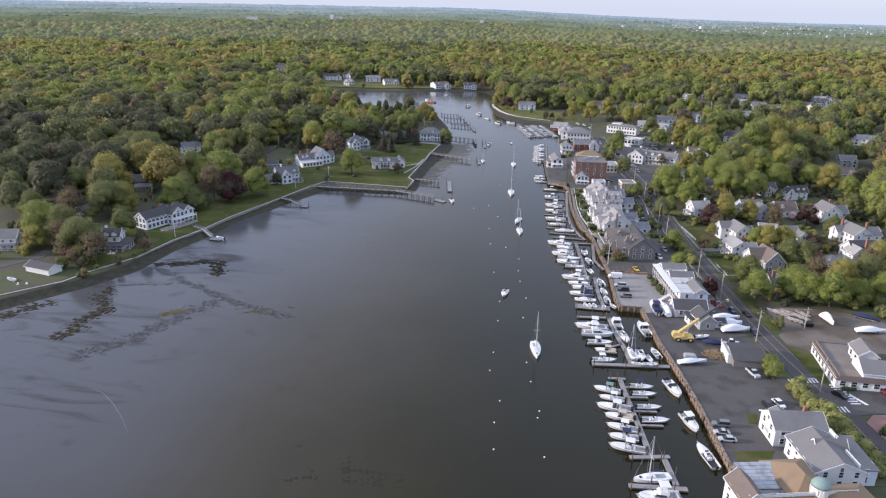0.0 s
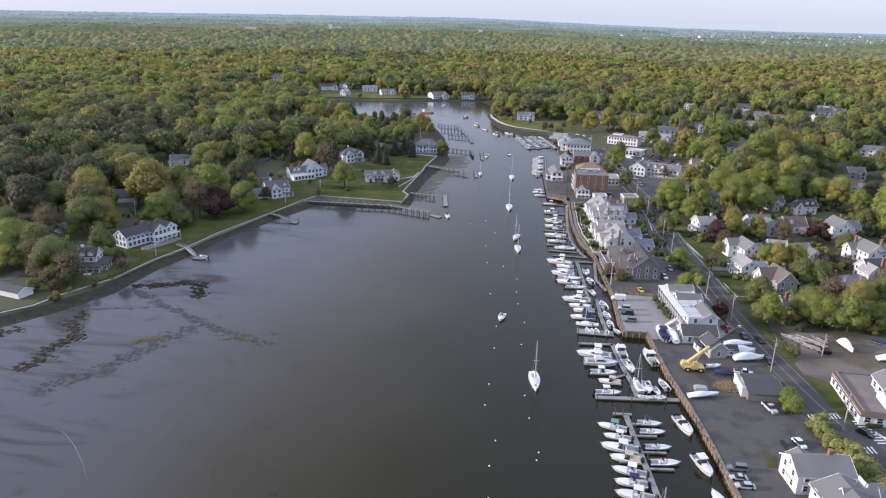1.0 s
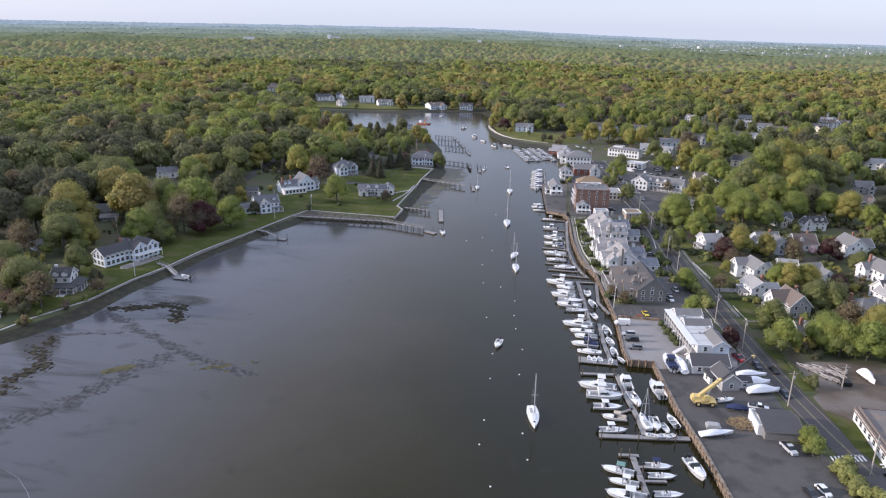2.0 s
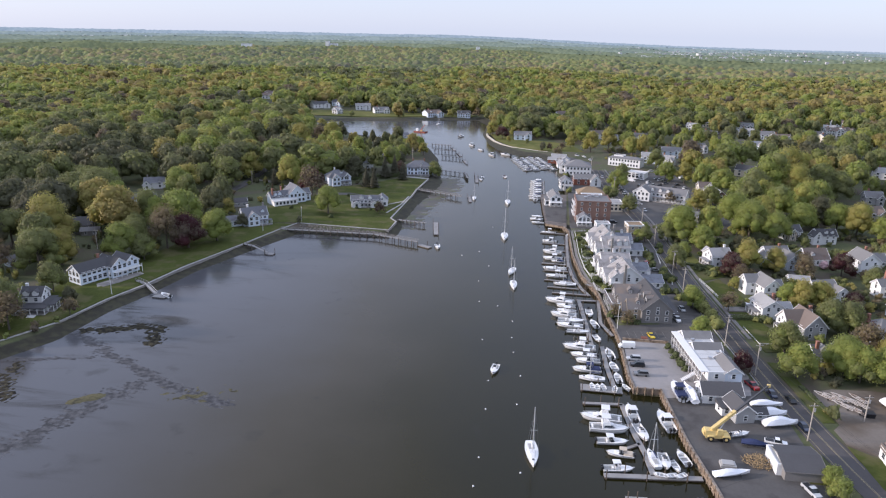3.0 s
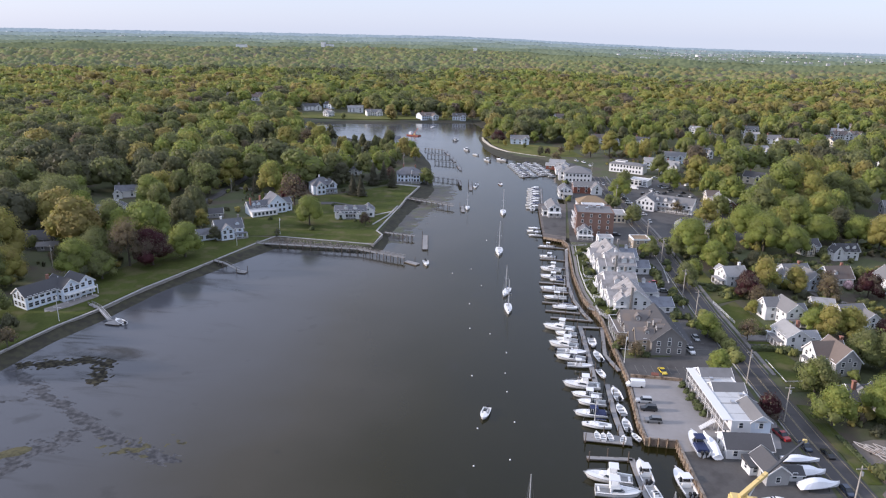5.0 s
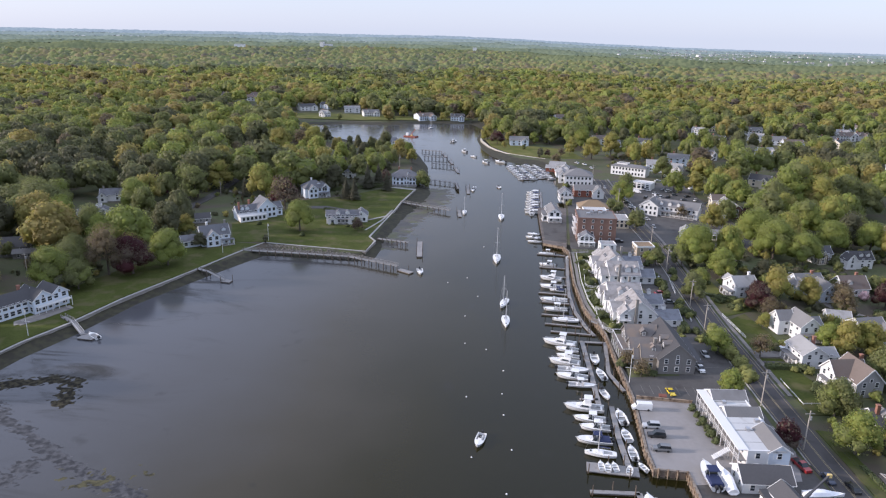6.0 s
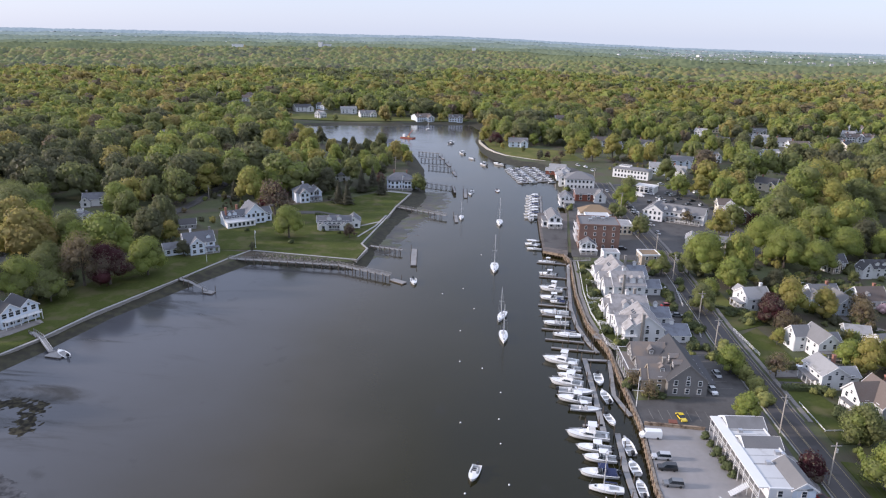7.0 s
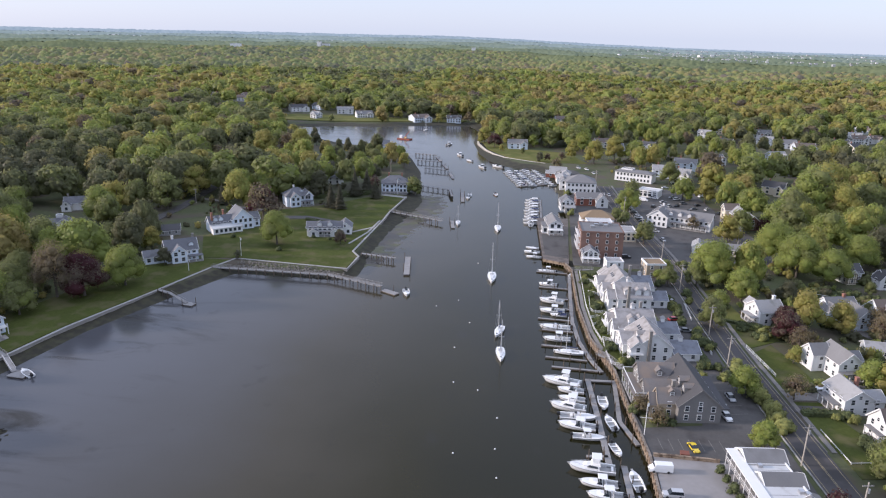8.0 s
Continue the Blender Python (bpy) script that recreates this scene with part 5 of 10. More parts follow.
def block(home, spec, wall, roof, others, storeys=None, windows=True, base=0.0, win=(1.0, 1.45), gap=3.0):
    cx, cy, w, d, eave, kind, rise = spec[:7]
    turn = 0
    if kind == "y":
        turn, w, d = 90, d, w
    m = pose(cx, cy, base, rz=turn)
    b = Build()
    hw, hd = w / 2, d / 2
    if kind in "xy":
        b.prism([(-hw, -hd), (hw, -hd), (hw, hd), (-hw, hd)], -0.5, eave)
        for s in (-1, 1):
            x = s * hw
            tri = [(x, -hd, eave), (x, hd, eave), (x, 0, eave + rise - 0.05), (x - s * 0.3, -hd, eave), (x - s * 0.3, hd, eave), (x - s * 0.3, 0, eave + rise - 0.05)]
            b.add(tri, [(0, 1, 2), (5, 4, 3), (0, 2, 5, 3), (1, 4, 5, 2)])
        r = Build()
        gable_slopes(r, -hw, hw, hd, eave, rise)
        part("roof", r, M[roof], home, m=m)
        t = Build()
        sl = rise / hd
        for x in (-hw - 0.42, hw + 0.42):
            for s in (-1, 1):
                t.bar((x, s * (hd + 0.42), eave - 0.42 * sl - 0.13), (x, 0, eave + rise - 0.13), 0.1, 0.32)
        for s in (-1, 1):
            t.bar((-hw - 0.4, s * (hd + 0.42), eave - 0.42 * sl - 0.16), (hw + 0.4, s * (hd + 0.42), eave - 0.42 * sl - 0.16), 0.08, 0.24)
        part("trim_board", t, M[wall if wall in ("wall_shingle", "wall_tan") else "trim"], home, m=m)
    elif kind == "h":
        b.prism([(-hw, -hd), (hw, -hd), (hw, hd), (-hw, hd)], -0.5, eave)
        r = Build()
        o = 0.45
        if hw >= hd:
            top = [(-hw + hd, 0, eave + rise), (hw - hd + 0.01, 0, eave + rise)]
            f = [(0, 1, 5, 4), (1, 2, 5), (2, 3, 4, 5), (3, 0, 4)]
        else:
            top = [(0, -hd + hw, eave + rise), (0, hd - hw + 0.01, eave + rise)]
            f = [(0, 1, 4), (1, 2, 5, 4), (2, 3, 5), (3, 0, 4, 5)]
        c = [(-hw - o, -hd - o, eave), (hw + o, -hd - o, eave), (hw + o, hd + o, eave), (-hw - o, hd + o, eave)]
        r.add(c + top, f)
        r.prism([p[:2] for p in c], eave - 0.25, eave - 0.003)
        part("roof", r, M[roof], home, m=m)
    else:
        b.prism([(-hw, -hd), (hw, -hd), (hw, hd), (-hw, hd)], -0.5, eave - 0.2)
        r = Build()
        if kind == "s":
            pts = [(-hw - 0.3, -hd - 0.3, eave), (hw + 0.3, -hd - 0.3, eave), (hw + 0.3, hd + 0.3, eave + rise), (-hw - 0.3, hd + 0.3, eave + rise)]
            r.add(pts + [(p[0], p[1], eave - 0.22) for p in pts], [(0, 1, 2, 3), (7, 6, 5, 4), (0, 4, 5, 1), (1, 5, 6, 2), (2, 6, 7, 3), (3, 7, 4, 0)])
        else:
            r.box(-hw + 0.25, -hd + 0.25, eave - 0.19, hw - 0.25, hd - 0.25, eave - 0.02)
            e = Build()
            for x0, y0, x1, y1 in ((-hw - 0.1, -hd - 0.1, hw + 0.1, -hd + 0.25), (-hw - 0.1, hd - 0.25, hw + 0.1, hd + 0.1), (-hw - 0.1, -hd + 0.25, -hw + 0.25, hd - 0.25), (hw - 0.25, -hd + 0.25, hw + 0.1, hd - 0.25)):
                e.box(x0, y0, eave - 0.45, x1, y1, eave + max(rise, 0.15))
            part("parapet", e, M["wall_brick" if wall == "wall_brick" else "roof_brown" if roof == "roof_mixed" else "trim"], home, m=m)
        part("roof", r, M[roof], home, m=m)
    part("wall", b, M[wall], home, m=m)
    if not windows:
        return
    n = storeys or max(1, round(eave / 2.9))
    ww, wh = win
    sides = ((0, -hd, 0, w), (hw, 0, 90, d), (0, hd, 180, w), (-hw, 0, 270, d))
    for sx, sy, face, length in sides:
        a = radians(face + turn)
        nx, ny = math.sin(a), -math.cos(a)
        wx = nx * math.cos(home["rot"]) - ny * math.sin(home["rot"])
        wy = nx * math.sin(home["rot"]) + ny * math.cos(home["rot"])
        if wy > 0.55 or (wx * home.matrix_world.translation.x > 0 and abs(wx) > 0.5 and home.matrix_world.translation.y > 430):
            continue
        count = max(1, int((length - 0.8) / (4.6 if gap == 3.0 and (ww > 1.55 or home.matrix_world.translation.y > 430) else gap)))
        for st in range(n):
            zz = st * (eave / n) + 0.95
            for k in range(count):
                off = (k - (count - 1) / 2) * length / max(count, 1) * 0.92
                lx = sx + off * math.cos(radians(face))
                ly = sy + off * math.sin(radians(face))
                q = m @ Vector((lx, ly, 0))
                probe = q + Vector((nx, ny, 0)) * 0.35
                if any(abs((probe - Vector((o[0], o[1], base))).x) < o[2] / 2 + 0.2 and abs((probe - Vector((o[0], o[1], base))).y) < o[3] / 2 + 0.2 and zz < o[4] for o in others if o is not spec):
                    continue
                add_window(home, q.x + nx * 0.04, q.y + ny * 0.04, base + zz, face + turn, ww, wh)
        if kind in "xy" and face in (90, 270) and rise > 2.2:
            q = m @ Vector((sx, sy, 0))
            add_window(home, q.x + nx * 0.04, q.y + ny * 0.04, base + eave + 0.1, face + turn, 0.8, 1.0)


def house(label, x, y, rot, blocks, wall="wall_white", roof="roof_grey", chimneys=(), porches=(), dormers=(), cupolas=(), z=None, name="house", category="house", windows=True,
          storeys=None, door=None, win=(1.0, 1.45), group="", clear=True, gap=3.0):
    z = max(ground_z(x, y), 2.15) if z is None else z
    if y > 430 and win == (1.0, 1.45):
        win = (1.35, 1.7)
    home = thing(name, pose(x, y, z, rz=rot), label, category, group)
    home["rot"] = radians(rot)
    for s in blocks:
        block(home, s, s[7] if len(s) > 7 else wall, s[8] if len(s) > 8 else roof, blocks, storeys, windows, win=win, gap=gap)
        if clear:
            c, q = math.cos(radians(rot)), math.sin(radians(rot))
            ROUND.append((x + s[0] * c - s[1] * q, y + s[0] * q + s[1] * c, max(s[2], s[3]) * 0.55 + 1.0))
            HOMES.append(ROUND[-1])
    for lx, ly, top, *mt in chimneys:
        b = Build().box(lx - 0.45, ly - 0.45, 0.5, lx + 0.45, ly + 0.45, top).box(lx - 0.55, ly - 0.55, top, lx + 0.55, ly + 0.55, top + 0.25)
        part("chimney", b, M[mt[0] if mt else "brick_chimney"], home)
    for x0, y0, x1, y1, h, *mt in porches:
        r = Build().box(x0 - 0.2, y0 - 0.2, h, x1 + 0.2, y1 + 0.2, h + 0.25)
        pr = part("porch", r, M[mt[0] if mt else roof], home)
        part("porch_floor", Build().box(x0, y0, -0.4, x1, y1, 0.45), M["dock_wood"], pr)
        nx, ny = max(1, round((x1 - x0) / 2.6)), max(1, round((y1 - y0) / 2.6))
        spots = {(x0 + (x1 - x0) * i / nx, yy) for i in range(nx + 1) for yy in (y0, y1)} | {(xx, y0 + (y1 - y0) * i / ny) for i in range(ny + 1) for xx in (x0, x1)}
        post = Build().box(-0.11, -0.11, 0.4, 0.11, 0.11, h).done("post", M["trim"])
        for px, py in sorted(spots):
            part("post", post, None, pr, m=pose(px * 0.98 + 0.01 * (x0 + x1), py * 0.98 + 0.01 * (y0 + y1), 0))
    for lx, ly, lz, w, turn in dormers:
        m = pose(lx, ly, lz, rz=turn)
        b = Build()
        b.prism([(-w / 2, 0), (w / 2, 0), (w / 2, 2.6), (-w / 2, 2.6)], -1.2, 1.3)
        b.add([(-w / 2, 0, 1.3), (w / 2, 0, 1.3), (0, 0, 1.3 + w * 0.38), (0, 0.3, 1.3 + w * 0.38)], [(0, 1, 2), (0, 2, 3), (1, 3, 2)])
        dm = part("dormer", b, M[wall], home, m=m)
        r = Build()
        for s in (-1, 1):
            e = w / 2 + 0.25
            p = [(s * e, -0.25, 1.12), (0, -0.25, 1.32 + w * 0.4), (0, 2.8, 1.32 + w * 0.4), (s * e, 2.8, 1.12)]
            r.add(p + [(a, c, d + 0.14) for a, c, d in p], [(0, 1, 2, 3), (7, 6, 5, 4), (0, 4, 5, 1), (2, 6, 7, 3), (3, 7, 4, 0)])
        part("roof", r, M[roof], dm)
        f, p, _ = window_meshes(0.9, 1.0)
        part("window", f, None, dm, m=pose(0, -0.04, 0.15))
    for lx, ly, lz in cupolas:
        b = Build().box(lx - 0.6, ly - 0.6, lz - 0.6, lx + 0.6, ly + 0.6, lz + 0.9)
        cp = part("cupola", b, M["trim"], home)
        part("cap", Build().rings([[(lx - 0.85, ly - 0.85, lz + 0.9), (lx + 0.85, ly - 0.85, lz + 0.9), (lx + 0.85, ly + 0.85, lz + 0.9), (lx - 0.85, ly + 0.85, lz + 0.9)],
                                   [(lx - 0.1, ly - 0.1, lz + 1.7), (lx + 0.1, ly - 0.1, lz + 1.7), (lx + 0.1, ly + 0.1, lz + 1.7), (lx - 0.1, ly + 0.1, lz + 1.7)]]), M["roof_pale"], cp)
    if door:
        lx, ly, turn = door
        part("door", Build().box(-0.5, -0.06, 0, 0.5, 0.06, 2.1), M["wall_red"], home, m=pose(lx, ly, 0.3, rz=turn))
    return home


# south end of the quay
h1 = house("white clapboard house with a grey gable roof beside the car park", 68.8, 157.4, 8, [(0, 0, 13.2, 8.8, 5.3, "x", 2.6), (-0.5, 6.0, 5, 4.6, 2.8, "y", 1.4)], chimneys=[(3.0, 1.2, 8.4)], roof="roof_grey")
for k in range(4):
    part("sign_bar", Build().box(-6.66, -1.7 + k * 0.75, 1.5 + k % 2 * 0.1, -6.62, -1.25 + k * 0.75, 2.6), M["wall_grey"], h1, "grey painted sign bar")
h2 = house("long white two-storey house with a wide grey roof", 72.0, 143.9, 9, [(0, 0, 12.0, 14.2, 5.0, "y", 2.6), (1.8, 2.2, 7.2, 4.6, 5.2, "x", 2.5), (7.0, 0.8, 5.4, 12.6, 4.4, "s", 0.8, "wall_blue", "roof_grey")], roof="roof_grey")
part("parapet", Build().box(4.2, 3.4, 5.0, 4.5, 7.0, 7.4), M["trim"], h2, "white upstand wall between two roofs")
part("parapet", Build().box(4.2, -6.6, 5.0, 4.5, -0.6, 6.6), M["trim"], h2, "white upstand wall between two roofs")
part("roof_vent", Build().tube(2, 4, 6.4, 8.2, 0.2, 0.2, 8), M["metal"], h2)
house("low white building with a tan gravel-coated hip roof", 62.6, 133.4, 14, [(0, 0, 10, 14, 4.2, "h", 3.0)], roof="roof_tan")
h3 = house("white gabled waterside building with a striped metal roof", 52.6, 129.6, 12, [(2.2, 3.2, 8.4, 7.4, 3.6, "s", 1.4, "wall_white", "roof_grey"), (-3.8, -2.5, 5.4, 8.5, 5.2, "y", 2.4)], roof="roof_brown")
for k in range(7):
    part("roof_sheet", Build().box(-2.2, k * 1.16, 0.0, 6.6, 1.06 + k * 1.16, 0.1), M["metal_sheet"], h3, m=pose(0, -0.8, 3.64, rx=9.93))
h3c = house("broad flat-roofed building with a white roof railing and a domed cupola", 62.5, 119.5, 14, [(0, 0, 26, 13, 5.6, "f", 0.1), (10, 6, 12, 8, 4.8, "h", 1.6)], roof="roof_tan")
rail = Build()
for k in range(11):
    rail.box(-12.6 + k * 2.5, 6.05, 5.6, -12.45 + k * 2.5, 6.2, 6.6)
rail.box(-12.6, 6.07, 6.5, 12.7, 6.18, 6.65).box(-12.6, 6.08, 5.7, 12.7, 6.17, 6.3)
part("railing", rail, M["trim"], h3c, "white panelled roof railing")
drum = Build().tube(4.2, 7.0, 5.0, 7.6, 1.9, 1.9, 12)
lantern = part("lantern", drum, M["trim"], h3c, "white glazed drum under a green dome")
part("dome", Build().rings([[(4.2 + r * math.cos(a), 7.0 + r * math.sin(a), z) for a in np.arange(16) * math.pi / 8] for r, z in ((2.1, 7.6), (1.95, 8.2), (1.5, 8.8), (0.8, 9.2), (0.1, 9.35))]), M["dome_green"], lantern, smooth=True)
for k in range(6):
    a = k * 60
    f, p, _ = window_meshes(0.8, 1.1)
    part("window", f, None, lantern, m=pose(4.2 + 1.92 * math.sin(radians(a)), 7.0 - 1.92 * math.cos(radians(a)), 6.1, rz=a))

# restaurant across the road
rest = house("low white restaurant with a brown mansard roof and gabled lantern", 98, 198, -2,
             [(-1.0, 0, 13.5, 23, 3.9, "f", 0.2, "wall_white", "roof_mixed"), (3.6, 1.5, 5.5, 8, 7.2, "y", 2.0, "wall_white", "roof_grey"), (9.5, -6.5, 20, 9.5, 5.8, "x", 2.2, "wall_blue", "roof_grey")], win=(1.5, 1.5))
man = Build()
man.rings([[(-8.0, -11.8, 2.8), (-7.6, -11.8, 2.8), (-7.6, 11.8, 2.8), (-8.0, 11.8, 2.8)], [(-6.9, -11.5, 4.4), (-6.5, -11.5, 4.4), (-6.5, 11.5, 4.4), (-6.9, 11.5, 4.4)]])
part("mansard", man, M["roof_brown"], rest)
man = Build()
man.rings([[(-7.8, -12.1, 2.8), (-7.8, -11.6, 2.8), (5.6, -11.6, 2.8), (5.6, -12.1, 2.8)], [(-7.0, -11.7, 4.3), (-7.0, -11.4, 4.3), (5.6, -11.4, 4.3), (5.6, -11.7, 4.3)]])
part("mansard", man, M["roof_brown"], rest)

# boatyard sheds
house("dark-roofed boat shed with a white plastic-wrapped front", 67.3, 200.2, 2, [(0, 0, 9.6, 11.4, 3.0, "x", 1.3, "wall_shingle", "roof_dark"), (-5.4, 0.5, 1.4, 8.4, 3.2, "f", 0.1, "wall_white", "roof_white")], name="boat_shed", category="shed", windows=False)
house("white boatyard cottage with a grey gable roof", 55.6, 234.0, 6, [(0, 0, 11.6, 7.4, 3.2, "x", 2.4, "wall_white", "roof_dark")])
house("grey shingled boatyard office with a front gable", 58.9, 224.2, 14, [(0, 0, 5.6, 8.2, 3.6, "y", 2.2, "wall_grey", "roof_dark"), (-3.4, 2.2, 2.6, 4.0, 2.6, "s", 0.8, "wall_white", "roof_dark")])
house("small white tool shed with a dark roof", 64.2, 224.6, 8, [(0, 0, 4.2, 3.8, 2.2, "x", 1.0, "wall_white", "roof_dark")], name="tool_shed", category="shed")
yard = house("long white yard building with flat and gabled roof sections", 57.4, 252.8, 8,
             [(-1.5, 1.8, 9.4, 30.4, 6.0, "f", 0.15, "wall_white", "roof_white"), (-1.0, 14.0, 9.0, 6.0, 6.05, "x", 1.7, "wall_white", "roof_grey"), (-0.6, 5.0, 8.8, 5.4, 6.05, "x", 1.6, "wall_white", "roof_grey"),
              (1.6, -8.4, 5.2, 10.2, 6.05, "y", 1.8, "wall_blue", "roof_grey")], name="yard_building", category="building")
walkb = Build().box(-8.2, -13.2, 3.0, -6.25, 16.6, 3.15)
balc = part("gallery", walkb, M["dock_wood"], yard, "white-railed outside gallery")
gpost = Build().box(-0.07, -0.07, 0, 0.07, 0.07, 6.0).done("post", M["trim"])
for k in range(12):
    part("post", gpost, None, balc, m=pose(-8.15, -13.0 + k * 2.68, 0))
part("railing", Build().box(-8.22, -13.2, 4.05, -8.12, 16.6, 4.15).box(-8.2, -13.2, 3.5, -8.14, 16.6, 3.56).box(-8.6, -13.2, 5.95, -6.3, 16.6, 6.15), M["trim"], balc)
for ux, uy in ((-3.5, 9.5), (1.5, 0.2), (2.6, -0.6), (-2.5, -4.0)):
    part("roof_unit", Build().box(ux - 0.5, uy - 0.5, 5.95, ux + 0.5, uy + 0.5, 6.7), M["metal"], yard)
for k, (uy, ud) in enumerate(((10.0, 0.5), (8.2, 0.12), (-0.8, 0.12), (-4.4, 0.5), (-9.6, 0.12))):
    part("roof_seam", Build().box(-5.8, uy, 5.985, 0.4 if uy < 0 else 2.8, uy + ud, 6.02), M["roof_pale"], yard)
stair = Build()
for k in range(10):
    stair.box(-9.6 - 0.42 * k + 1.3, -8.6, 2.85 - 0.3 * k, -9.1 - 0.42 * k + 1.3, -6.8, 3.0 - 0.3 * k)
part("staircase", stair, M["trim"], yard, "white outside staircase")

# restaurant by the water and the white waterside houses
def skylights(home, spots, slope):
    """Flush roof windows on a west-facing slope."""
    for lx, ly, lz in spots:
        part("skylight", Build().box(-0.6, -0.45, -0.05, 0.6, 0.45, 0.16), M["glass"], home, m=pose(lx, ly, lz, ry=-slope))


def balcony(home, x0, y0, x1, y1, z):
    bl = part("balcony", Build().box(x0, y0, z, x1, y1, z + 0.2), M["trim"], home, "white railed balcony")
    r = Build()
    for h in (0.5, 1.05):
        r.bar((x0, y0, z + h), (x1, y0, z + h), 0.07).bar((x0, y0, z + h), (x0, y1, z + h), 0.07)
    for k in range(5):
        r.bar((x0 + (x1 - x0) * k / 4, y0, z), (x0 + (x1 - x0) * k / 4, y0, z + 1.05), 0.08).bar((x0, y0 + (y1 - y0) * k / 4, z), (x0, y0 + (y1 - y0) * k / 4, z + 1.05), 0.08)
    part("railing", r, M["trim"], bl)


rst = house("large grey shingled waterside restaurant with steep weathered roofs", 41.0, 299.8, 7,
            [(2.8, 0, 11.5, 22, 5.2, "y", 5.0, "wall_shingle", "roof_dark"), (-5.0, 6.8, 10, 8.5, 5.4, "x", 3.8, "wall_shingle", "roof_mixed"), (-5.6, -0.4, 8.6, 6.2, 4.8, "x", 2.8, "wall_shingle", "roof_mixed"),
             (-4.8, -6.2, 6.0, 5.0, 5.0, "x", 3.0, "wall_tan", "roof_mixed"), (-8.4, -6.4, 2.6, 3.2, 4.2, "x", 2.4, "wall_tan", "roof_mixed"), (10.0, 1.5, 4.2, 17, 2.4, "s", 0.9, "wall_shingle", "roof_dark")],
            chimneys=[(-2.6, -3.6, 8.6, "stone")], porches=[(-13.0, -5, -10.2, 11, 3.2, "roof_mixed")], wall="wall_shingle", roof="roof_mixed",
            dormers=[(-4.4, 3.6, 6.4, 2.0, 0), (-4.0, -7.6, 6.0, 1.6, 0), (-0.8, -6.5, 7.4, 2.0, 270), (-0.8, -2.6, 7.6, 2.0, 270)])
part("awning_frame", Build().box(-13.2, -5, 5.2, -13.0, 11, 5.35).box(-13.2, -5, 3.4, -13.08, -4.88, 5.2).box(-13.2, 3, 3.4, -13.08, 3.12, 5.2).box(-13.2, 10.9, 3.4, -13.08, 11, 5.2).box(-13.2, -5, 5.2, -10, -4.85, 5.35).box(-13.2, 10.85, 5.2, -10, 11, 5.35), M["trim"], rst, "white open gallery frame")
south = house("white shingled waterside house with many gables and a stone chimney", 38.0, 336.0, 8,
              [(-1.6, -4, 11.6, 14.4, 5.6, "y", 4.4), (-3.0, 11.5, 12.5, 15.5, 5.6, "x", 4.0), (-7.8, -2.2, 5.6, 10.5, 4.8, "x", 2.0, "wall_white", "roof_weathered"), (-6.8, -9.0, 4.6, 4.6, 5.2, "y", 2.2), (-8.8, 6.4, 4.4, 5.6, 5.4, "x", 2.4),
               (-9.8, 13, 3.6, 6, 5.2, "x", 2.2), (7.2, 9.6, 8.4, 9.4, 3.4, "x", 2.3, "wall_white", "roof_bluish"), (9.6, -4.6, 8.4, 10.4, 2.9, "x", 2.1, "wall_white", "roof_bluish")],
              roof="roof_weathered", chimneys=[(-3.4, -11.6, 10.9, "stone"), (0.2, 14.4, 10.6, "stone")], cupolas=[(-3.4, 11.5, 10.0), (6.9, 9.6, 6.1), (8.6, -4.6, 5.4)],
              dormers=[(-5.0, 5.0, 6.8, 2.2, 0), (-2.4, 5.0, 6.8, 2.2, 0), (-6.0, -5.6, 6.6, 1.8, 270)], win=(1.1, 1.5))
skylights(south, [(-4.2, -3.4, 7.9), (-4.2, -1.9, 7.9), (-4.2, -0.4, 7.9)], 37)
balcony(south, -11.2, -6.5, -9.2, -1.5, 2.9)
balcony(south, -9.8, -12.6, -5.2, -11.3, 2.9)
balcony(south, -12.6, 10.0, -11.5, 16.0, 2.9)
north = house("white shingled waterside house with tall gables and balconies", 35.0, 384.0, 8,
              [(-2.5, 2.6, 11.8, 14.6, 5.9, "y", 4.5), (-0.8, -9.8, 12.6, 14.5, 5.6, "x", 4.0), (-8.2, 4.6, 5.4, 9, 5.2, "x", 2.0, "wall_white", "roof_weathered"), (-8.4, -5.2, 4.4, 6.0, 5.4, "x", 2.4), (-8.2, -12.8, 4.4, 6.6, 5.4, "x", 2.4),
               (7.6, 8.6, 7.8, 12, 3.8, "x", 2.4, "wall_white", "roof_bluish"), (9.4, -7.4, 7.8, 9.2, 3.3, "x", 2.2, "wall_white", "roof_bluish"), (-5, 12.5, 6, 6, 5.2, "y", 2.6)],
              roof="roof_weathered", chimneys=[(-3.4, -17.4, 10.4, "stone"), (2.6, 6.0, 11.0, "stone")], cupolas=[(-1.8, -9.0, 10.0), (7.4, 8.6, 6.4), (8.6, -7.4, 5.7)],
              dormers=[(-3.4, -15.6, 6.8, 2.2, 0), (0.6, -15.6, 6.8, 2.2, 0), (3.8, -15.6, 6.8, 2.0, 0)], win=(1.1, 1.5))
skylights(north, [(-5.2, 1.0, 8.2), (-5.2, 2.5, 8.2), (-5.2, 4.0, 8.2)], 37)
balcony(north, -11.8, 1.4, -10.9, 7.8, 2.9)
balcony(north, -11.6, -8.0, -10.6, -2.4, 2.9)
house("small white flat-roofed block at the end of the waterside houses", 32.6, 413.5, 8, [(0, 0, 7.4, 6.2, 5.8, "f", 0.3, "wall_white", "roof_pale")], name="small_block", category="building")
house("beige flat-roofed two-storey box building", 49.7, 413.5, 10, [(0, 0, 8.4, 8.4, 6.2, "f", 0.3, "wall_tan", "roof_tan")], name="small_office", category="building")

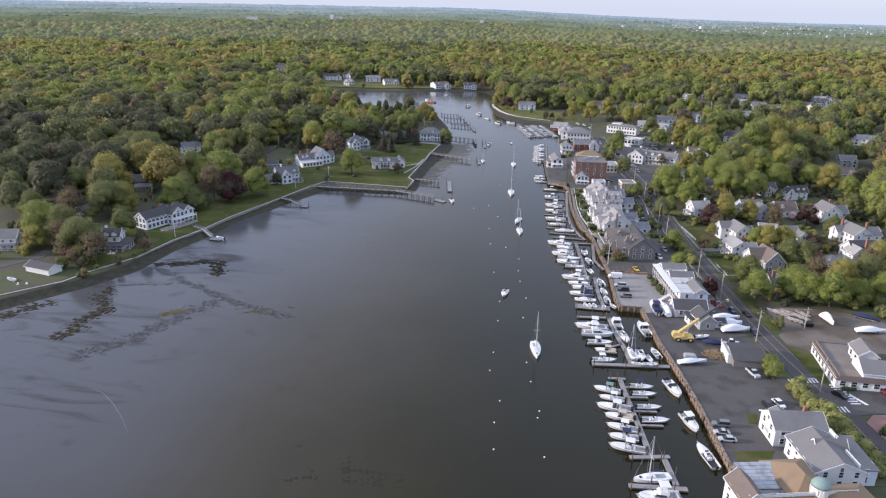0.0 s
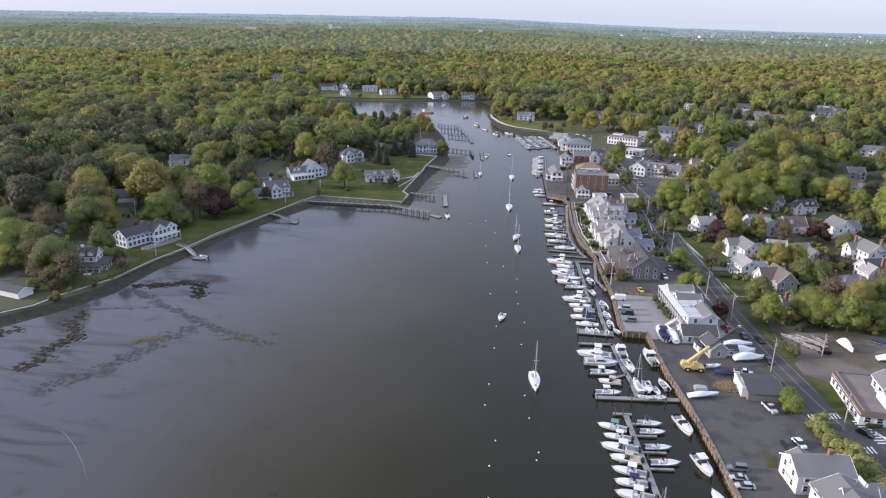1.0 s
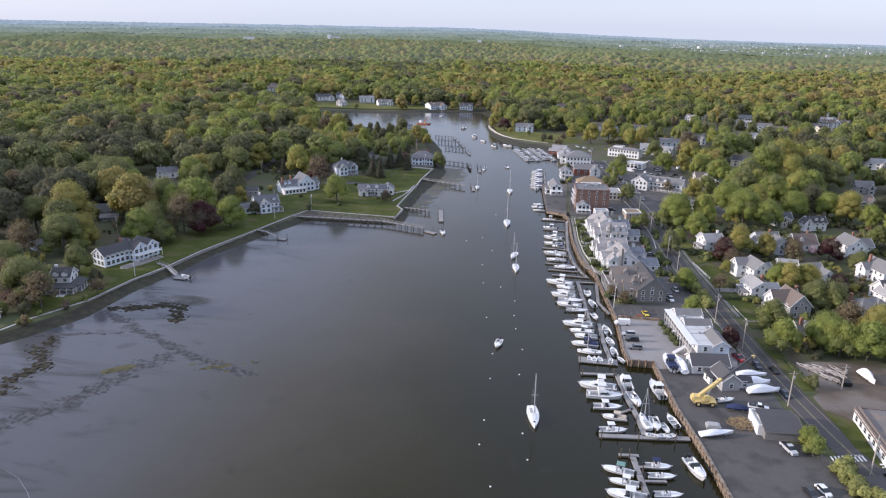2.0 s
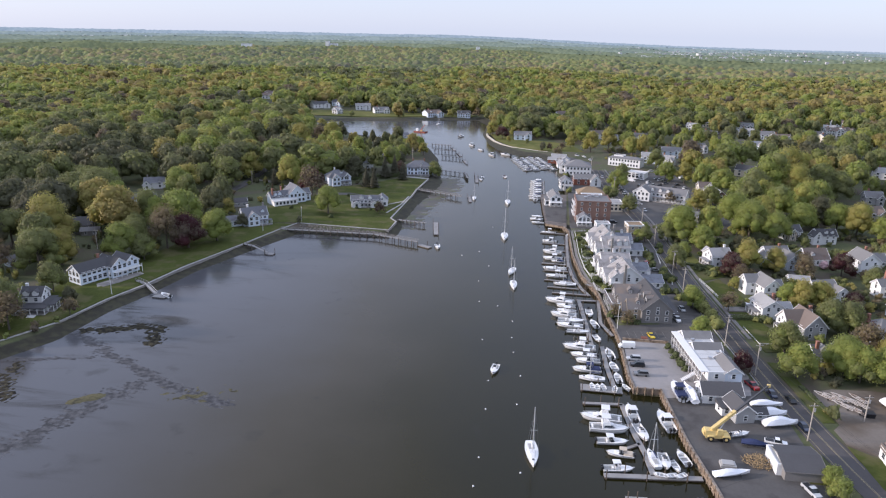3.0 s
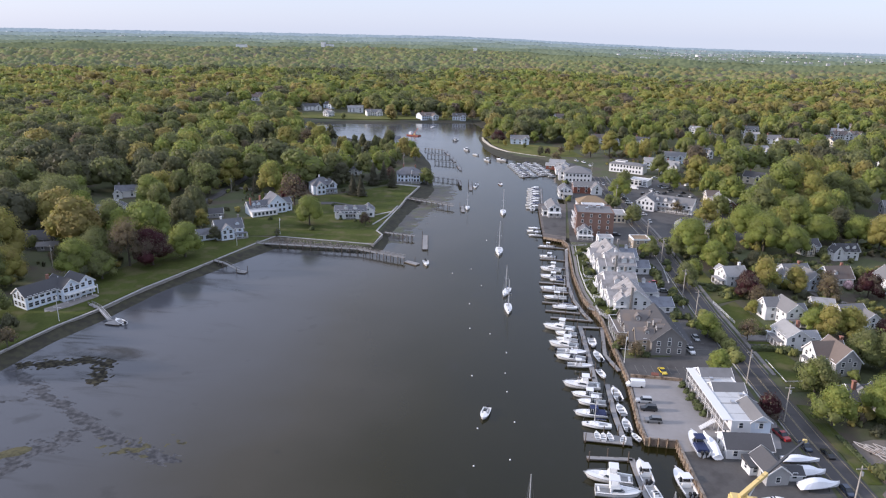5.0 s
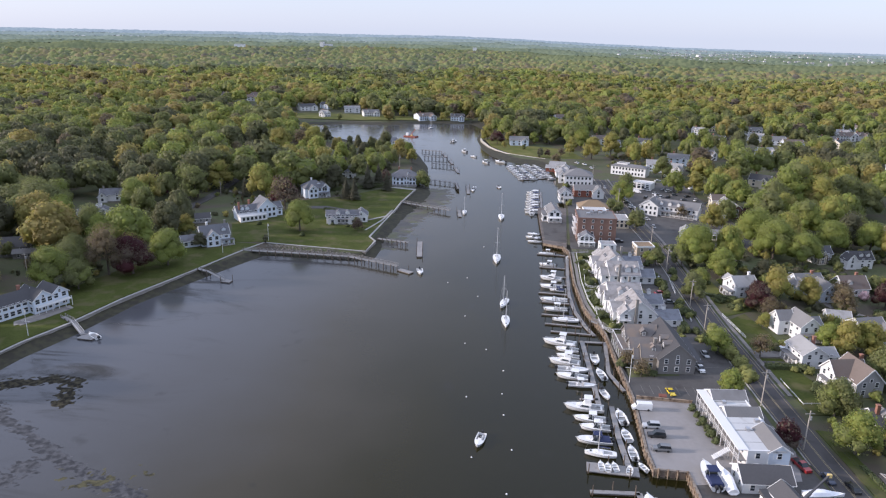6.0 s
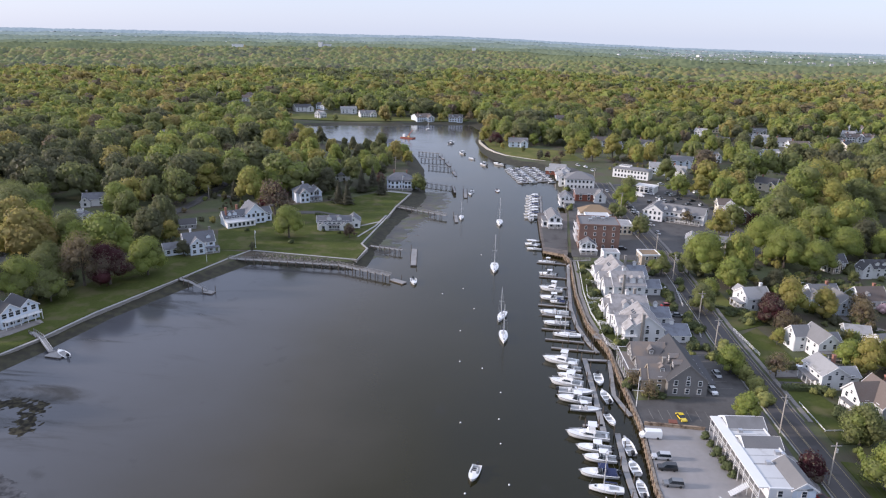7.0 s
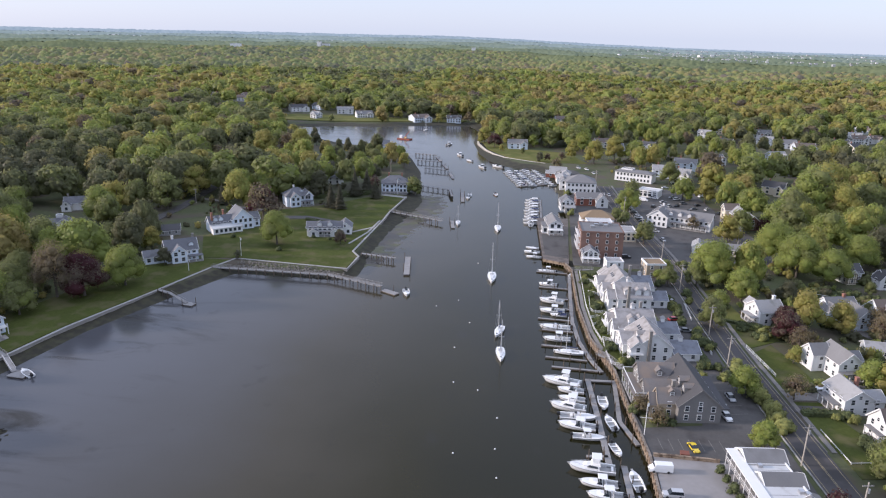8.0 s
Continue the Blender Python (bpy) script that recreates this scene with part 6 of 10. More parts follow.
# harbour town
brick = house("four-storey red brick block with a flat grey roof", 28.2, 442.6, 3, [(0, 0, 19.6, 18, 12.6, "f", 0.3, "wall_brick", "roof_grey")], storeys=4, name="brick_block", category="building", win=(0.9, 1.5))
part("cornice", Build().box(-10.0, -9.2, 12.2, 10.0, -9.0, 12.7).box(-10.05, -9.2, 12.2, -9.8, 9.2, 12.7), M["wall_brick"], brick)
for k, (ux, uy) in enumerate(((-2, 3), (0.5, 4.2), (2.5, 1.5), (-4, -1), (5, 5))):
    part("roof_unit", Build().box(ux - 0.9, uy - 0.7, 12.58, ux + 0.9, uy + 0.7, 13.7), M["metal"], brick)
for st in range(3):
    bl = part("balcony", Build().box(-11.3, -7 + st * 0.01, 3.2 + st * 3.1, -9.85, 7, 3.4 + st * 3.1), M["trim"], brick, "white railed balcony")
    part("railing", Build().box(-11.32, -7, 4.2 + st * 3.1, -11.2, 7, 4.35 + st * 3.1).box(-11.3, -7, 3.7 + st * 3.1, -11.22, 7, 3.76 + st * 3.1), M["trim"], bl)
house("small white gabled pavilion on the quay", 23.2, 428.6, 4, [(0, 0, 7.4, 6.4, 4.4, "y", 2.6)], roof="roof_slate", name="pavilion", category="pavilion", win=(1.5, 1.9), gap=1.9, porches=[(-3.9, -5.6, 3.9, -3.4, 2.4, "trim")])
house("white hall with a tan hipped roof behind the brick block", 30.0, 487, 6, [(0, 3, 17, 12, 6.2, "h", 3.6, "wall_white", "roof_tan"), (-0.5, -8, 13, 9, 6.6, "f", 0.3, "wall_white", "roof_white")], name="hall", category="building")
house("dark red shop with a grey roof and white cross gable", 28.8, 545, 6, [(0, 0, 17, 10, 5.0, "x", 2.6, "wall_red", "roof_grey"), (6.5, -6, 7, 7, 4.6, "y", 3.2, "wall_white", "roof_grey")], name="shop", category="shop")
house("large white harbour building with a grey hipped roof", 24.5, 585, 2, [(0, 0, 20, 17, 7.0, "h", 4.0), (-11, 4, 5, 8, 6.2, "y", 2.0)], name="harbour_hall", category="building", win=(1.3, 1.7), gap=2.6)
house("grey-roofed white building on the wharf with an open upper floor", 6.4, 477.5, 8, [(0, 0, 7.4, 16, 5.4, "y", 2.6), (-5, -3, 3.0, 6, 4.2, "s", 0.8)], roof="roof_grey", name="wharf_house", category="building", win=(1.7, 2.0), gap=2.3, porches=[(-3.6, -10.8, 3.6, -8.2, 2.9, "deck_white")])
house("waterside sheds with mixed pale roofs", 10.5, 640, -8, [(0, 0, 12, 8, 3.6, "x", 2.4), (-4, -10, 7, 6, 3.0, "x", 1.6, "wall_red", "roof_pale"), (7, -9, 6, 7, 3.4, "y", 2.0)], roof="roof_pale", name="waterside_shed", category="shed")
house("long white commercial building with a low grey roof", 66, 628, -24, [(0, 0, 27, 11, 6.6, "h", 1.6), (-6, 1, 8, 6, 8.4, "f", 0.2)], name="white_block", category="building", win=(1.3, 1.7), gap=2.5)
house("single-storey white flat-roofed shop", 70, 578, -24, [(0, 0, 13, 11, 4.4, "f", 0.3, "wall_white", "roof_white")], name="shop", category="shop", win=(2.0, 1.8), gap=2.6)
house("big white clapboard inn with dormers and a grey roof", 75.5, 505, -22, [(6, -1, 25, 11, 5.8, "x", 3.4), (-9, -3, 11, 15, 6.0, "y", 3.6)], roof="roof_grey", dormers=[(-9.5, -8.0, 6.6, 1.9, 270), (-12, -4, 6.6, 1.9, 270), (-12, 0, 6.6, 1.9, 270), (-3, -5.6, 6.6, 1.8, 0), (2, -5.6, 6.6, 1.8, 0), (7, -5.6, 6.6, 1.8, 0)], name="inn", category="building", win=(1.2, 1.7), gap=2.5, porches=[(-2, -9.2, 17, -6.6, 2.9, "roof_grey")], chimneys=[(-9, 2, 10.6, "trim")])
house("brick and stucco hall with a long pale gable roof", 113, 515, 6, [(0, -2, 9, 24, 4.8, "y", 3.6, "wall_brick", "roof_pale"), (-3, 13, 8, 7, 6.0, "x", 3.0, "wall_cream", "roof_brown")], name="hall", category="building")
house("long low shop row with a grey roof", 88, 455, -13, [(0, 0, 24, 9, 3.4, "x", 1.8, "wall_cream", "roof_grey"), (11, -5.5, 7, 11, 4.6, "y", 2.4, "wall_white", "roof_grey"), (-11, -3, 5, 8, 4.0, "y", 1.8, "wall_white", "roof_pale")], name="shop_row", category="shop", win=(1.8, 1.8), gap=2.8)

house("low grey-roofed boat store beside the marina", 13.5, 612, 4, [(0, 0, 9, 12, 3.4, "y", 1.8, "wall_white", "roof_pale"), (-1, 10, 7, 7, 2.8, "x", 1.2, "wall_red", "roof_grey")], name="boat_store", category="shed", windows=False)
house("white clapboard annexe with a steep grey roof", 14.5, 530, 6, [(0, 0, 8, 11, 4.8, "y", 3.0, "wall_white", "roof_slate"), (1, -8, 6, 5, 3.0, "s", 0.8, "wall_grey", "roof_pale")], name="annexe", category="building", win=(1.3, 1.6), gap=2.4)
house("narrow white shop with a tan false front", 44.0, 470, 4, [(0, 0, 8, 12, 5.0, "f", 0.4, "wall_cream", "roof_pale")], name="shop", category="shop", win=(1.4, 1.7), gap=2.4)

# east side gardens
house("white clapboard house with a grey gable roof and side porch", 83.8, 368.5, 18, [(0, 0, 9.6, 9.0, 5.4, "x", 3.0), (-1, 6.5, 4, 4, 4.8, "y", 1.8)], roof="roof_pale", chimneys=[(3.8, 1.5, 9.0, "trim")], porches=[(-7.2, -3.5, -5.0, 3.2, 2.7)])
house("grey-blue gabled house with a pale roof", 112.5, 374, 16, [(0, 3, 11.5, 8, 5.4, "x", 3.2), (3, -5, 7.5, 9, 5.0, "y", 3.0), (-5, 0, 5, 6, 5.2, "y", 2.4)], wall="wall_blue", roof="roof_grey", chimneys=[(2, 3, 9.4)])
house("white cottage with a large brown shingled roof", 130.5, 380, 14, [(0, 0, 11.5, 9.5, 3.6, "x", 4.2, "wall_white", "roof_brown")], chimneys=[(2.5, 0.6, 8.6)], dormers=[(-2, -3.4, 4.3, 1.8, 0)])
house("white colonial house with a black roof and dormers", 149.0, 419, 12, [(0, 0, 10.5, 7.4, 4.8, "x", 3.0, "wall_white", "roof_dark"), (-5.4, -1.6, 4.8, 5.6, 4.4, "y", 2.8, "wall_white", "roof_dark")], roof="roof_dark", dormers=[(-0.4, -2.6, 5.5, 1.8, 0), (2.9, -2.6, 5.5, 1.8, 0)])
timbered = house("half-timbered white and dark house among trees", 133.5, 424, 18, [(0, 0, 9.0, 7.0, 4.8, "x", 3.0, "wall_white", "roof_dark"), (-1.8, -3.8, 4.4, 3.6, 4.6, "y", 2.4, "wall_cream", "roof_dark")])
bars = Build()
for k in range(9):
    bars.box(-4.4 + k * 1.08, -3.62, 0.3, -4.26 + k * 1.08, -3.5, 4.7)
for z in (0.4, 2.3, 4.5):
    bars.box(-4.5, -3.63, z, 4.5, -3.5, z + 0.18)
for x in (-3.9, -2.9, -1.8, -0.7, 0.3):
    bars.box(x - 0.07, -5.72, 0.3, x + 0.07, -5.6, 4.8)
for z in (0.4, 2.3, 4.5):
    bars.box(-4.0, -5.73, z, 0.4, -5.6, z + 0.18)
part("timber", bars, M["pile"], timbered, "dark timber framing")
house("white Victorian house with a two-storey porch", 94.8, 328.5, 14, [(0, 0, 7.5, 10.5, 5.8, "y", 3.2, "wall_white", "roof_grey"), (-5, 4.5, 5.5, 6, 5.8, "x", 2.6, "wall_white", "roof_grey"), (5, 2, 4, 6, 4.6, "x", 2.0, "wall_blue", "roof_grey")], porches=[(-3.5, -7.4, 3.5, -5.4, 2.9), (2.2, -5.2, 6.8, -1.2, 2.9)])
house("white house with a pale shingled roof", 89.0, 306.3, 12, [(0, 0, 8.4, 10.2, 5.0, "y", 2.7, "wall_white", "roof_pale"), (5.5, -1.5, 4.5, 6.5, 4.4, "x", 1.8, "wall_white", "roof_pale")], chimneys=[(3.2, 2.0, 8.0)], porches=[(-6.4, -3.6, -4.4, 3.6, 2.6)])
house("small white garage with a pale roof", 113.2, 345.5, -6, [(0, 0, 8, 6.6, 2.8, "x", 1.8, "wall_white", "roof_pale")], name="garage", category="garage")
house("white house with a grey roof at the bend of the lane", 117.5, 331.5, 18, [(0, 0, 10, 8.4, 5.0, "x", 2.8), (4.5, -4.5, 6, 6, 4.4, "y", 2.2)], porches=[(-4, -6.6, 1.5, -4.6, 2.6)])
house("grey shingled house with steep brown cross gables", 96.6, 289.8, 14, [(1.6, -0.5, 8.6, 11.5, 5.0, "y", 4.4, "wall_grey", "roof_brown"), (-1.6, 1.5, 10.2, 7.5, 5.2, "x", 3.8, "wall_white", "roof_brown")], porches=[(-8.2, -1.6, -5.4, 3.8, 2.7)], chimneys=[(5.5, 4.5, 8.8)])
house("dark-roofed cottage with a white dormer and brick chimney", 96.2, 266.4, 10, [(0, 0, 9.5, 8, 3.6, "x", 2.8, "wall_grey", "roof_dark"), (4.5, -2, 5.5, 8, 3.6, "y", 2.6, "wall_grey", "roof_dark")], chimneys=[(-3.4, -1.2, 7.8)], dormers=[(-1.2, -2.4, 4.2, 2.4, 0)])
house("grey-blue hip-roofed house behind tall trees", 123, 288.6, 20, [(0, 0, 9, 9, 5.6, "h", 3.0, "wall_blue", "roof_grey"), (6, 0, 6, 8, 5.6, "h", 2.6, "wall_blue", "roof_grey")], chimneys=[(-4, 2, 9.6)])
house("large white house with tall brick chimneys", 150, 336, 16, [(0, 0, 9, 13, 5.8, "y", 3.6), (5, -3, 9, 8, 5.6, "x", 3.2), (-5, 4, 5, 6, 5.2, "x", 2.4)], roof="roof_grey", chimneys=[(2.0, -5.0, 11.4), (-3, 5, 10.4)])
house("white half-timbered house with a dark grey roof", 144, 312, 14, [(0, 0, 13, 10, 4.6, "x", 4.2, "wall_white", "roof_dark"), (-5.5, -4, 6, 7, 4.6, "y", 3.2, "wall_white", "roof_pale")], chimneys=[(-1, -4.5, 10.2)])
house("white three-storey gabled house on the lane", 150.5, 373, 12, [(0, 0, 9, 11, 6.4, "y", 3.6), (6, 1, 8, 8, 5.4, "x", 3.0)], roof="roof_grey", chimneys=[(3, 4, 10.4)])

# ---- west shore houses ----
house("white boathouse with a low grey roof at the seawall", -200.5, 225.5, -13, [(0, 0, 13, 6.2, 2.6, "x", 1.4, "wall_white", "roof_dark")], name="boathouse", category="boathouse", windows=False)
porch_house = house("white shingled house with a wraparound porch and dark roof", -191.5, 257.5, 14, [(0, 1, 13.5, 9.6, 2.9, "h", 2.0, "wall_white", "roof_dark"), (1.2, 0.9, 7.6, 7.4, 6.1, "x", 2.8, "wall_white", "roof_dark")], roof="roof_dark",
                    porches=[(-5.5, -7.4, 7.6, -4.0, 2.75, "roof_dark"), (6.9, -4.0, 9.4, 4.0, 2.75, "roof_dark")], dormers=[(-0.6, -2.6, 6.1, 2.2, 0), (2.8, -2.6, 6.1, 2.2, 0)], chimneys=[(-2.0, 2.4, 9.2, "trim")], win=(1.2, 1.5), gap=2.3)
part("front_steps", Build().box(1.5, -9.4, -0.4, 4.5, -8.4, 0.1).box(1.5, -8.5, -0.4, 4.5, -7.5, 0.32), M["trim"], porch_house, "white wooden front steps")
blue_house = house("long pale blue-white seaside house with twin gables", -187.5, 296, 67, [(-5, 1.2, 15, 8.6, 5.4, "x", 3.0), (3.6, -0.6, 7.5, 11.5, 5.6, "y", 3.0), (10.2, -0.6, 6.5, 10, 5.6, "y", 2.6)], wall="wall_blue", roof="roof_dark", chimneys=[(0, 3, 9.4)], win=(1.5, 1.65), gap=2.2)
part("balcony", Build().box(0.4, -8.2, 2.7, 13.2, -6.3, 2.9).box(0.4, -8.2, 3.75, 13.2, -8.1, 3.85).box(0.4, -8.2, 3.3, 13.2, -8.12, 3.36), M["trim"], blue_house, "white railed balcony along the gables")
for k in range(6):
    part("post", Build().box(-0.1, -0.1, 0, 0.1, 0.1, 3.8), M["trim"], blue_house, m=pose(0.5 + k * 2.52, -8.1, 0))
shore_house = house("white shingled shore house with a grey roof and chimney", -160, 391.5, 38, [(0, 0, 13.5, 9.6, 5.6, "x", 4.0), (-1.5, -3.5, 6.5, 6, 5.2, "y", 3.0), (-11, 1, 9, 6.5, 3.4, "x", 2.2)], wall="wall_blue", roof="roof_slate", chimneys=[(-3.0, 0.6, 10.8, "trim"), (5.8, 1.2, 10.8, "stone")], win=(1.4, 1.65), gap=2.4,
                    porches=[(2.2, -7.4, 8.2, -4.9, 2.8, "roof_slate")], dormers=[(4.2, -3.4, 6.4, 2.0, 0)])
house("large white gabled house with a glazed garden wing", -159.5, 443.5, 42, [(4.5, 1.5, 11, 11, 6.0, "y", 5.2), (-6, 1.5, 12, 7.5, 4.6, "x", 3.2), (-4.5, -5, 15, 5.0, 3.2, "s", 0.6, "wall_white", "roof_white"), (11, 2, 6, 8, 4.6, "x", 3.0)], wall="wall_blue", roof="roof_slate",
      chimneys=[(-10.5, -0.5, 9.8), (-3.5, 3.2, 9.8)], win=(1.4, 1.7), gap=2.3, dormers=[(-6.0, -1.2, 5.4, 2.2, 0), (-8.8, -1.2, 5.4, 2.0, 0)])
house("tall white shingled house with hipped roofs", -146.5, 503, 34, [(0, 0, 14, 11, 6.2, "h", 4.2), (6.5, -1, 5, 9, 6.0, "y", 2.6), (-2, -5.5, 6, 4, 5.8, "y", 2.6)], wall="wall_blue", roof="roof_slate", chimneys=[(-1, 1, 11.4, "trim")], win=(1.4, 1.7), gap=2.3, porches=[(1.6, -8.4, 8.4, -5.6, 2.9, "roof_slate")], dormers=[(2.6, -3.2, 7.2, 2.2, 0)])
house("long white bungalow with a grey roof and terrace", -109.5, 444.5, 14, [(0, 0, 18, 8, 4.6, "x", 2.4), (-5.6, -4, 5, 4, 2.9, "y", 1.6), (5.6, -4, 5, 4, 2.9, "y", 1.6), (10, 3, 7, 9, 4.0, "y", 2.6)], roof="roof_slate", porches=[(-3, -6.2, 3, -4.2, 2.7, "roof_grey")], win=(1.4, 1.6), gap=2.4, dormers=[(-2.6, -3.0, 5.0, 2.4, 0), (2.6, -3.0, 5.0, 2.4, 0)])
house("white house with dormers behind evergreens", -143.5, 566, 30, [(0, 0, 10, 8, 5.2, "x", 3.4), (4, 4, 8, 6, 4.6, "x", 2.6)], roof="roof_slate", dormers=[(0, -2.8, 6.0, 2, 0)], win=(1.3, 1.6))
house("pale blue waterfront house with a broad grey hipped roof", -97.0, 554, 12, [(0, 0, 17.5, 11, 6.2, "h", 4.2), (-3.4, -6.2, 6.4, 2.6, 5.6, "s", 0.4), (5.2, -6.0, 5.0, 2.2, 5.4, "s", 0.4), (9.6, 1.5, 4, 7, 5.0, "s", 0.8)], wall="wall_blue", roof="roof_slate", chimneys=[(-4, 2, 11.6), (4.6, 2.4, 11.2)],
      win=(1.5, 1.7), gap=2.1, dormers=[(2.2, -3.2, 7.0, 2.0, 0)], porches=[(-8.6, -10.4, 8.0, -7.8, 0.9, "dock_wood")])
house("brown-red shingled cottage with a white lean-to", -130.5, 600, 10, [(0, 0, 10, 8, 4.2, "x", 2.8, "wall_red", "roof_brown"), (-4, -5.2, 4.4, 3.0, 3.0, "s", 0.8, "wall_white", "roof_white")], roof="roof_brown", chimneys=[(2.4, 0.6, 8.4)], win=(1.3, 1.6), gap=2.4)
house("small white gabled house on the neck above the creek", -160, 712, 20, [(0, 0, 8, 7, 4.8, "y", 3.2), (5.5, 0.5, 5, 5, 3.4, "x", 2.0)], roof="roof_slate", win=(1.4, 1.6), gap=2.2)
house("pale blue gabled cottage at the tip of the neck", -143.5, 722, 24, [(0, 0, 9, 8, 4.6, "x", 3.2, "wall_blue", "roof_slate")], win=(1.4, 1.6), gap=2.2)
house("white flat-roofed house with a glass lantern", -248, 424, 30, [(0, 0, 14, 9, 3.4, "x", 2.0), (6, -2, 6, 7, 4.4, "y", 1.8), (3.5, 2, 3, 3, 6.6, "f", 0.2)], roof="roof_slate", win=(1.3, 1.6))
house("shingled cottage in the trees with a stone chimney", -262, 464, 26, [(0, 0, 13, 8, 4.4, "x", 3.0), (-5, -4, 5, 5, 3.6, "y", 2.4)], roof="roof_slate", chimneys=[(-4.5, 0, 8.6, "stone")], win=(1.3, 1.6))
house("small grey cottage deep in shade", -247, 294, 24, [(0, 0, 9, 6, 2.8, "x", 1.8, "wall_blue", "roof_grey")], win=(1.3, 1.6))
house("pale shed among trees above the shore", -236, 303, 60, [(0, 0, 8, 5, 3.0, "x", 1.6, "wall_blue", "roof_grey")], name="garden_shed", category="shed", win=(1.3, 1.6))
house("dark shingled gambrel house with white windows", -240, 356, 24, [(0, 0, 11, 9, 5.2, "x", 3.4, "wall_shingle", "roof_dark"), (5, -5.5, 9, 5, 2.8, "x", 1.4, "wall_shingle", "roof_grey")])
house("white farmhouse with a porch behind trees", -236, 249, 14, [(0, 0, 11, 8, 5.4, "x", 3.2)], porches=[(-5.5, -6.4, 5.5, -4.2, 2.7, "roof_grey")], roof="roof_grey")
house("low shed with a dark roof under a copper tree", -176.5, 372, 40, [(0, 0, 6, 5, 2.6, "x", 1.5, "wall_blue", "roof_grey")], name="garden_shed", category="shed")
house("low brown-roofed garage by the lane", -186, 428, 30, [(0, 0, 10, 7, 2.8, "x", 2.2, "wall_grey", "roof_dark")], name="garage", category="garage")

# ---- houses farther off among the woods ----
far_r = random.Random(12)


def far_house(x, y, size=1.0, wall="wall_white", roof=None, rot=None):
    roof = roof or far_r.choice(["roof_grey", "roof_dark", "roof_pale", "roof_brown"])
    rot = far_r.uniform(-30, 40) if rot is None else rot
    w, d = 12 * size * far_r.uniform(0.85, 1.2), 9 * size * far_r.uniform(0.85, 1.1)
    words = {"wall_white": "white", "wall_cream": "cream", "wall_blue": "pale blue", "wall_grey": "grey"}[wall]
    house(f"{words} gabled house with a {roof[5:]} roof among the trees", x, y, rot, [(0, 0, w, d, 5.4, "x", 3.2), (w * 0.3, -d * 0.5, w * 0.4, d * 0.6, 5.0, "y", 2.4)], wall=wall, roof=roof,
          chimneys=[(-w * 0.25, 0.6, 9.8)], group="distant houses", win=(1.6, 1.6), gap=2.7 if 880 < y < 960 else 3.0, dormers=[(-w * 0.2, -d * 0.34, 5.9, 2.2, 0)] if 880 < y < 960 else ())
    ROUND.append((x - 2, y - 14, 11))
    ROUND.append((x - 3, y - 27, 7))


for x, y, s, w in ((-477, 1087, 1.6, "wall_white"), (-439, 1100, 1.5, "wall_blue"), (-429, 1062, 1.3, "wall_white"), (-320, 985, 1.9, "wall_white"), (-300, 1012, 1.3, "wall_blue"), (-257, 985, 1.5, "wall_white"), (-223, 950, 1.5, "wall_white"), (-151, 936, 1.95, "wall_blue"), (-110, 940, 1.2, "wall_blue"),
                   (-26, 758, 1.4, "wall_blue"), (54, 789, 1.4, "wall_white"), (63, 758, 1.2, "wall_white"), (89, 652, 1.3, "wall_blue"), (101, 640, 1.1, "wall_white"), (93, 778, 1.2, "wall_white"), (112, 688, 1.4, "wall_blue"), (141, 717, 1.1, "wall_white"),
                   (218, 851, 1.3, "wall_white"), (232, 830, 1.4, "wall_white"), (241, 809, 1.3, "wall_blue"), (285, 845, 1.4, "wall_white"), (290, 822, 1.4, "wall_cream"), (264, 620, 1.3, "wall_white"), (271, 606, 1.1, "wall_grey"), (156, 606, 1.2, "wall_cream"),
                   (198, 747, 1.2, "wall_blue"), (319, 887, 1.3, "wall_white"), (335, 892, 1.1, "wall_white"), (230, 906, 1.2, "wall_white"), (16, 973, 1.2, "wall_white"), (167, 888, 1.2, "wall_white")):
    far_house(x, y, s, w)
    # gardens and streets that open the view to the houses
    for q in (30, 52, 74) if y > 920 else (28, 44, 60) if x > 20 else (30,):
        ROUND.append((x * (1 - q / y), y - q, 11 - q * 0.06))
    for q in (100, 126) if y > 920 else ():
        ROUND.append((x * (1 - q / y), y - q, 12))
for k in range(7):
    far_house(far_r.uniform(110, 420), far_r.uniform(570, 1020), far_r.uniform(0.9, 1.2), far_r.choice(["wall_white", "wall_white", "wall_blue", "wall_cream"]))
for k in range(6):
    far_house(far_r.uniform(175, 260), far_r.uniform(380, 560), far_r.uniform(0.9, 1.1), far_r.choice(["wall_white", "wall_white", "wall_blue", "wall_grey"]))
for k in range(3):
    far_house(far_r.uniform(-520, -260), far_r.uniform(600, 1000), far_r.uniform(0.9, 1.2), far_r.choice(["wall_white", "wall_blue", "wall_grey"]))


def far_block(x, y, w, d, h, label, wall="wall_white"):
    z = ground_z(x, y)
    ob = thing("far_block", pose(x, y, z, rz=far_r.uniform(-12, 12)), label, "building", "distant buildings")
    part("wall", Build().box(-w / 2, -d / 2, 0, w / 2, d / 2, h), M[wall], ob)
    part("roof", Build().box(-w / 2 - 0.3, -d / 2 - 0.3, h, w / 2 + 0.3, d / 2 + 0.3, h + 0.6), M["roof_pale"], ob)
    for st in range(1):
        part("window_band", Build().box(-w / 2 + 2, -d / 2 - 0.2, 4 + st * 7, w / 2 - 2, -d / 2 - 0.05, 6.5 + st * 7), M["glass"], ob)


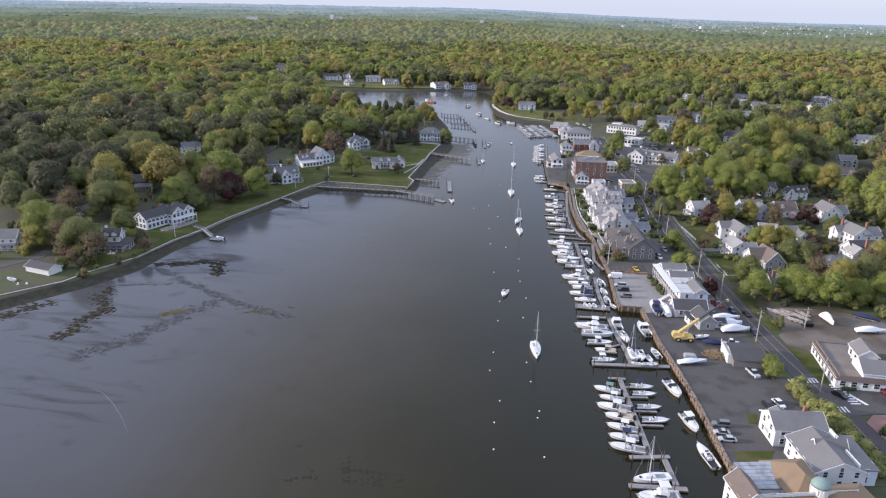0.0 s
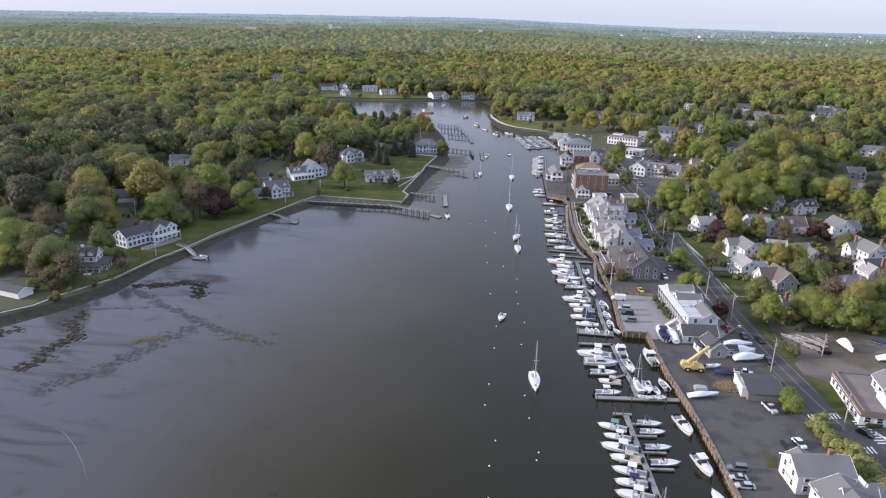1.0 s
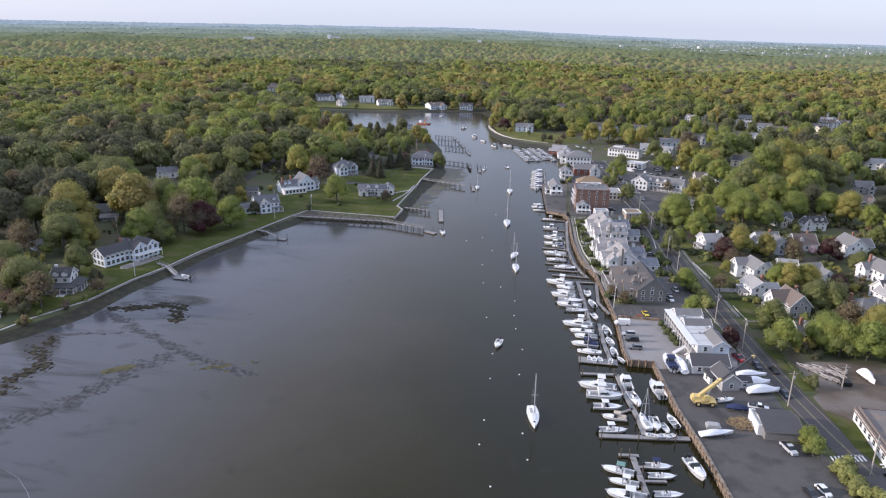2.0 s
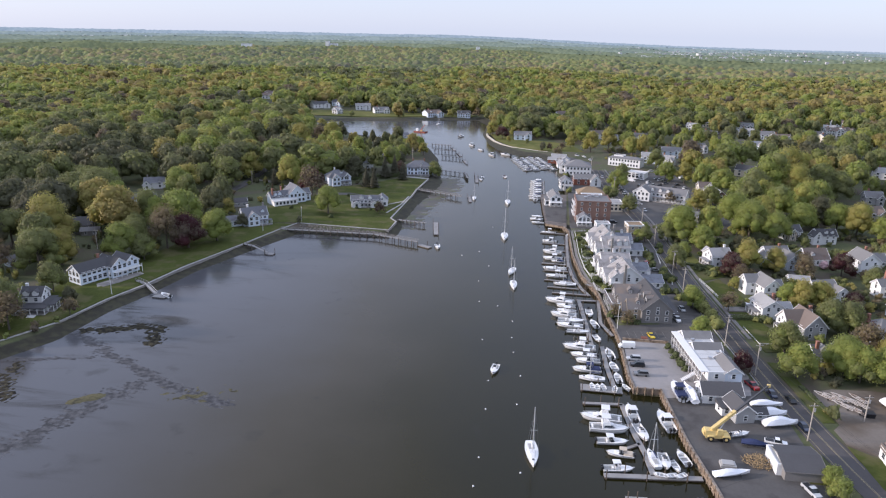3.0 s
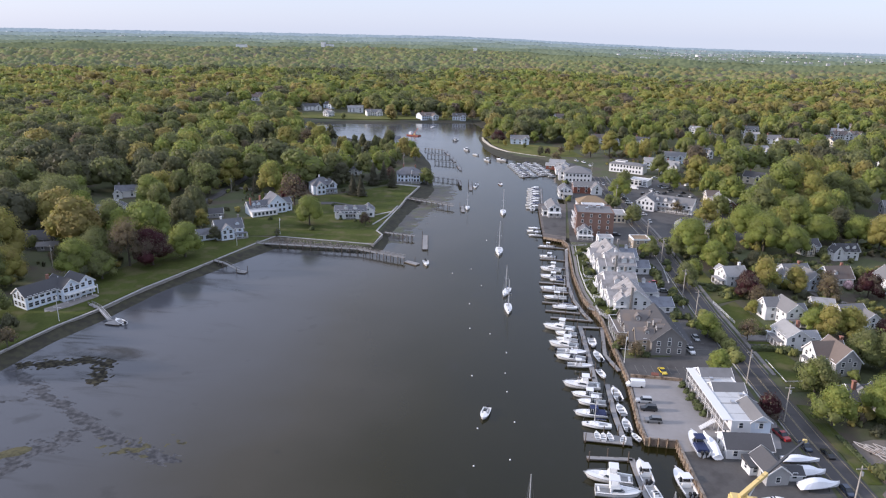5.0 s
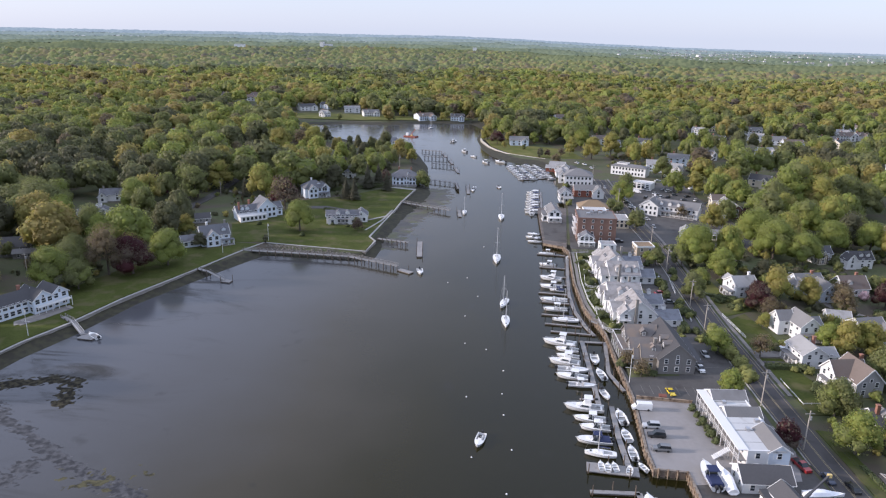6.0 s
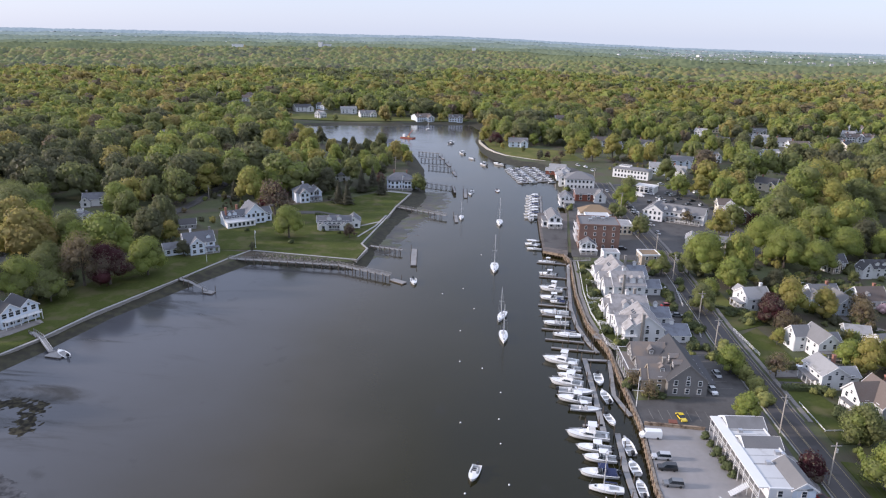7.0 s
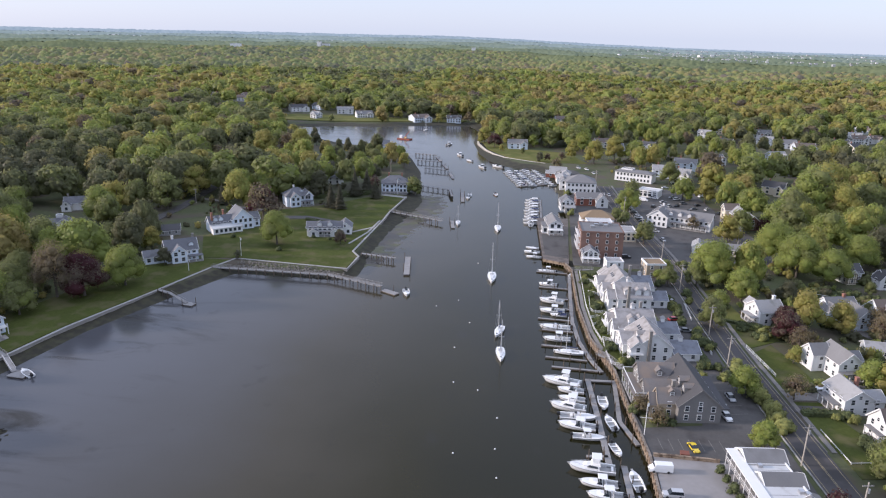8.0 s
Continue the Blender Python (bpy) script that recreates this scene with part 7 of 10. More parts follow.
for a, r, w, h in ((-24.2, 2900, 38, 25), (-18.0, 2980, 14, 33), (-17.5, 2990, 30, 25), (4.6, 2990, 28, 27), (5.2, 2990, 10, 33), (11.0, 2900, 12, 33), (-6, 2960, 16, 27)):
    far_block(r * math.sin(radians(a)), 60 + r * math.cos(radians(a)), w, 24, h, "pale office block on the far horizon")
town = Build()
for k in range(380):
    a = radians(far_r.choice((far_r.gauss(11, 3), far_r.uniform(5, 30))))
    r = 2500 + 1300 * far_r.random()
    x, y = r * math.sin(a), 60 + r * math.cos(a)
    z = max(float(plain_height(np.array([x]), np.array([y]))[0]), ground_z(x, y) + 13)
    w, h = far_r.uniform(3, 9) * (1 + (far_r.random() < 0.06)), far_r.uniform(0.5, 4.5)
    town.box(x - w / 2, y - 5, z - 12, x + w / 2, y + 5, z + h)
tagged(new("distant_town", town.done("distant_town", M["town_wall"])), "pale town buildings scattered among far trees", "town", kind="stuff")


# ---- docks ----
def dock(points, width, z=0.55, label="grey timber floating dock", piles=6.0, name="floating_dock", side=1, low=0.1):
    ob = thing(name, pose(0, 0, 0), label, "dock", "docks")
    left, right = ribbon(points, width)
    b = Build()
    for i in range(len(points) - 1):
        b.prism([tuple(v) for v in (right[i], right[i + 1], left[i + 1], left[i])], z - 0.16, z)
    part("deck", b, M["dock_wood"], ob)
    f = Build()
    left, right = ribbon(points, width * 0.86)
    for i in range(len(points) - 1):
        f.prism([tuple(v) for v in (right[i], right[i + 1], left[i + 1], left[i])], -low, z - 0.17)
    part("float", f, M["pile"], ob)
    if piles:
        me = Build().tube(0, 0, -2, 2.9, 0.16, 0.13, 7).done("piling", M["pile"])
        for k, (p, d) in enumerate(along(points, piles, 0.4)):
            n = Vector((-d.y, d.x)) * side * (1 if k % 2 else -1)
            part("piling", me, None, ob, m=pose(p.x + n.x * (width / 2 + 0.2), p.y + n.y * (width / 2 + 0.2), 0))
    return ob


def pier(points, width, z, label, step=4.0, rail=False, mat="dock_wood"):
    """A fixed pier on pairs of piles."""
    ob = thing("pier", pose(0, 0, 0), label, "pier", "piers")
    left, right = ribbon(points, width)
    b = Build()
    for i in range(len(points) - 1):
        b.prism([tuple(v) for v in (right[i], right[i + 1], left[i + 1], left[i])], z - 0.25, z)
    part("deck", b, M[mat], ob)
    me = Build().tube(0, 0, -2.2, z + 0.5, 0.19, 0.17, 7).done("piling", M["pile"])
    beam = Build().bar((0, -width / 2 - 0.12, z - 0.45), (0, width / 2 + 0.12, z - 0.45), 0.2).done("cross_beam", M["pile"])
    for p, d in along(points, step, 0.5):
        n = Vector((-d.y, d.x)) * (width / 2 + 0.12)
        for s in (-1, 1):
            part("piling", me, None, ob, m=pose(p.x + n.x * s, p.y + n.y * s, 0))
        part("cross_beam", beam, None, ob, m=pose(p.x, p.y, 0, rz=math.degrees(math.atan2(d.y, d.x))))
    if rail:
        q = Build()
        for line in ribbon(points, width - 0.1):
            for p, p2 in zip(line, line[1:]):
                q.bar((p.x, p.y, z + 1.0), (p2.x, p2.y, z + 1.0), 0.09)
                q.bar((p.x, p.y, z + 0.5), (p2.x, p2.y, z + 0.5), 0.06)
            for p, d in along([tuple(v) for v in line], 2.0):
                q.bar((p.x, p.y, z - 0.02), (p.x, p.y, z + 1.0), 0.1)
        part("railing", q, M["dock_wood"], ob, "grey timber handrail")
    return ob


dock([(23.7, 183), (28.9, 183.4)], 1.1)
dock([(27.2, 183), (28.4, 172), (30.3, 157), (31.7, 145.4)], 1.5, label="grey floating dock with finger slips", piles=7)
for x, y, l, s in ((27.6, 178.5, 5.5, 1), (28.2, 172.8, 5.5, 1), (29.2, 165.5, 6.0, 1), (30.1, 158.6, 6.0, 1), (28.6, 168.3, 5.0, -1), (29.4, 161.0, 5.0, -1), (30.4, 153.6, 5.0, -1)):
    dock([(x + s * 0.8, y), (x + s * (0.8 + l), y + s * 0.7)], 0.8, label="narrow finger dock between boats", piles=0, name="finger_dock")
dock([(26.4, 143.4), (36.5, 145.4)], 1.4, piles=4)
dock([(35.0, 144.2), (36.4, 134)], 1.5, piles=6)
dock([(25.1, 132.0), (38.8, 133.0)], 1.6, piles=5)
dock([(26.8, 228), (28.3, 215), (30.6, 203), (31.6, 193)], 1.5, label="grey floating dock with boats both sides", piles=7)
dock([(19.2, 191.2), (31.4, 192.5), (43.6, 194)], 1.8, piles=5)
dock([(15.4, 226.6), (27.0, 227.8)], 1.3, piles=5)
dock([(29.8, 207.2), (25.8, 204.2)], 0.9, piles=0, name="finger_dock", label="short finger dock off the float")
dock([(23.6, 268), (24.2, 251), (25.6, 237.4)], 1.5, piles=7)
dock([(15.0, 236.6), (27.8, 236.4)], 4.0, label="broad work float stacked with dinghies", piles=5)
dock([(16.8, 312.6), (18.6, 290), (20.1, 266.6)], 1.6, label="grey floating dock beside a row of cruisers", piles=7)
dock([(17.4, 311.8), (25.2, 312.4)], 1.2, piles=0)
dock([(14.6, 270.6), (20.0, 271.4)], 1.0, piles=4, name="finger_dock", label="finger dock at the end of the row")
dock([(24.9, 311.5), (24.4, 289), (28.2, 278.0)], 1.3, label="long grey gangway float under the bulkhead", piles=8)
dock([(41.5, 228), (44.0, 207), (46.9, 188), (49.2, 169), (51.2, 150)][:4], 0.9, z=0.7, label="narrow walkway float below the bulkhead", piles=0)
dock([(13.6, 411), (13.3, 380), (13.4, 357), (15.2, 340), (18.6, 326), (21.5, 318)], 1.4, label="grey walkway float along the garden quay", piles=9)
for x, y, l in ((12.6, 412.2, 13.5), (12.6, 392.2, 12), (12.4, 380.0, 11), (12.6, 369.4, 11.4), (12.8, 358.0, 12), (13.4, 347.7, 11), (14.6, 334.3, 12.2), (17.4, 325.4, 13.6), (20.4, 318.6, 14.5)):
    dock([(x, y), (x - l, y + 0.6)], 0.9, label="long finger dock on dark piles", piles=5.2, name="finger_dock")
dock([(-1.5, 556), (0.4, 486)], 1.2, piles=9)
dock([(-25.5, 649), (-20, 622), (-10.5, 599)], 1.2, piles=9)
dock([(-15, 659), (-6, 630), (1.2, 606)], 1.2, piles=9)
dock([(-16, 596), (2, 607)], 1.6, piles=6)
pier([(14.5, 412.5), (24, 416)], 1.6, 2.2, "timber footbridge from quay to floats", rail=True)
pier([(20.5, 327.5), (23.5, 325.5), (27.5, 318)], 1.5, 2.3, "timber gangway with white rails", rail=True)

# west shore piers
pier([(-141.5, 384.0), (-118, 384.6), (-89, 384.6), (-63.5, 375.6)], 2.0, 2.3, "long grey timber pier on tall piles", rail=True)
dock([(-63, 376), (-56.4, 372.2)], 3.0, label="float at the pier head", piles=4)
pier([(-83, 417), (-66, 413.2)], 1.6, 2.2, "short dark timber pier from the lawn wall", step=2.6)
dock([(-61.5, 421), (-57.2, 396)], 2.6, z=0.7, label="long white-topped floating dock", piles=8)
pier([(-88, 499), (-54.6, 484.6)], 1.8, 2.2, "grey timber pier with handrails over mud", rail=True)
dock([(-50.4, 492), (-47.6, 477)], 2.0, label="float with a white skiff", piles=5)
pier([(-86, 575), (-62, 566), (-58, 548)], 1.5, 2.0, "timber pier with a stepped landing")
dock([(-53.5, 566), (-50, 540)], 2.2, label="timber float beside tall dark piles", piles=5)
for a, b, c in (((-92, 640), (-72, 634), (-66, 612)), ((-104, 672), (-82, 668), (-76, 650)), ((-112, 705), (-92, 700), (-86, 682))):
    pier([a, b], 1.6, 2.2, "timber pier on dark piles", step=3.4)
    dock([b, c], 2.0, label="float at the end of a pier", piles=6)
pier([(-170.5, 293.4), (-163.6, 289.6)], 1.7, 2.6, "white-railed landing above the seawall", step=3, rail=True)
gang = thing("gangway", pose(0, 0, 0), "sloping grey gangway down to a float", "gangway", "docks")
part("deck", Build().bar((-163.8, 289.7, 2.4), (-156.4, 284.2, 0.75), 1.5, 0.15), M["dock_wood"], gang)
part("railing", Build().bar((-163.6, 290.4, 3.3), (-156.2, 284.9, 1.65), 0.08).bar((-164.0, 289.0, 3.3), (-156.6, 283.5, 1.65), 0.08), M["trim"], gang)
dock([(-156.8, 283.6), (-151.0, 283.2)], 4.2, label="square grey float off the seawall", piles=0)
pier([(-149.0, 353.6), (-142.6, 350.8)], 1.6, 2.4, "short landing at the seawall", step=3)
gang2 = thing("gangway", pose(0, 0, 0), "sloping gangway to a small float", "gangway", "docks")
part("deck", Build().bar((-142.6, 350.8, 2.3), (-133.6, 346.4, 0.7), 1.3, 0.15), M["dock_wood"], gang2)
part("railing", Build().bar((-142.4, 351.4, 3.2), (-133.4, 347.0, 1.6), 0.08).bar((-142.8, 350.2, 3.2), (-133.8, 345.8, 1.6), 0.08), M["dock_wood"], gang2)
dock([(-134.4, 346.2), (-130.2, 345.6)], 3.0, label="small brown float with piles", piles=3.6)


# ---- boats: bow towards local +x, waterline at z = 0 ----
def hull_sections(L, B, F, n=9, full=3.0, rake=0.06, sheer=0.25):
    out = []
    for k in range(n):
        t = k / (n - 1)
        bow = max(0.0, (t - 0.42) / 0.58)
        w = B / 2 * (0.9 + 0.24 * min(t, 0.42)) * max(0.0, 1 - bow ** (full - 0.55)) ** 0.62 + 0.03
        zs = F * (1 + sheer * t * t)
        x = L * (t - 0.5)
        dx = rake * L * t * t
        keel = -0.35 * (1 - t ** 4)
        out.append([(x + dx, -w, zs), (x + dx * 0.5, -w * 0.9, zs * 0.45), (x, -w * 0.7, 0.0), (x - dx * 0.3, 0, keel - 0.02), (x, w * 0.7, 0.0), (x + dx * 0.5, w * 0.9, zs * 0.45), (x + dx, w, zs)])
    return out


def hull_parts(boat, L, B, F, deck_from, mat="hull_white", floor="deck_dull", full=3.0, rake=0.06, floor_z=None):
    s = hull_sections(L, B, F, 13, full, rake)
    b = Build().rings(s, caps=False, closed=False)
    n = len(s[0])
    b.add(s[0], [tuple(range(n - 1, -1, -1))])
    part("hull", b, M[mat], boat, smooth=True)
    part("rub_rail", Build().rings([[(p[i][0], p[i][1] * 1.01, p[i][2] - d) for i in (0,) for d in (0.16, 0.08)] for p in s], caps=False, closed=False).rings([[(p[-1][0], p[-1][1] * 1.01, p[-1][2] - d) for d in (0.16, 0.08)] for p in s], caps=False, closed=False), M["rail_grey"], boat)
    nose = s[-1][0]
    part("bow_pulpit", Build().box(nose[0] - 0.35, -0.16, nose[2] + 0.02, nose[0] + 0.32, 0.16, nose[2] + 0.1), M["deck_dull"], boat)
    # gunwale rim, foredeck, cockpit floor
    g = Build()
    inner = [((p[0][0], p[0][1] * 0.82, p[0][2]), (p[-1][0], p[-1][1] * 0.82, p[-1][2])) for p in s]
    for k in range(len(s) - 1):
        for side, i in ((0, 0), (1, -1)):
            a, c = s[k][i], s[k + 1][i]
            d, e = inner[k + 1][side], inner[k][side]
            lift = lambda p, h=0.02: (p[0], p[1], p[2] + h)
            q = [lift(a), lift(c), lift(d), lift(e)]
            g.add(q, [(0, 1, 2, 3) if side == 0 else (3, 2, 1, 0)])
            dn = [(e[0], e[1], e[2] - 0.35), (d[0], d[1], d[2] - 0.35)]
            g.add([lift(e), lift(d), dn[1], dn[0]], [(0, 1, 2, 3) if side == 0 else (3, 2, 1, 0)])
    part("gunwale", g, M["deck_white"], boat)
    fl = Build()
    fz = F * 0.35 if floor_z is None else floor_z
    pts = [(p[0][0], p[0][1] * 0.86) for p in s[:11]] + [(p[-1][0], p[-1][1] * 0.86) for p in reversed(s[:11])]
    fl.add([(x, y, fz) for x, y in pts], [tuple(range(len(pts)))])
    part("cockpit_floor", fl, M[floor], boat)
    k0 = max(1, int(deck_from * 12))
    if k0 < 12:
        dk = Build()
        sec = [[(p[0][0], p[0][1] * 0.95, p[0][2] + 0.03), (p[0][0] + 0.02, 0, p[0][2] + 0.14), (p[-1][0], p[-1][1] * 0.95, p[-1][2] + 0.03)] for p in s[k0:]]
        dk.rings(sec, caps=False, closed=False)
        p = sec[0]
        dk.add(p + [(p[0][0], p[0][1], fz), (p[2][0], p[2][1], fz)], [(0, 3, 4, 2, 1)])
        part("foredeck", dk, M["deck_white"], boat)
    return s


def outboard(boat, x, y, z, mat="black"):
    b = Build().rings([[(x + a, y + c, z) for a, c in ((-0.55, -0.2), (0.1, -0.24), (0.1, 0.24), (-0.55, 0.2))], [(x + a, y + c, z + 0.55) for a, c in ((-0.62, -0.22), (0.12, -0.26), (0.12, 0.26), (-0.62, 0.22))],
                       [(x + a, y + c, z + 0.75) for a, c in ((-0.45, -0.14), (0.0, -0.16), (0.0, 0.16), (-0.45, 0.14))]])
    b.box(x - 0.3, y - 0.08, z - 0.9, x - 0.05, y + 0.08, z)
    part("outboard_motor", b, M[mat], boat)


def cabin_shape(x0, x1, w0, w1, z0, z1, slope=0.6, back=0.15):
    """A raked deckhouse, wider below than above."""
    return Build().rings([[(x0, -w0, z0), (x1, -w1, z0), (x1, w1, z0), (x0, w0, z0)], [(x0 + back, -w0 * 0.85, z1), (x1 - slope, -w1 * 0.82, z1), (x1 - slope, w1 * 0.82, z1), (x0 + back, w0 * 0.85, z1)]])


def t_top(boat, x, L, B, z0, z1, mat):
    leg = Build()
    for sx in (-0.8, 0.8):
        for sy in (-1, 1):
            leg.bar((x + sx * 0.8, sy * 0.6, z0), (x + sx, sy * B * 0.32, z1), 0.07)
    tt = part("t_top", Build().rings([[(x - L / 2, -B * 0.36, z1), (x + L / 2, -B * 0.32, z1), (x + L / 2, B * 0.32, z1), (x - L / 2, B * 0.36, z1)],
                                      [(x - L / 2 + 0.08, -B * 0.34, z1 + 0.12), (x + L / 2 - 0.1, -B * 0.3, z1 + 0.12), (x + L / 2 - 0.1, B * 0.3, z1 + 0.12), (x - L / 2 + 0.08, B * 0.34, z1 + 0.12)]]), M[mat], boat)
    part("pipework", leg, M["metal"], tt)


def boat_console(L=7.4, B=2.4, top=None, motors=1, floor="deck_dull", label="white centre-console fishing boat with an outboard"):
    boat = thing("motorboat", pose(0, 0, 0), label, "boat", "moored boats")
    F = 0.72
    hull_parts(boat, L, B, F, 0.66, floor=floor)
    part("console", cabin_shape(-0.7, 0.75, 0.5, 0.48, F * 0.35, F + 0.75, 0.3), M["hull_white"], boat)
    part("windscreen", Build().bar((0.55, -0.42, F + 0.9), (0.55, 0.42, F + 0.9), 0.06, 0.4), M["glass_tint"], boat)
    part("seat", Build().box(-1.5, -0.5, F * 0.35, -1.0, 0.5, F + 0.25), M["deck_white"], boat)
    part("bow_cushion", Build().box(1.4, -0.55, F * 0.35, 2.1, 0.55, F * 0.75), M["deck_dull"], boat)
    part("helm", Build().box(-0.66, -0.4, F + 0.7, -0.1, 0.4, F + 0.8), M["black"], boat, "dark helm console")
    if top:
        t_top(boat, -0.3, 2.1, B, F, F + 1.9, top)
    for k in range(motors):
        outboard(boat, -L / 2 - 0.05, (k - (motors - 1) / 2) * 0.7, F * 0.9, "black")
    return boat


def boat_cuddy(L=8.2, B=2.8, top=True, cover=None, label="white cabin cruiser with a raked windscreen"):
    boat = thing("cabin_cruiser", pose(0, 0, 0), label, "boat", "moored boats")
    F = 0.92
    hull_parts(boat, L, B, F, 0.46, full=2.8)
    part("cabin", cabin_shape(-0.2, L * 0.34, B * 0.36, B * 0.16, F, F + 0.5, 1.0), M["deck_white"], boat)
    part("windscreen", cabin_shape(-0.5, 0.9, B * 0.37, B * 0.32, F + 0.1, F + 1.0, 0.7, 0.3), M["glass_tint"], boat)
    part("helm_seat", Build().box(-1.5, -0.9, F * 0.4, -1.0, 0.9, F + 0.35), M["deck_white"], boat)
    if top:
        t_top(boat, -0.5, 2.3, B, F, F + 1.75, cover or "hull_white")
    if cover:
        part("cockpit_cover", cabin_shape(-L * 0.46, -0.6, B * 0.42, B * 0.42, F, F + 0.55, 0.2), M[cover], boat)
    outboard(boat, -L / 2, 0.4, F * 0.8, "black")
    outboard(boat, -L / 2, -0.4, F * 0.8, "black")
    return boat


def boat_sport(L=10.5, B=3.5, label="white sport-fishing cruiser with a flybridge"):
    boat = thing("sport_cruiser", pose(0, 0, 0), label, "boat", "moored boats")
    F = 1.2
    hull_parts(boat, L, B, F, 0.42, full=2.7, rake=0.08)
    part("cabin", cabin_shape(-1.4, L * 0.3, B * 0.4, B * 0.2, F, F + 0.95, 1.4), M["hull_white"], boat)
    part("windscreen", cabin_shape(-1.0, 1.6, B * 0.405, B * 0.34, F + 0.45, F + 0.85, 0.6), M["glass_tint"], boat)
    part("flybridge", cabin_shape(-1.6, 0.7, B * 0.36, B * 0.3, F + 0.96, F + 1.6, 0.3), M["deck_white"], boat)
    t_top(boat, -0.6, 2.4, B, F + 1.5, F + 3.0, "hull_white")
    part("bow_rail", Build().bar((L * 0.1, B * 0.42, F + 0.75), (L * 0.53, 0, F + 1.0), 0.05).bar((L * 0.1, -B * 0.42, F + 0.75), (L * 0.53, 0, F + 1.0), 0.05), M["metal"], boat)
    part("fish_box", Build().box(-L * 0.45, -0.8, F * 0.4, -L * 0.4, 0.8, F), M["deck_white"], boat)
    return boat


def boat_sail(L=10.5, B=3.1, mast=14.0, furled="canvas_blue", label="white sloop with a bare mast"):
    boat = thing("sailing_yacht", pose(0, 0, 0), label, "boat", "moored boats")
    F = 0.95
    s = []
    for k in range(11):
        t = k / 10
        w = B / 2 * (math.sin(math.pi * (0.22 + 0.78 * t) ** 1.05) ** 0.75 if t < 0.995 else 0.02)
        s.append([(L * (t - 0.5), -w, F * (1 + 0.2 * t * t)), (L * (t - 0.5) * 0.97, -w * 0.85, 0.25), (L * (t - 0.5) * 0.9, 0, -0.4), (L * (t - 0.5) * 0.97, w * 0.85, 0.25), (L * (t - 0.5), w, F * (1 + 0.2 * t * t))])
    b = Build().rings(s, caps=False, closed=False).add(s[0], [(4, 3, 2, 1, 0)])
    part("hull", b, M["hull_white"], boat)
    d = Build().rings([[(p[0][0], p[0][1] * 0.97, p[0][2] + 0.02), (p[0][0], 0, p[0][2] + 0.12), (p[-1][0], p[-1][1] * 0.97, p[-1][2] + 0.02)] for p in s], caps=False, closed=False)
    part("deck", d, M["deck_white"], boat)
    part("coachroof", cabin_shape(-L * 0.08, L * 0.24, B * 0.3, B * 0.17, F + 0.1, F + 0.6, 0.5), M["hull_white"], boat)
    part("hatch", Build().box(L * 0.28, -0.28, F + 0.2, L * 0.34, 0.28, F + 0.33), M["glass_tint"], boat)
    part("cockpit", Build().box(-L * 0.36, -B * 0.2, F + 0.06, -L * 0.1, B * 0.2, F + 0.16), M["deck_dull"], boat)
    part("mast", Build().tube(L * 0.08, 0, F + 0.2, mast, 0.11, 0.08, 8), M["mast"], boat)
    part("spreader", Build().bar((L * 0.08, -0.95, mast * 0.55), (L * 0.08, 0.95, mast * 0.55), 0.08), M["mast"], boat)
    part("boom", Build().bar((L * 0.08, 0, F + 1.5), (-L * 0.3, 0, F + 1.4), 0.16, n=6), M["mast"], boat)
    part("sail_cover", Build().bar((L * 0.07, 0, F + 1.68), (-L * 0.28, 0, F + 1.56), 0.3, 0.34, n=6), M[furled], boat)
    st = Build().bar((L * 0.49, 0, F * 1.2), (L * 0.08, 0, mast), 0.05).bar((-L * 0.49, 0, F), (L * 0.08, 0, mast), 0.04)
    for y in (-1, 1):
        st.bar((L * 0.06, y * B * 0.46, F), (L * 0.08, y * 0.92, mast * 0.55), 0.035).bar((L * 0.08, y * 0.92, mast * 0.55), (L * 0.08, 0, mast), 0.035)
    part("rigging", st, M["metal"], boat)
    return boat


def boat_far(L=8.0, B=2.8, label="white cabin boat in a far marina berth", cover="deck_white"):
    """A berth-holder too far off to show more than hull, deck, cabin and windows."""
    boat = thing("cabin_cruiser", pose(0, 0, 0), label, "boat", "moored boats")
    s = hull_sections(L, B, 0.95, 9, 2.8)
    part("hull", Build().rings(s, caps=False, closed=False).add(s[0], [(6, 5, 4, 3, 2, 1, 0)]), M["hull_white"], boat, smooth=True)
    part("deck", Build().rings([[(p[0][0], p[0][1] * 0.96, p[0][2] - 0.05), (p[0][0], 0, p[0][2] + 0.05), (p[-1][0], p[-1][1] * 0.96, p[-1][2] - 0.05)] for p in s], caps=False, closed=False), M["deck_dull"], boat)
    part("cabin", cabin_shape(-1.2, L * 0.3, B * 0.38, B * 0.2, 0.95, 1.9, 1.2), M["hull_white"], boat)
    part("windscreen", cabin_shape(-1.0, 1.7, B * 0.39, B * 0.34, 1.35, 1.7, 0.6), M["glass_tint"], boat)
    part("canopy", cabin_shape(-L * 0.42, 0.3, B * 0.36, B * 0.34, 2.3, 2.45, 0.1), M[cover], boat)
    return boat


def boat_skiff(L=4.6, B=1.7, label="small open white skiff with an outboard", motor=True, mat="hull_white", floor="deck_dull"):
    boat = thing("skiff", pose(0, 0, 0), label, "boat", "moored boats")
    F = 0.5
    hull_parts(boat, L, B, F, 0.8, mat=mat, floor=floor)
    for x in (-L * 0.25, L * 0.1):
        part("thwart", Build().box(x - 0.18, -B * 0.4, F * 0.6, x + 0.18, B * 0.4, F * 0.8), M["deck_white"], boat)
    if motor:
        outboard(boat, -L / 2, 0, F * 0.9, "black")
    return boat


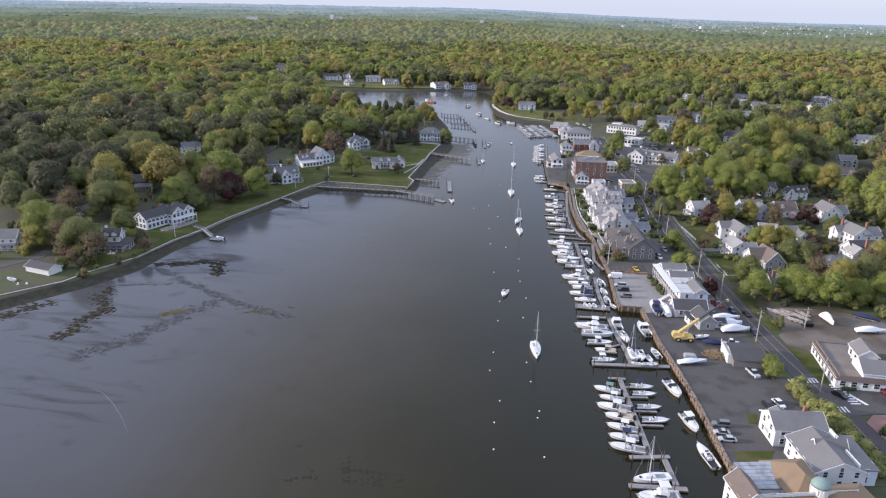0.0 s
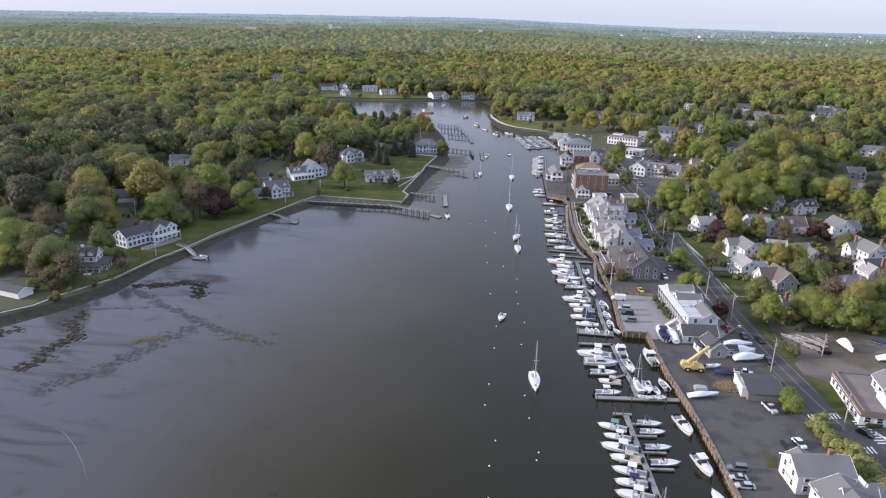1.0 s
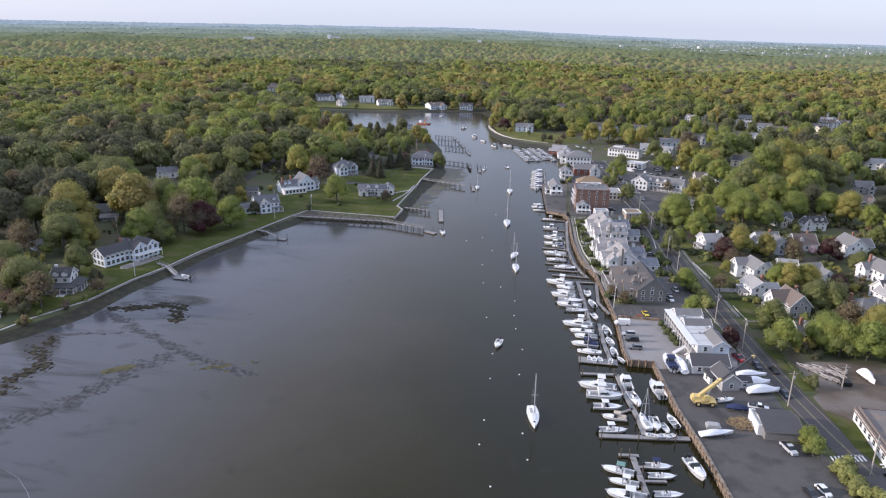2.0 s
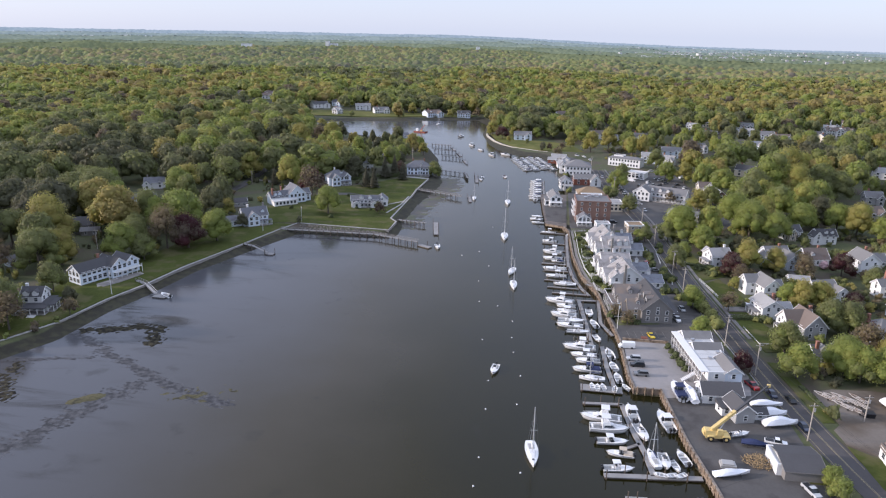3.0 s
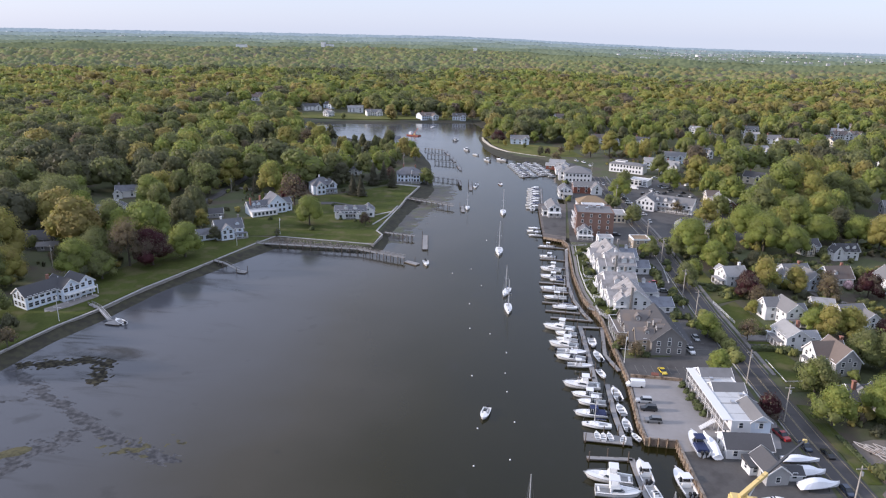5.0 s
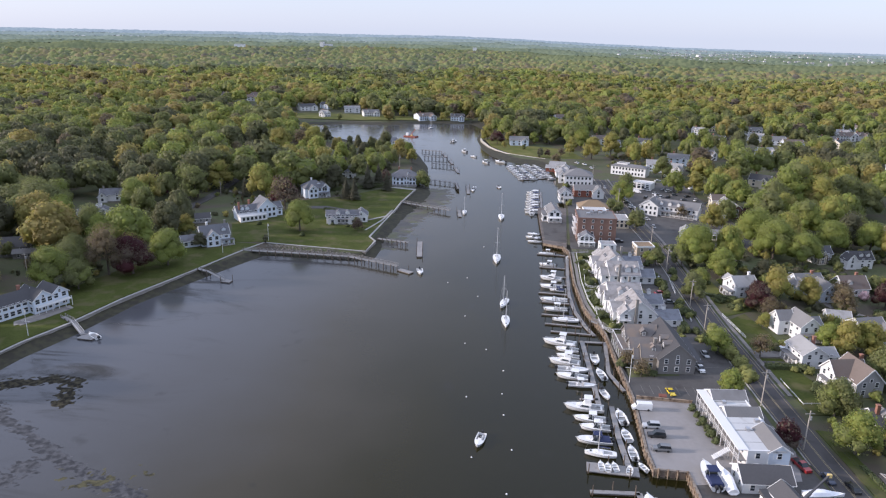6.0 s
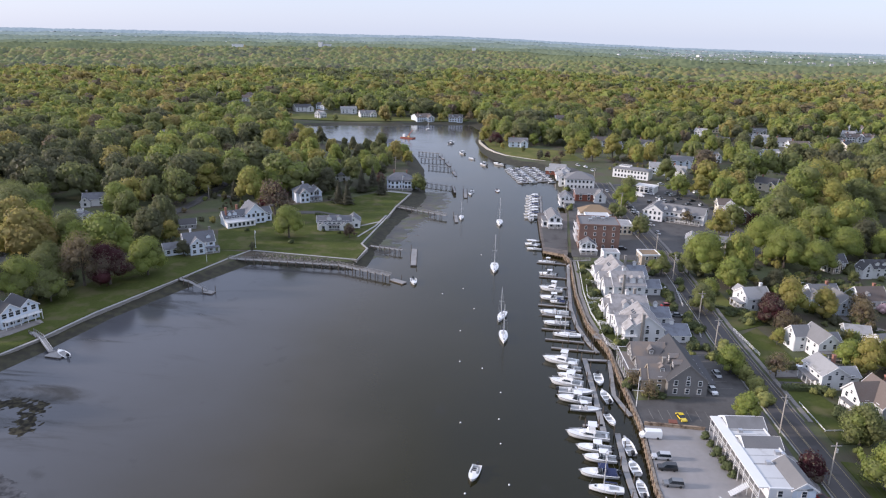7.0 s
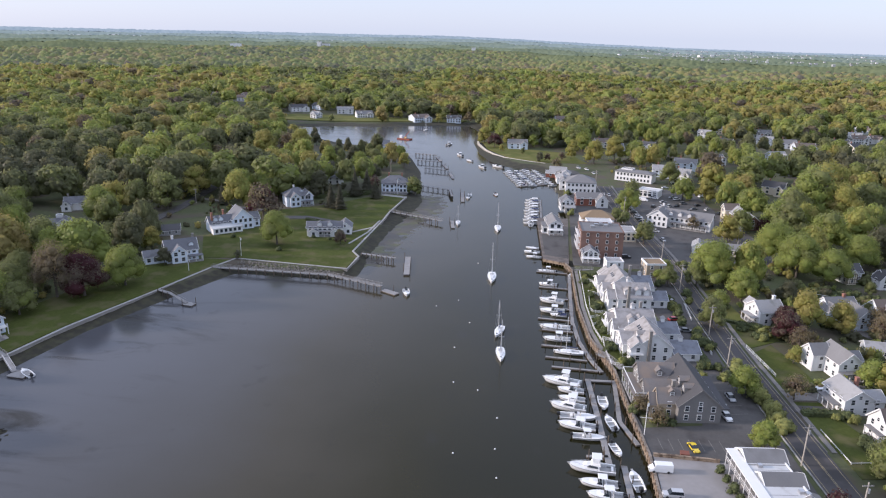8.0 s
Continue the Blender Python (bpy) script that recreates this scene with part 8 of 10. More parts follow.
def boat_wrapped(L=9.0, B=2.8, H=2.6, mat="wrap", label="boat on stands wrapped in white plastic"):
    boat = thing("wrapped_boat", pose(0, 0, 0), label, "boat", "stored boats")
    sec = []
    for k in range(9):
        t = k / 8
        w = B / 2 * (0.92 + 0.3 * t * (1 - t)) * (1 - t ** 3.2) + 0.03
        top = H * (0.62 + 0.38 * math.sin(math.pi * min(1, t * 1.25)))
        x = L * (t - 0.5)
        sec.append([(x, -w * 0.5, 0.5), (x + 0.1, -w, 1.1 + 0.3 * t), (x + 0.1, -w * 0.6, top * 0.82), (x, 0, top), (x + 0.1, w * 0.6, top * 0.82), (x + 0.1, w, 1.1 + 0.3 * t), (x, w * 0.5, 0.5)])
    b = Build().rings(sec, caps=True, closed=True)
    part("cover", b, M[mat], boat)
    part("keel", Build().rings([[(-L * 0.48, -0.5, 0.55), (L * 0.42, -0.1, 0.6), (L * 0.42, 0.1, 0.6), (-L * 0.48, 0.5, 0.55)], [(-L * 0.46, -0.1, 0.1), (L * 0.3, -0.05, 0.2), (L * 0.3, 0.05, 0.2), (-L * 0.46, 0.1, 0.1)]]), M["hull_white"], boat)
    for x in (-L * 0.3, L * 0.2):
        for y in (-1, 1):
            part("stand", Build().bar((x, y * 1.2, 0), (x, y * 0.7, 0.9), 0.1), M["black"], boat)
    return boat


KINDS = {
    "cc": lambda: boat_console(),
    "cc_top": lambda: boat_console(top="hull_white", motors=2, label="white centre-console boat with a hard T-top"),
    "cc_green": lambda: boat_console(top="canvas_green", label="white fishing boat with a faded green canopy"),
    "cc_blue": lambda: boat_console(6.6, 2.2, top="canvas_blue", label="white open boat with a navy canopy"),
    "walk": lambda: boat_cuddy(8.6, 2.9, label="white walkaround boat with a hard top"),
    "walk_tan": lambda: boat_cuddy(7.8, 2.7, cover="canvas_tan", label="white cruiser with a tan canvas top"),
    "cab": lambda: boat_cuddy(7.4, 2.6, label="white cabin cruiser with a pale hard top"),
    "cab_open": lambda: boat_cuddy(7.2, 2.6, top=False, label="white cuddy boat with an open cockpit"),
    "canvas": lambda: boat_cuddy(8.4, 2.9, cover="canvas_blue", label="white cruiser under a navy cockpit cover"),
    "sport": lambda: boat_sport(),
    "sport_s": lambda: boat_sport(9.0, 3.1, label="white flybridge cruiser on a dock slip"),
    "sail": lambda: boat_sail(),
    "sail_s": lambda: boat_sail(8.2, 2.6, 11.0, label="small white sloop with a furled sail"),
    "sail_l": lambda: boat_sail(11.4, 3.3, 15.2, "deck_white", label="long white sloop moored to a buoy"),
    "skiff": lambda: boat_skiff(),
    "dinghy": lambda: boat_skiff(3.4, 1.5, label="small white rowing dinghy lying at the docks", motor=False),
    "launch": lambda: boat_console(6.2, 2.3, label="white open launch at a mooring"),
    "red": lambda: boat_skiff(7.5, 2.6, label="red-hulled open wooden workboat at a mooring", mat="wall_red"),
    "far": lambda: boat_far(),
    "far_blue": lambda: boat_far(9.0, 3.0, "white cruiser with a navy canopy in a far marina berth", "canvas_blue"),
    "open_dark": lambda: boat_console(9.2, 2.6, floor="black", label="white open boat with a black cockpit floor"),
    "dark": lambda: boat_console(8.0, 2.5, top="hull_white", label="dark-hulled centre-console boat with a white hard top"),
}
FLEET = {}


def boat(kind, x, y, head, scale=1.0, z=0.0, label=""):
    """Each kind is built once; the next ones are copies of it."""
    m = pose(x, y, z, rz=head) @ Matrix.Diagonal((scale, scale * 1.12, scale, 1))
    if kind not in FLEET:
        FLEET[kind] = KINDS[kind]()
        FLEET[kind].matrix_world = m
        ob = FLEET[kind]
    else:
        src = FLEET[kind]
        keep = src.matrix_basis.copy()
        src.matrix_basis = Matrix.Identity(4)
        ob = copy_thing(src, m)
        src.matrix_basis = keep
    if label:
        ob["label"] = label
    return ob


# south slips
for k, x, y, h, s in (("cc_green", 23.2, 175.9, 168, 1.0), ("cc_top", 24.2, 171.3, 172, 0.92), ("walk", 24.4, 166.1, 173, 1.05), ("walk_tan", 25.5, 161.6, 174, 0.95), ("cc_top", 25.9, 156.4, 168, 1.05), ("cc_blue", 25.9, 151.9, 176, 1.1),
                      ("cc_blue", 33.0, 179.6, 3, 0.95), ("cc", 33.4, 175.6, 6, 0.86), ("cc", 33.9, 168.4, 8, 0.86), ("cc", 34.8, 161.8, 9, 0.95), ("cab_open", 42.4, 180.0, -74, 1.2), ("cab", 44.2, 162.3, -73, 1.1), ("cc_top", 26.4, 147.2, 172, 1.15),
                      ("open_dark", 46.0, 147.2, 105, 1.05), ("sail_s", 30.8, 135.4, 197, 1.15), ("sport_s", 31.9, 128.6, 190, 1.05)):
    boat(k, x, y, h, s)
# middle slips
for k, x, y, h, s in (("sport", 20.6, 218.5, 177, 1.02), ("sport_s", 21.6, 213.0, 1, 1.1), ("walk", 22.2, 206.9, 5, 0.92), ("walk_tan", 24.3, 201.3, 176, 0.85), ("cc_top", 22.8, 194.6, 8, 0.98), ("cab", 29.2, 222.4, 98, 1.15),
                      ("cc", 30.8, 213.2, -76, 1.1), ("sail_s", 32.4, 200.4, 102, 1.0), ("launch", 35.2, 200.2, -86, 1.1), ("skiff", 37.6, 198.6, -74, 1.05), ("skiff", 40.4, 202.2, 105, 1.3), ("walk", 38.4, 219.8, 102, 1.15)):
    boat(k, x, y, h, s)
for x, y, h in ((33.3, 193.1, 170), (36.0, 193.3, 200), (38.4, 193.6, 215), (18.6, 236.8, 95), (20.2, 236.4, 88), (22.0, 236.9, 100), (25.5, 236.2, 80), (29.0, 238.0, 120)):
    boat("dinghy", x, y, h, 0.95, z=0.6)
# upper slips
for k, x, y, h, s in (("sport", 16.0, 265.4, 178, 1.0), ("walk", 17.2, 259.6, 178, 0.98), ("cab", 18.4, 255.2, 180, 1.05), ("canvas", 17.8, 248.8, 182, 1.05), ("sail_s", 18.8, 242.8, 178, 1.0),
                      ("skiff", 25.9, 262.0, 100, 1.5), ("dinghy", 26.4, 252.6, 102, 1.5), ("skiff", 27.2, 244.6, 96, 1.25)):
    boat(k, x, y, h, s)
for k, x, y, h, s in (("sport", 9.4, 309.0, 170, 1.02), ("cab", 11.8, 304.2, 174, 1.0), ("walk", 12.0, 299.2, 173, 0.85), ("sport_s", 10.9, 294.0, 172, 1.05), ("cc", 12.9, 289.2, 2, 1.3), ("walk", 13.0, 284.4, 174, 1.1),
                      ("dark", 15.4, 279.6, 1, 1.0), ("skiff", 20.6, 298.6, -87, 1.5), ("skiff", 22.0, 287.7, 105, 1.4), ("skiff", 22.2, 275.0, -73, 1.2)):
    boat(k, x, y, h, s)
# slips under the gardens
for k, x, y, h, s in (("cc_top", 4.0, 413.9, 178, 1.0), ("cab", 4.6, 396.0, 172, 1.0), ("sport_s", 6.2, 376.6, 170, 1.0), ("walk", 6.4, 366.4, 178, 1.05), ("canvas", 8.6, 363.0, 176, 0.7), ("cc", 7.4, 350.6, 178, 1.4), ("cc_top", 8.0, 340.6, 180, 1.2),
                      ("sail", 11.4, 330.6, 180, 0.95), ("cc", -3.4, 448.8, 172, 0.85), ("cab", -3.4, 441.4, 180, 1.0), ("cc_top", -2.4, 434.0, 176, 0.95), ("launch", -5.8, 494, 92, 1.2), ("skiff", 14.4, 408.5, 95, 1.2)):
    boat(k, x, y, h, s)
for k in range(9):
    boat(("far", "far_blue", "far")[k % 3], -6.4 + k * 0.1, 553 - k * 7.1, 180 + (k % 3) * 2, 1.0)
for k in range(9):
    boat(("far", "far", "far_blue")[k % 3], -28.0 + k * 1.6, 646 - k * 6.0, 195, 0.76)
    boat(("far", "far_blue", "far", "far")[k % 4], -20.4 + k * 1.6, 648 - k * 6.0, 15, 0.8)
    boat(("far_blue", "far", "far")[k % 3], -15.6 + k * 1.8, 657 - k * 6.0, 195, 0.76)
    boat("far", -7.2 + k * 1.7, 654 - k * 6.2, 15, 0.74)
# at moorings
for k, x, y, h, s in (("sail_l", 1.0, 197.2, -83, 0.98), ("sail", -10.9, 324.6, -84, 0.95), ("sail", -12.8, 343.0, -100, 0.92), ("sail_l", -20.0, 399.8, -86, 1.1), ("sail", -23.4, 480.2, -86, 1.1), ("red", -31.0, 566.4, -80, 1.0),
                      ("launch", -12.6, 243.8, -97, 1.0), ("launch", -53.0, 375.0, -75, 1.1), ("skiff", -152.2, 284.4, 150, 1.3), ("cab", -74, 716, 130, 1.1), ("launch", -62.5, 690, 140, 1.1), ("cab", -49.5, 663, 134, 1.1),
                      ("launch", -48.2, 552, -80, 1.0), ("sail_s", -46.2, 487, -85, 1.0), ("cab_open", -37, 668, 150, 1.4), ("launch", -47.8, 560, 96, 1.0), ("cab", -92, 775, 60, 1.1), ("sail_s", -132, 872, 70, 1.0)):
    boat(k, x, y, h, s)

barge = thing("work_barge", pose(-141, 800, 0, rz=-20), "red crane barge moored at the head of the creek", "barge")
part("hull", Build().rings([[(-7, -3, -0.3), (7, -3, -0.3), (7, 3, -0.3), (-7, 3, -0.3)], [(-7.4, -3.2, 1.1), (7.4, -3.2, 1.1), (7.4, 3.2, 1.1), (-7.4, 3.2, 1.1)]]), M["barge_red"], barge)
part("deck", Build().box(-7.0, -2.9, 1.1, 7.0, 2.9, 1.2), M["wharf_deck"], barge)
part("wheelhouse", cabin_shape(-5.5, -2.5, 1.5, 1.4, 1.2, 4.0, 0.3), M["hull_white"], barge, "white wheelhouse")
part("crane_boom", Build().bar((-1, 0, 1.2), (5.5, 0, 8.4), 0.5).bar((2.2, 0, 1.2), (1.4, 0, 4.0), 0.35), M["barge_red"], barge, "red raised crane boom")
part("winch", Build().box(0.4, -1.1, 1.2, 2.0, 1.1, 2.2), M["yellow"], barge)

buoy_mesh = None
for k, (x, y) in enumerate(((-18.9, 266.5), (-23.8, 303.6), (-7.2, 258.1), (-4.0, 241.1), (-4.2, 222.7), (-13.2, 218.4), (-12.7, 193.8), (-12.8, 181.6), (3.2, 161.1), (0.2, 177.0), (-8.3, 164.4), (-8.9, 153.2), (2.8, 157.6), (-26.7, 328.0),
                            (-9.1, 285.3), (-8.5, 270.2), (-30.9, 371.5), (-38.7, 363.8), (-14.0, 236.0), (-1.6, 189.0), (-16, 300), (-24, 350), (-28, 420), (-8, 141), (5, 140))):
    if buoy_mesh is None:
        buoy_mesh = Build().rings([[(r * math.cos(a), r * math.sin(a), z) for a in np.arange(10) * math.pi / 5] for r, z in ((0.08, -0.2), (0.2, -0.08), (0.25, 0.08), (0.19, 0.24), (0.05, 0.32))]).done("mooring_buoy", M["hull_white"])
    ob = new("mooring_buoy", buoy_mesh)
    ob.matrix_world = pose(x, y, 0)
    tagged(ob, "small round white mooring buoy on the water", "buoy", "mooring buoys")


# ---- vehicles: nose towards local +x ----
def vehicle(kind, color, name, lamps=True):
    dims = {"sedan": (4.6, 1.8, 1.45), "suv": (4.75, 1.9, 1.75), "pickup": (5.7, 1.95, 1.85), "van": (5.6, 2.0, 2.2), "sports": (4.3, 1.8, 1.25)}
    L, W, H = dims[kind]
    words = {"sedan": "sedan", "suv": "sport utility car", "pickup": "pickup truck", "van": "panel van", "sports": "low sports coupe"}[kind]
    car = thing({"pickup": "pickup_truck", "van": "van"}.get(kind, "car"), pose(0, 0, 0), f"{name} {words} parked on the asphalt", "car" if kind != "van" else "van", "parked cars")
    h = H * 0.56
    prof = {"sedan": ((-0.5, h * 0.9), (-0.48, h), (0.2, h), (0.46, h * 0.86), (0.5, h * 0.6)), "suv": ((-0.5, h), (-0.48, h * 1.02), (0.2, h * 1.02), (0.47, h * 0.9), (0.5, h * 0.6)),
            "pickup": ((-0.5, h), (-0.49, h * 1.02), (0.22, h * 1.02), (0.48, h * 0.95), (0.5, h * 0.6)), "van": ((-0.5, H * 0.96), (-0.49, H), (0.24, H), (0.36, h * 0.98), (0.5, h * 0.7)),
            "sports": ((-0.5, h * 0.9), (-0.47, h), (0.1, h), (0.44, h * 0.78), (0.5, h * 0.5))}[kind]
    sec = []
    for t, z in prof:
        x = t * L
        w = W / 2 * (0.94 if abs(t) > 0.45 else 1.0)
        sec.append([(x, -w * 0.96, 0.28), (x, -w, z * 0.6), (x, -w * 0.93, z), (x, w * 0.93, z), (x, w, z * 0.6), (x, w * 0.96, 0.28)])
    part("body", Build().rings(sec), paint(name, color), car)
    if kind == "van":
        part("windscreen", Build().bar((0.31 * L, -0.8, H * 0.8), (0.31 * L, 0.8, H * 0.8), 0.12, 0.6), M["glass_tint"], car)
    else:
        x0, x1 = {"sedan": (-0.4, 0.26), "suv": (-0.48, 0.24), "pickup": (-0.08, 0.26), "sports": (-0.36, 0.2)}[kind]
        sl = {"sedan": (0.6, 0.9), "suv": (0.25, 0.75), "pickup": (0.15, 0.75), "sports": (0.7, 0.8)}[kind]
        w = W * 0.45
        part("glasshouse", Build().rings([[(x0 * L, -w, h), (x1 * L, -w, h), (x1 * L, w, h), (x0 * L, w, h)], [(x0 * L + sl[0], -w * 0.82, H - 0.04), (x1 * L - sl[1], -w * 0.82, H - 0.04), (x1 * L - sl[1], w * 0.82, H - 0.04), (x0 * L + sl[0], w * 0.82, H - 0.04)]]), M["glass_tint"], car)
        part("roof_panel", Build().box(x0 * L + sl[0] - 0.05, -w * 0.84, H - 0.05, x1 * L - sl[1] + 0.05, w * 0.84, H), paint(name, color), car)
        if kind == "pickup":
            part("load_bed", Build().box(-0.47 * L, -W * 0.4, h * 1.02 + 0.005, -0.1 * L, W * 0.4, h * 1.02 + 0.03), M["black"], car)
    wheel = Build()
    n = 12
    ring = [(0.33 * math.cos(2 * math.pi * i / n), 0.33 * math.sin(2 * math.pi * i / n)) for i in range(n)]
    wheel.rings([[(a, -0.11, 0.33 + b) for a, b in ring], [(a, 0.11, 0.33 + b) for a, b in ring]])
    me = wheel.done("wheel", M["rubber"])
    for sx in (-0.31, 0.31):
        for sy in (-1, 1):
            part("wheel", me, None, car, m=pose(sx * L, sy * (W / 2 - 0.1), 0))
    for sy in (-1, 1) if lamps else ():
        part("headlight", Build().box(L * 0.485, sy * W * 0.34 - 0.16, h * 0.68, L * 0.503, sy * W * 0.34 + 0.16, h * 0.82), M["glass"], car)
    return car


CARS = {}
PAINTS = {"white": (0.78, 0.78, 0.77), "silver": (0.45, 0.46, 0.47), "black": (0.018, 0.018, 0.02), "navy": (0.02, 0.03, 0.06), "grey": (0.16, 0.165, 0.17), "red": (0.3, 0.02, 0.02), "yellow": (0.72, 0.52, 0.02), "green": (0.03, 0.06, 0.04)}


def car(kind, color, x, y, head, z=2.2, label=""):
    m = pose(x, y, z + 0.02, rz=head)
    key = (kind, color, y < 430)
    if key not in CARS:
        CARS[key] = vehicle(kind, PAINTS[color], color, y < 430)
        CARS[key].matrix_world = m
        ob = CARS[key]
    else:
        ob = copy_thing(CARS[key], m)
    if label:
        ob["label"] = label
    return ob


for k, c, x, y, h in (("van", "white", 31.6, 264.8, 184), ("suv", "silver", 33.0, 255.4, 184), ("suv", "black", 33.8, 251.0, 183), ("suv", "grey", 34.2, 244.6, 182), ("sports", "yellow", 41.4, 276.0, -75), ("suv", "white", 53.2, 293.2, -78),
                      ("sedan", "silver", 57.0, 304.6, -80), ("pickup", "white", 65.4, 210.6, -12), ("pickup", "silver", 67.6, 190.2, -72), ("sedan", "black", 67.0, 171.8, -76), ("sedan", "white", 70.4, 173.4, -72), ("suv", "grey", 51.6, 159.4, 182),
                      ("sports", "silver", 51.0, 155.8, 184), ("sedan", "silver", 51.8, 152.6, 182), ("sedan", "navy", 72.3, 238.6, -82), ("sedan", "black", 76.8, 235.8, 98), ("sedan", "navy", 75.6, 220.4, -80), ("pickup", "red", 67.6, 243.0, -70),
                      ("sedan", "black", 89.6, 181.6, -52), ("sedan", "red", 103.0, 186.8, -78)):
    car(k, c, x, y, h)
for k, c, x, y, h in (("sedan", "silver", 54.0, 529, -20), ("suv", "black", 54.4, 524.5, -20), ("sedan", "grey", 55.0, 520, -20), ("suv", "white", 55.6, 515.5, -20), ("sedan", "black", 56.2, 511, -20), ("sedan", "navy", 57, 506.5, -20),
                      ("suv", "white", 86, 570, 30), ("suv", "grey", 88, 558, 30), ("sedan", "black", 96, 555, 30), ("sedan", "white", 99.4, 545, 60), ("van", "white", 93.8, 625, 10), ("van", "white", 104, 583, 40), ("suv", "black", 101, 512, 60),
                      ("sedan", "white", 37.5, 648, -80), ("sedan", "silver", 43.0, 572, -84), ("sedan", "silver", 62.6, 470, -80), ("suv", "grey", 90, 600, 20), ("sedan", "white", 84, 606, 20), ("sedan", "black", 79, 594, 40), ("sedan", "silver", 76, 560, 30),
                      ("suv", "black", 40.5, 436, 10), ("sedan", "black", 58.6, 499.5, -22), ("suv", "navy", 59.4, 495.4, -22), ("sedan", "grey", 60.2, 491.2, -22), ("suv", "black", 68, 545, 60), ("sedan", "white", 73, 547, 60), ("suv", "silver", 78, 549, 60), ("sedan", "black", 83, 551, 60), ("van", "white", 64, 562, -20), ("sedan", "silver", 25.5, 455, 4), ("suv", "white", 110, 470, 40), ("sedan", "navy", 62.2, 372, 95), ("sedan", "grey", 53.0, 352, 0), ("sedan", "red", 50.6, 362, 20), ("sedan", "silver", 52.4, 380, -80), ("suv", "black", 105, 536, 50), ("sedan", "grey", 92, 545, 30),
                      ("sedan", "black", 53.4, 533.5, -20), ("suv", "grey", 52.8, 538, -20), ("sedan", "silver", 61.0, 487, -22), ("suv", "black", 88, 538, 60), ("sedan", "white", 93, 532, 60), ("suv", "navy", 98, 527, 60), ("sedan", "silver", 84, 575, 30), ("suv", "white", 72, 570, -24), ("sedan", "grey", 66, 590, -24), ("sedan", "white", 33, 663, -60), ("suv", "silver", 27, 668, -60)):
    car(k, c, x, y, h)


# ---- boatyard ----
def mobile_crane(x, y, head):
    cr = thing("mobile_crane", pose(x, y, 2.2, rz=head), "yellow rough-terrain crane with a raised telescopic boom", "crane")
    part("chassis", Build().rings([[(-3.3, -1.2, 0.9), (3.3, -1.2, 0.9), (3.3, 1.2, 0.9), (-3.3, 1.2, 0.9)], [(-3.5, -1.25, 1.7), (3.1, -1.25, 1.7), (3.1, 1.25, 1.7), (-3.5, 1.25, 1.7)]]), M["yellow"], cr)
    n = 14
    ring = [(0.85 * math.cos(2 * math.pi * i / n), 0.85 * math.sin(2 * math.pi * i / n)) for i in range(n)]
    tyre = Build().rings([[(a, -0.3, 0.85 + b) for a, b in ring], [(a, 0.3, 0.85 + b) for a, b in ring]]).done("wheel", M["rubber"])
    hub = Build().rings([[(a * 0.45, -0.33, 0.85 + b * 0.45) for a, b in ring], [(a * 0.45, 0.33, 0.85 + b * 0.45) for a, b in ring]]).done("hub", M["yellow"])
    for sx in (-2.0, 2.0):
        for sy in (-1, 1):
            w = part("wheel", tyre, None, cr, m=pose(sx, sy * 1.25, 0))
            part("hub", hub, None, w)
            part("mudguard", Build().rings([[(sx - 1.0, sy * 1.25 - 0.4, 1.55), (sx + 1.0, sy * 1.25 - 0.4, 1.55), (sx + 1.0, sy * 1.25 + 0.4, 1.55), (sx - 1.0, sy * 1.25 + 0.4, 1.55)],
                                             [(sx - 0.7, sy * 1.25 - 0.36, 1.9), (sx + 0.7, sy * 1.25 - 0.36, 1.9), (sx + 0.7, sy * 1.25 + 0.36, 1.9), (sx - 0.7, sy * 1.25 + 0.36, 1.9)]]), M["yellow"], cr)
    up = part("superstructure", Build().rings([[(-3.6, -1.3, 1.75), (0.6, -1.2, 1.75), (0.6, 1.2, 1.75), (-3.6, 1.3, 1.75)], [(-3.5, -1.1, 3.1), (0.3, -0.9, 2.9), (0.3, 0.9, 2.9), (-3.5, 1.1, 3.1)]]), M["yellow"], cr)
    cab = part("cab", cabin_shape(-1.2, 0.7, 0.5, 0.45, 0, 1.5, 0.35), M["yellow"], up, m=pose(0.6, -0.9, 2.0))
    part("engine_cover", Build().box(-3.9, -1.0, 1.6, -3.0, 1.0, 2.7), M["yellow"], up)
    rot = Matrix.Rotation(-radians(head), 4, "Z")
    tip = rot @ Vector((66.6 - x, 226.2 - y, 0))
    foot = rot @ Vector((48.2 - x, 209.6 - y, 0))
    a, b = Vector((foot.x, foot.y, 3.2)), Vector((tip.x, tip.y, 9.4))
    part("boom", Build().bar(a, a + (b - a) * 0.40, 0.85, 0.9), M["yellow"], cr, "yellow telescopic boom base")
    part("boom_section", Build().bar(a + (b - a) * 0.40, a + (b - a) * 0.72, 0.55, 0.6).bar(a + (b - a) * 0.72, b, 0.38, 0.42), M["boom_grey"], cr, "grey extended boom sections")
    part("boom_head", Build().box(b.x - 0.4, b.y - 0.3, b.z - 0.5, b.x + 0.5, b.y + 0.3, b.z + 0.3), M["yellow"], cr)
    part("hook_line", Build().bar((b.x, b.y, b.z), (b.x, b.y, b.z - 1.6), 0.06).box(b.x - 0.15, b.y - 0.15, b.z - 2.1, b.x + 0.15, b.y + 0.15, b.z - 1.6), M["black"], cr)
    part("lift_ram", Build().bar((0.2, 0, 2.6), a + (b - a) * 0.25 - Vector((0, 0, 0.5)), 0.3, n=8), M["metal"], cr)


mobile_crane(50.2, 210.4, 4)


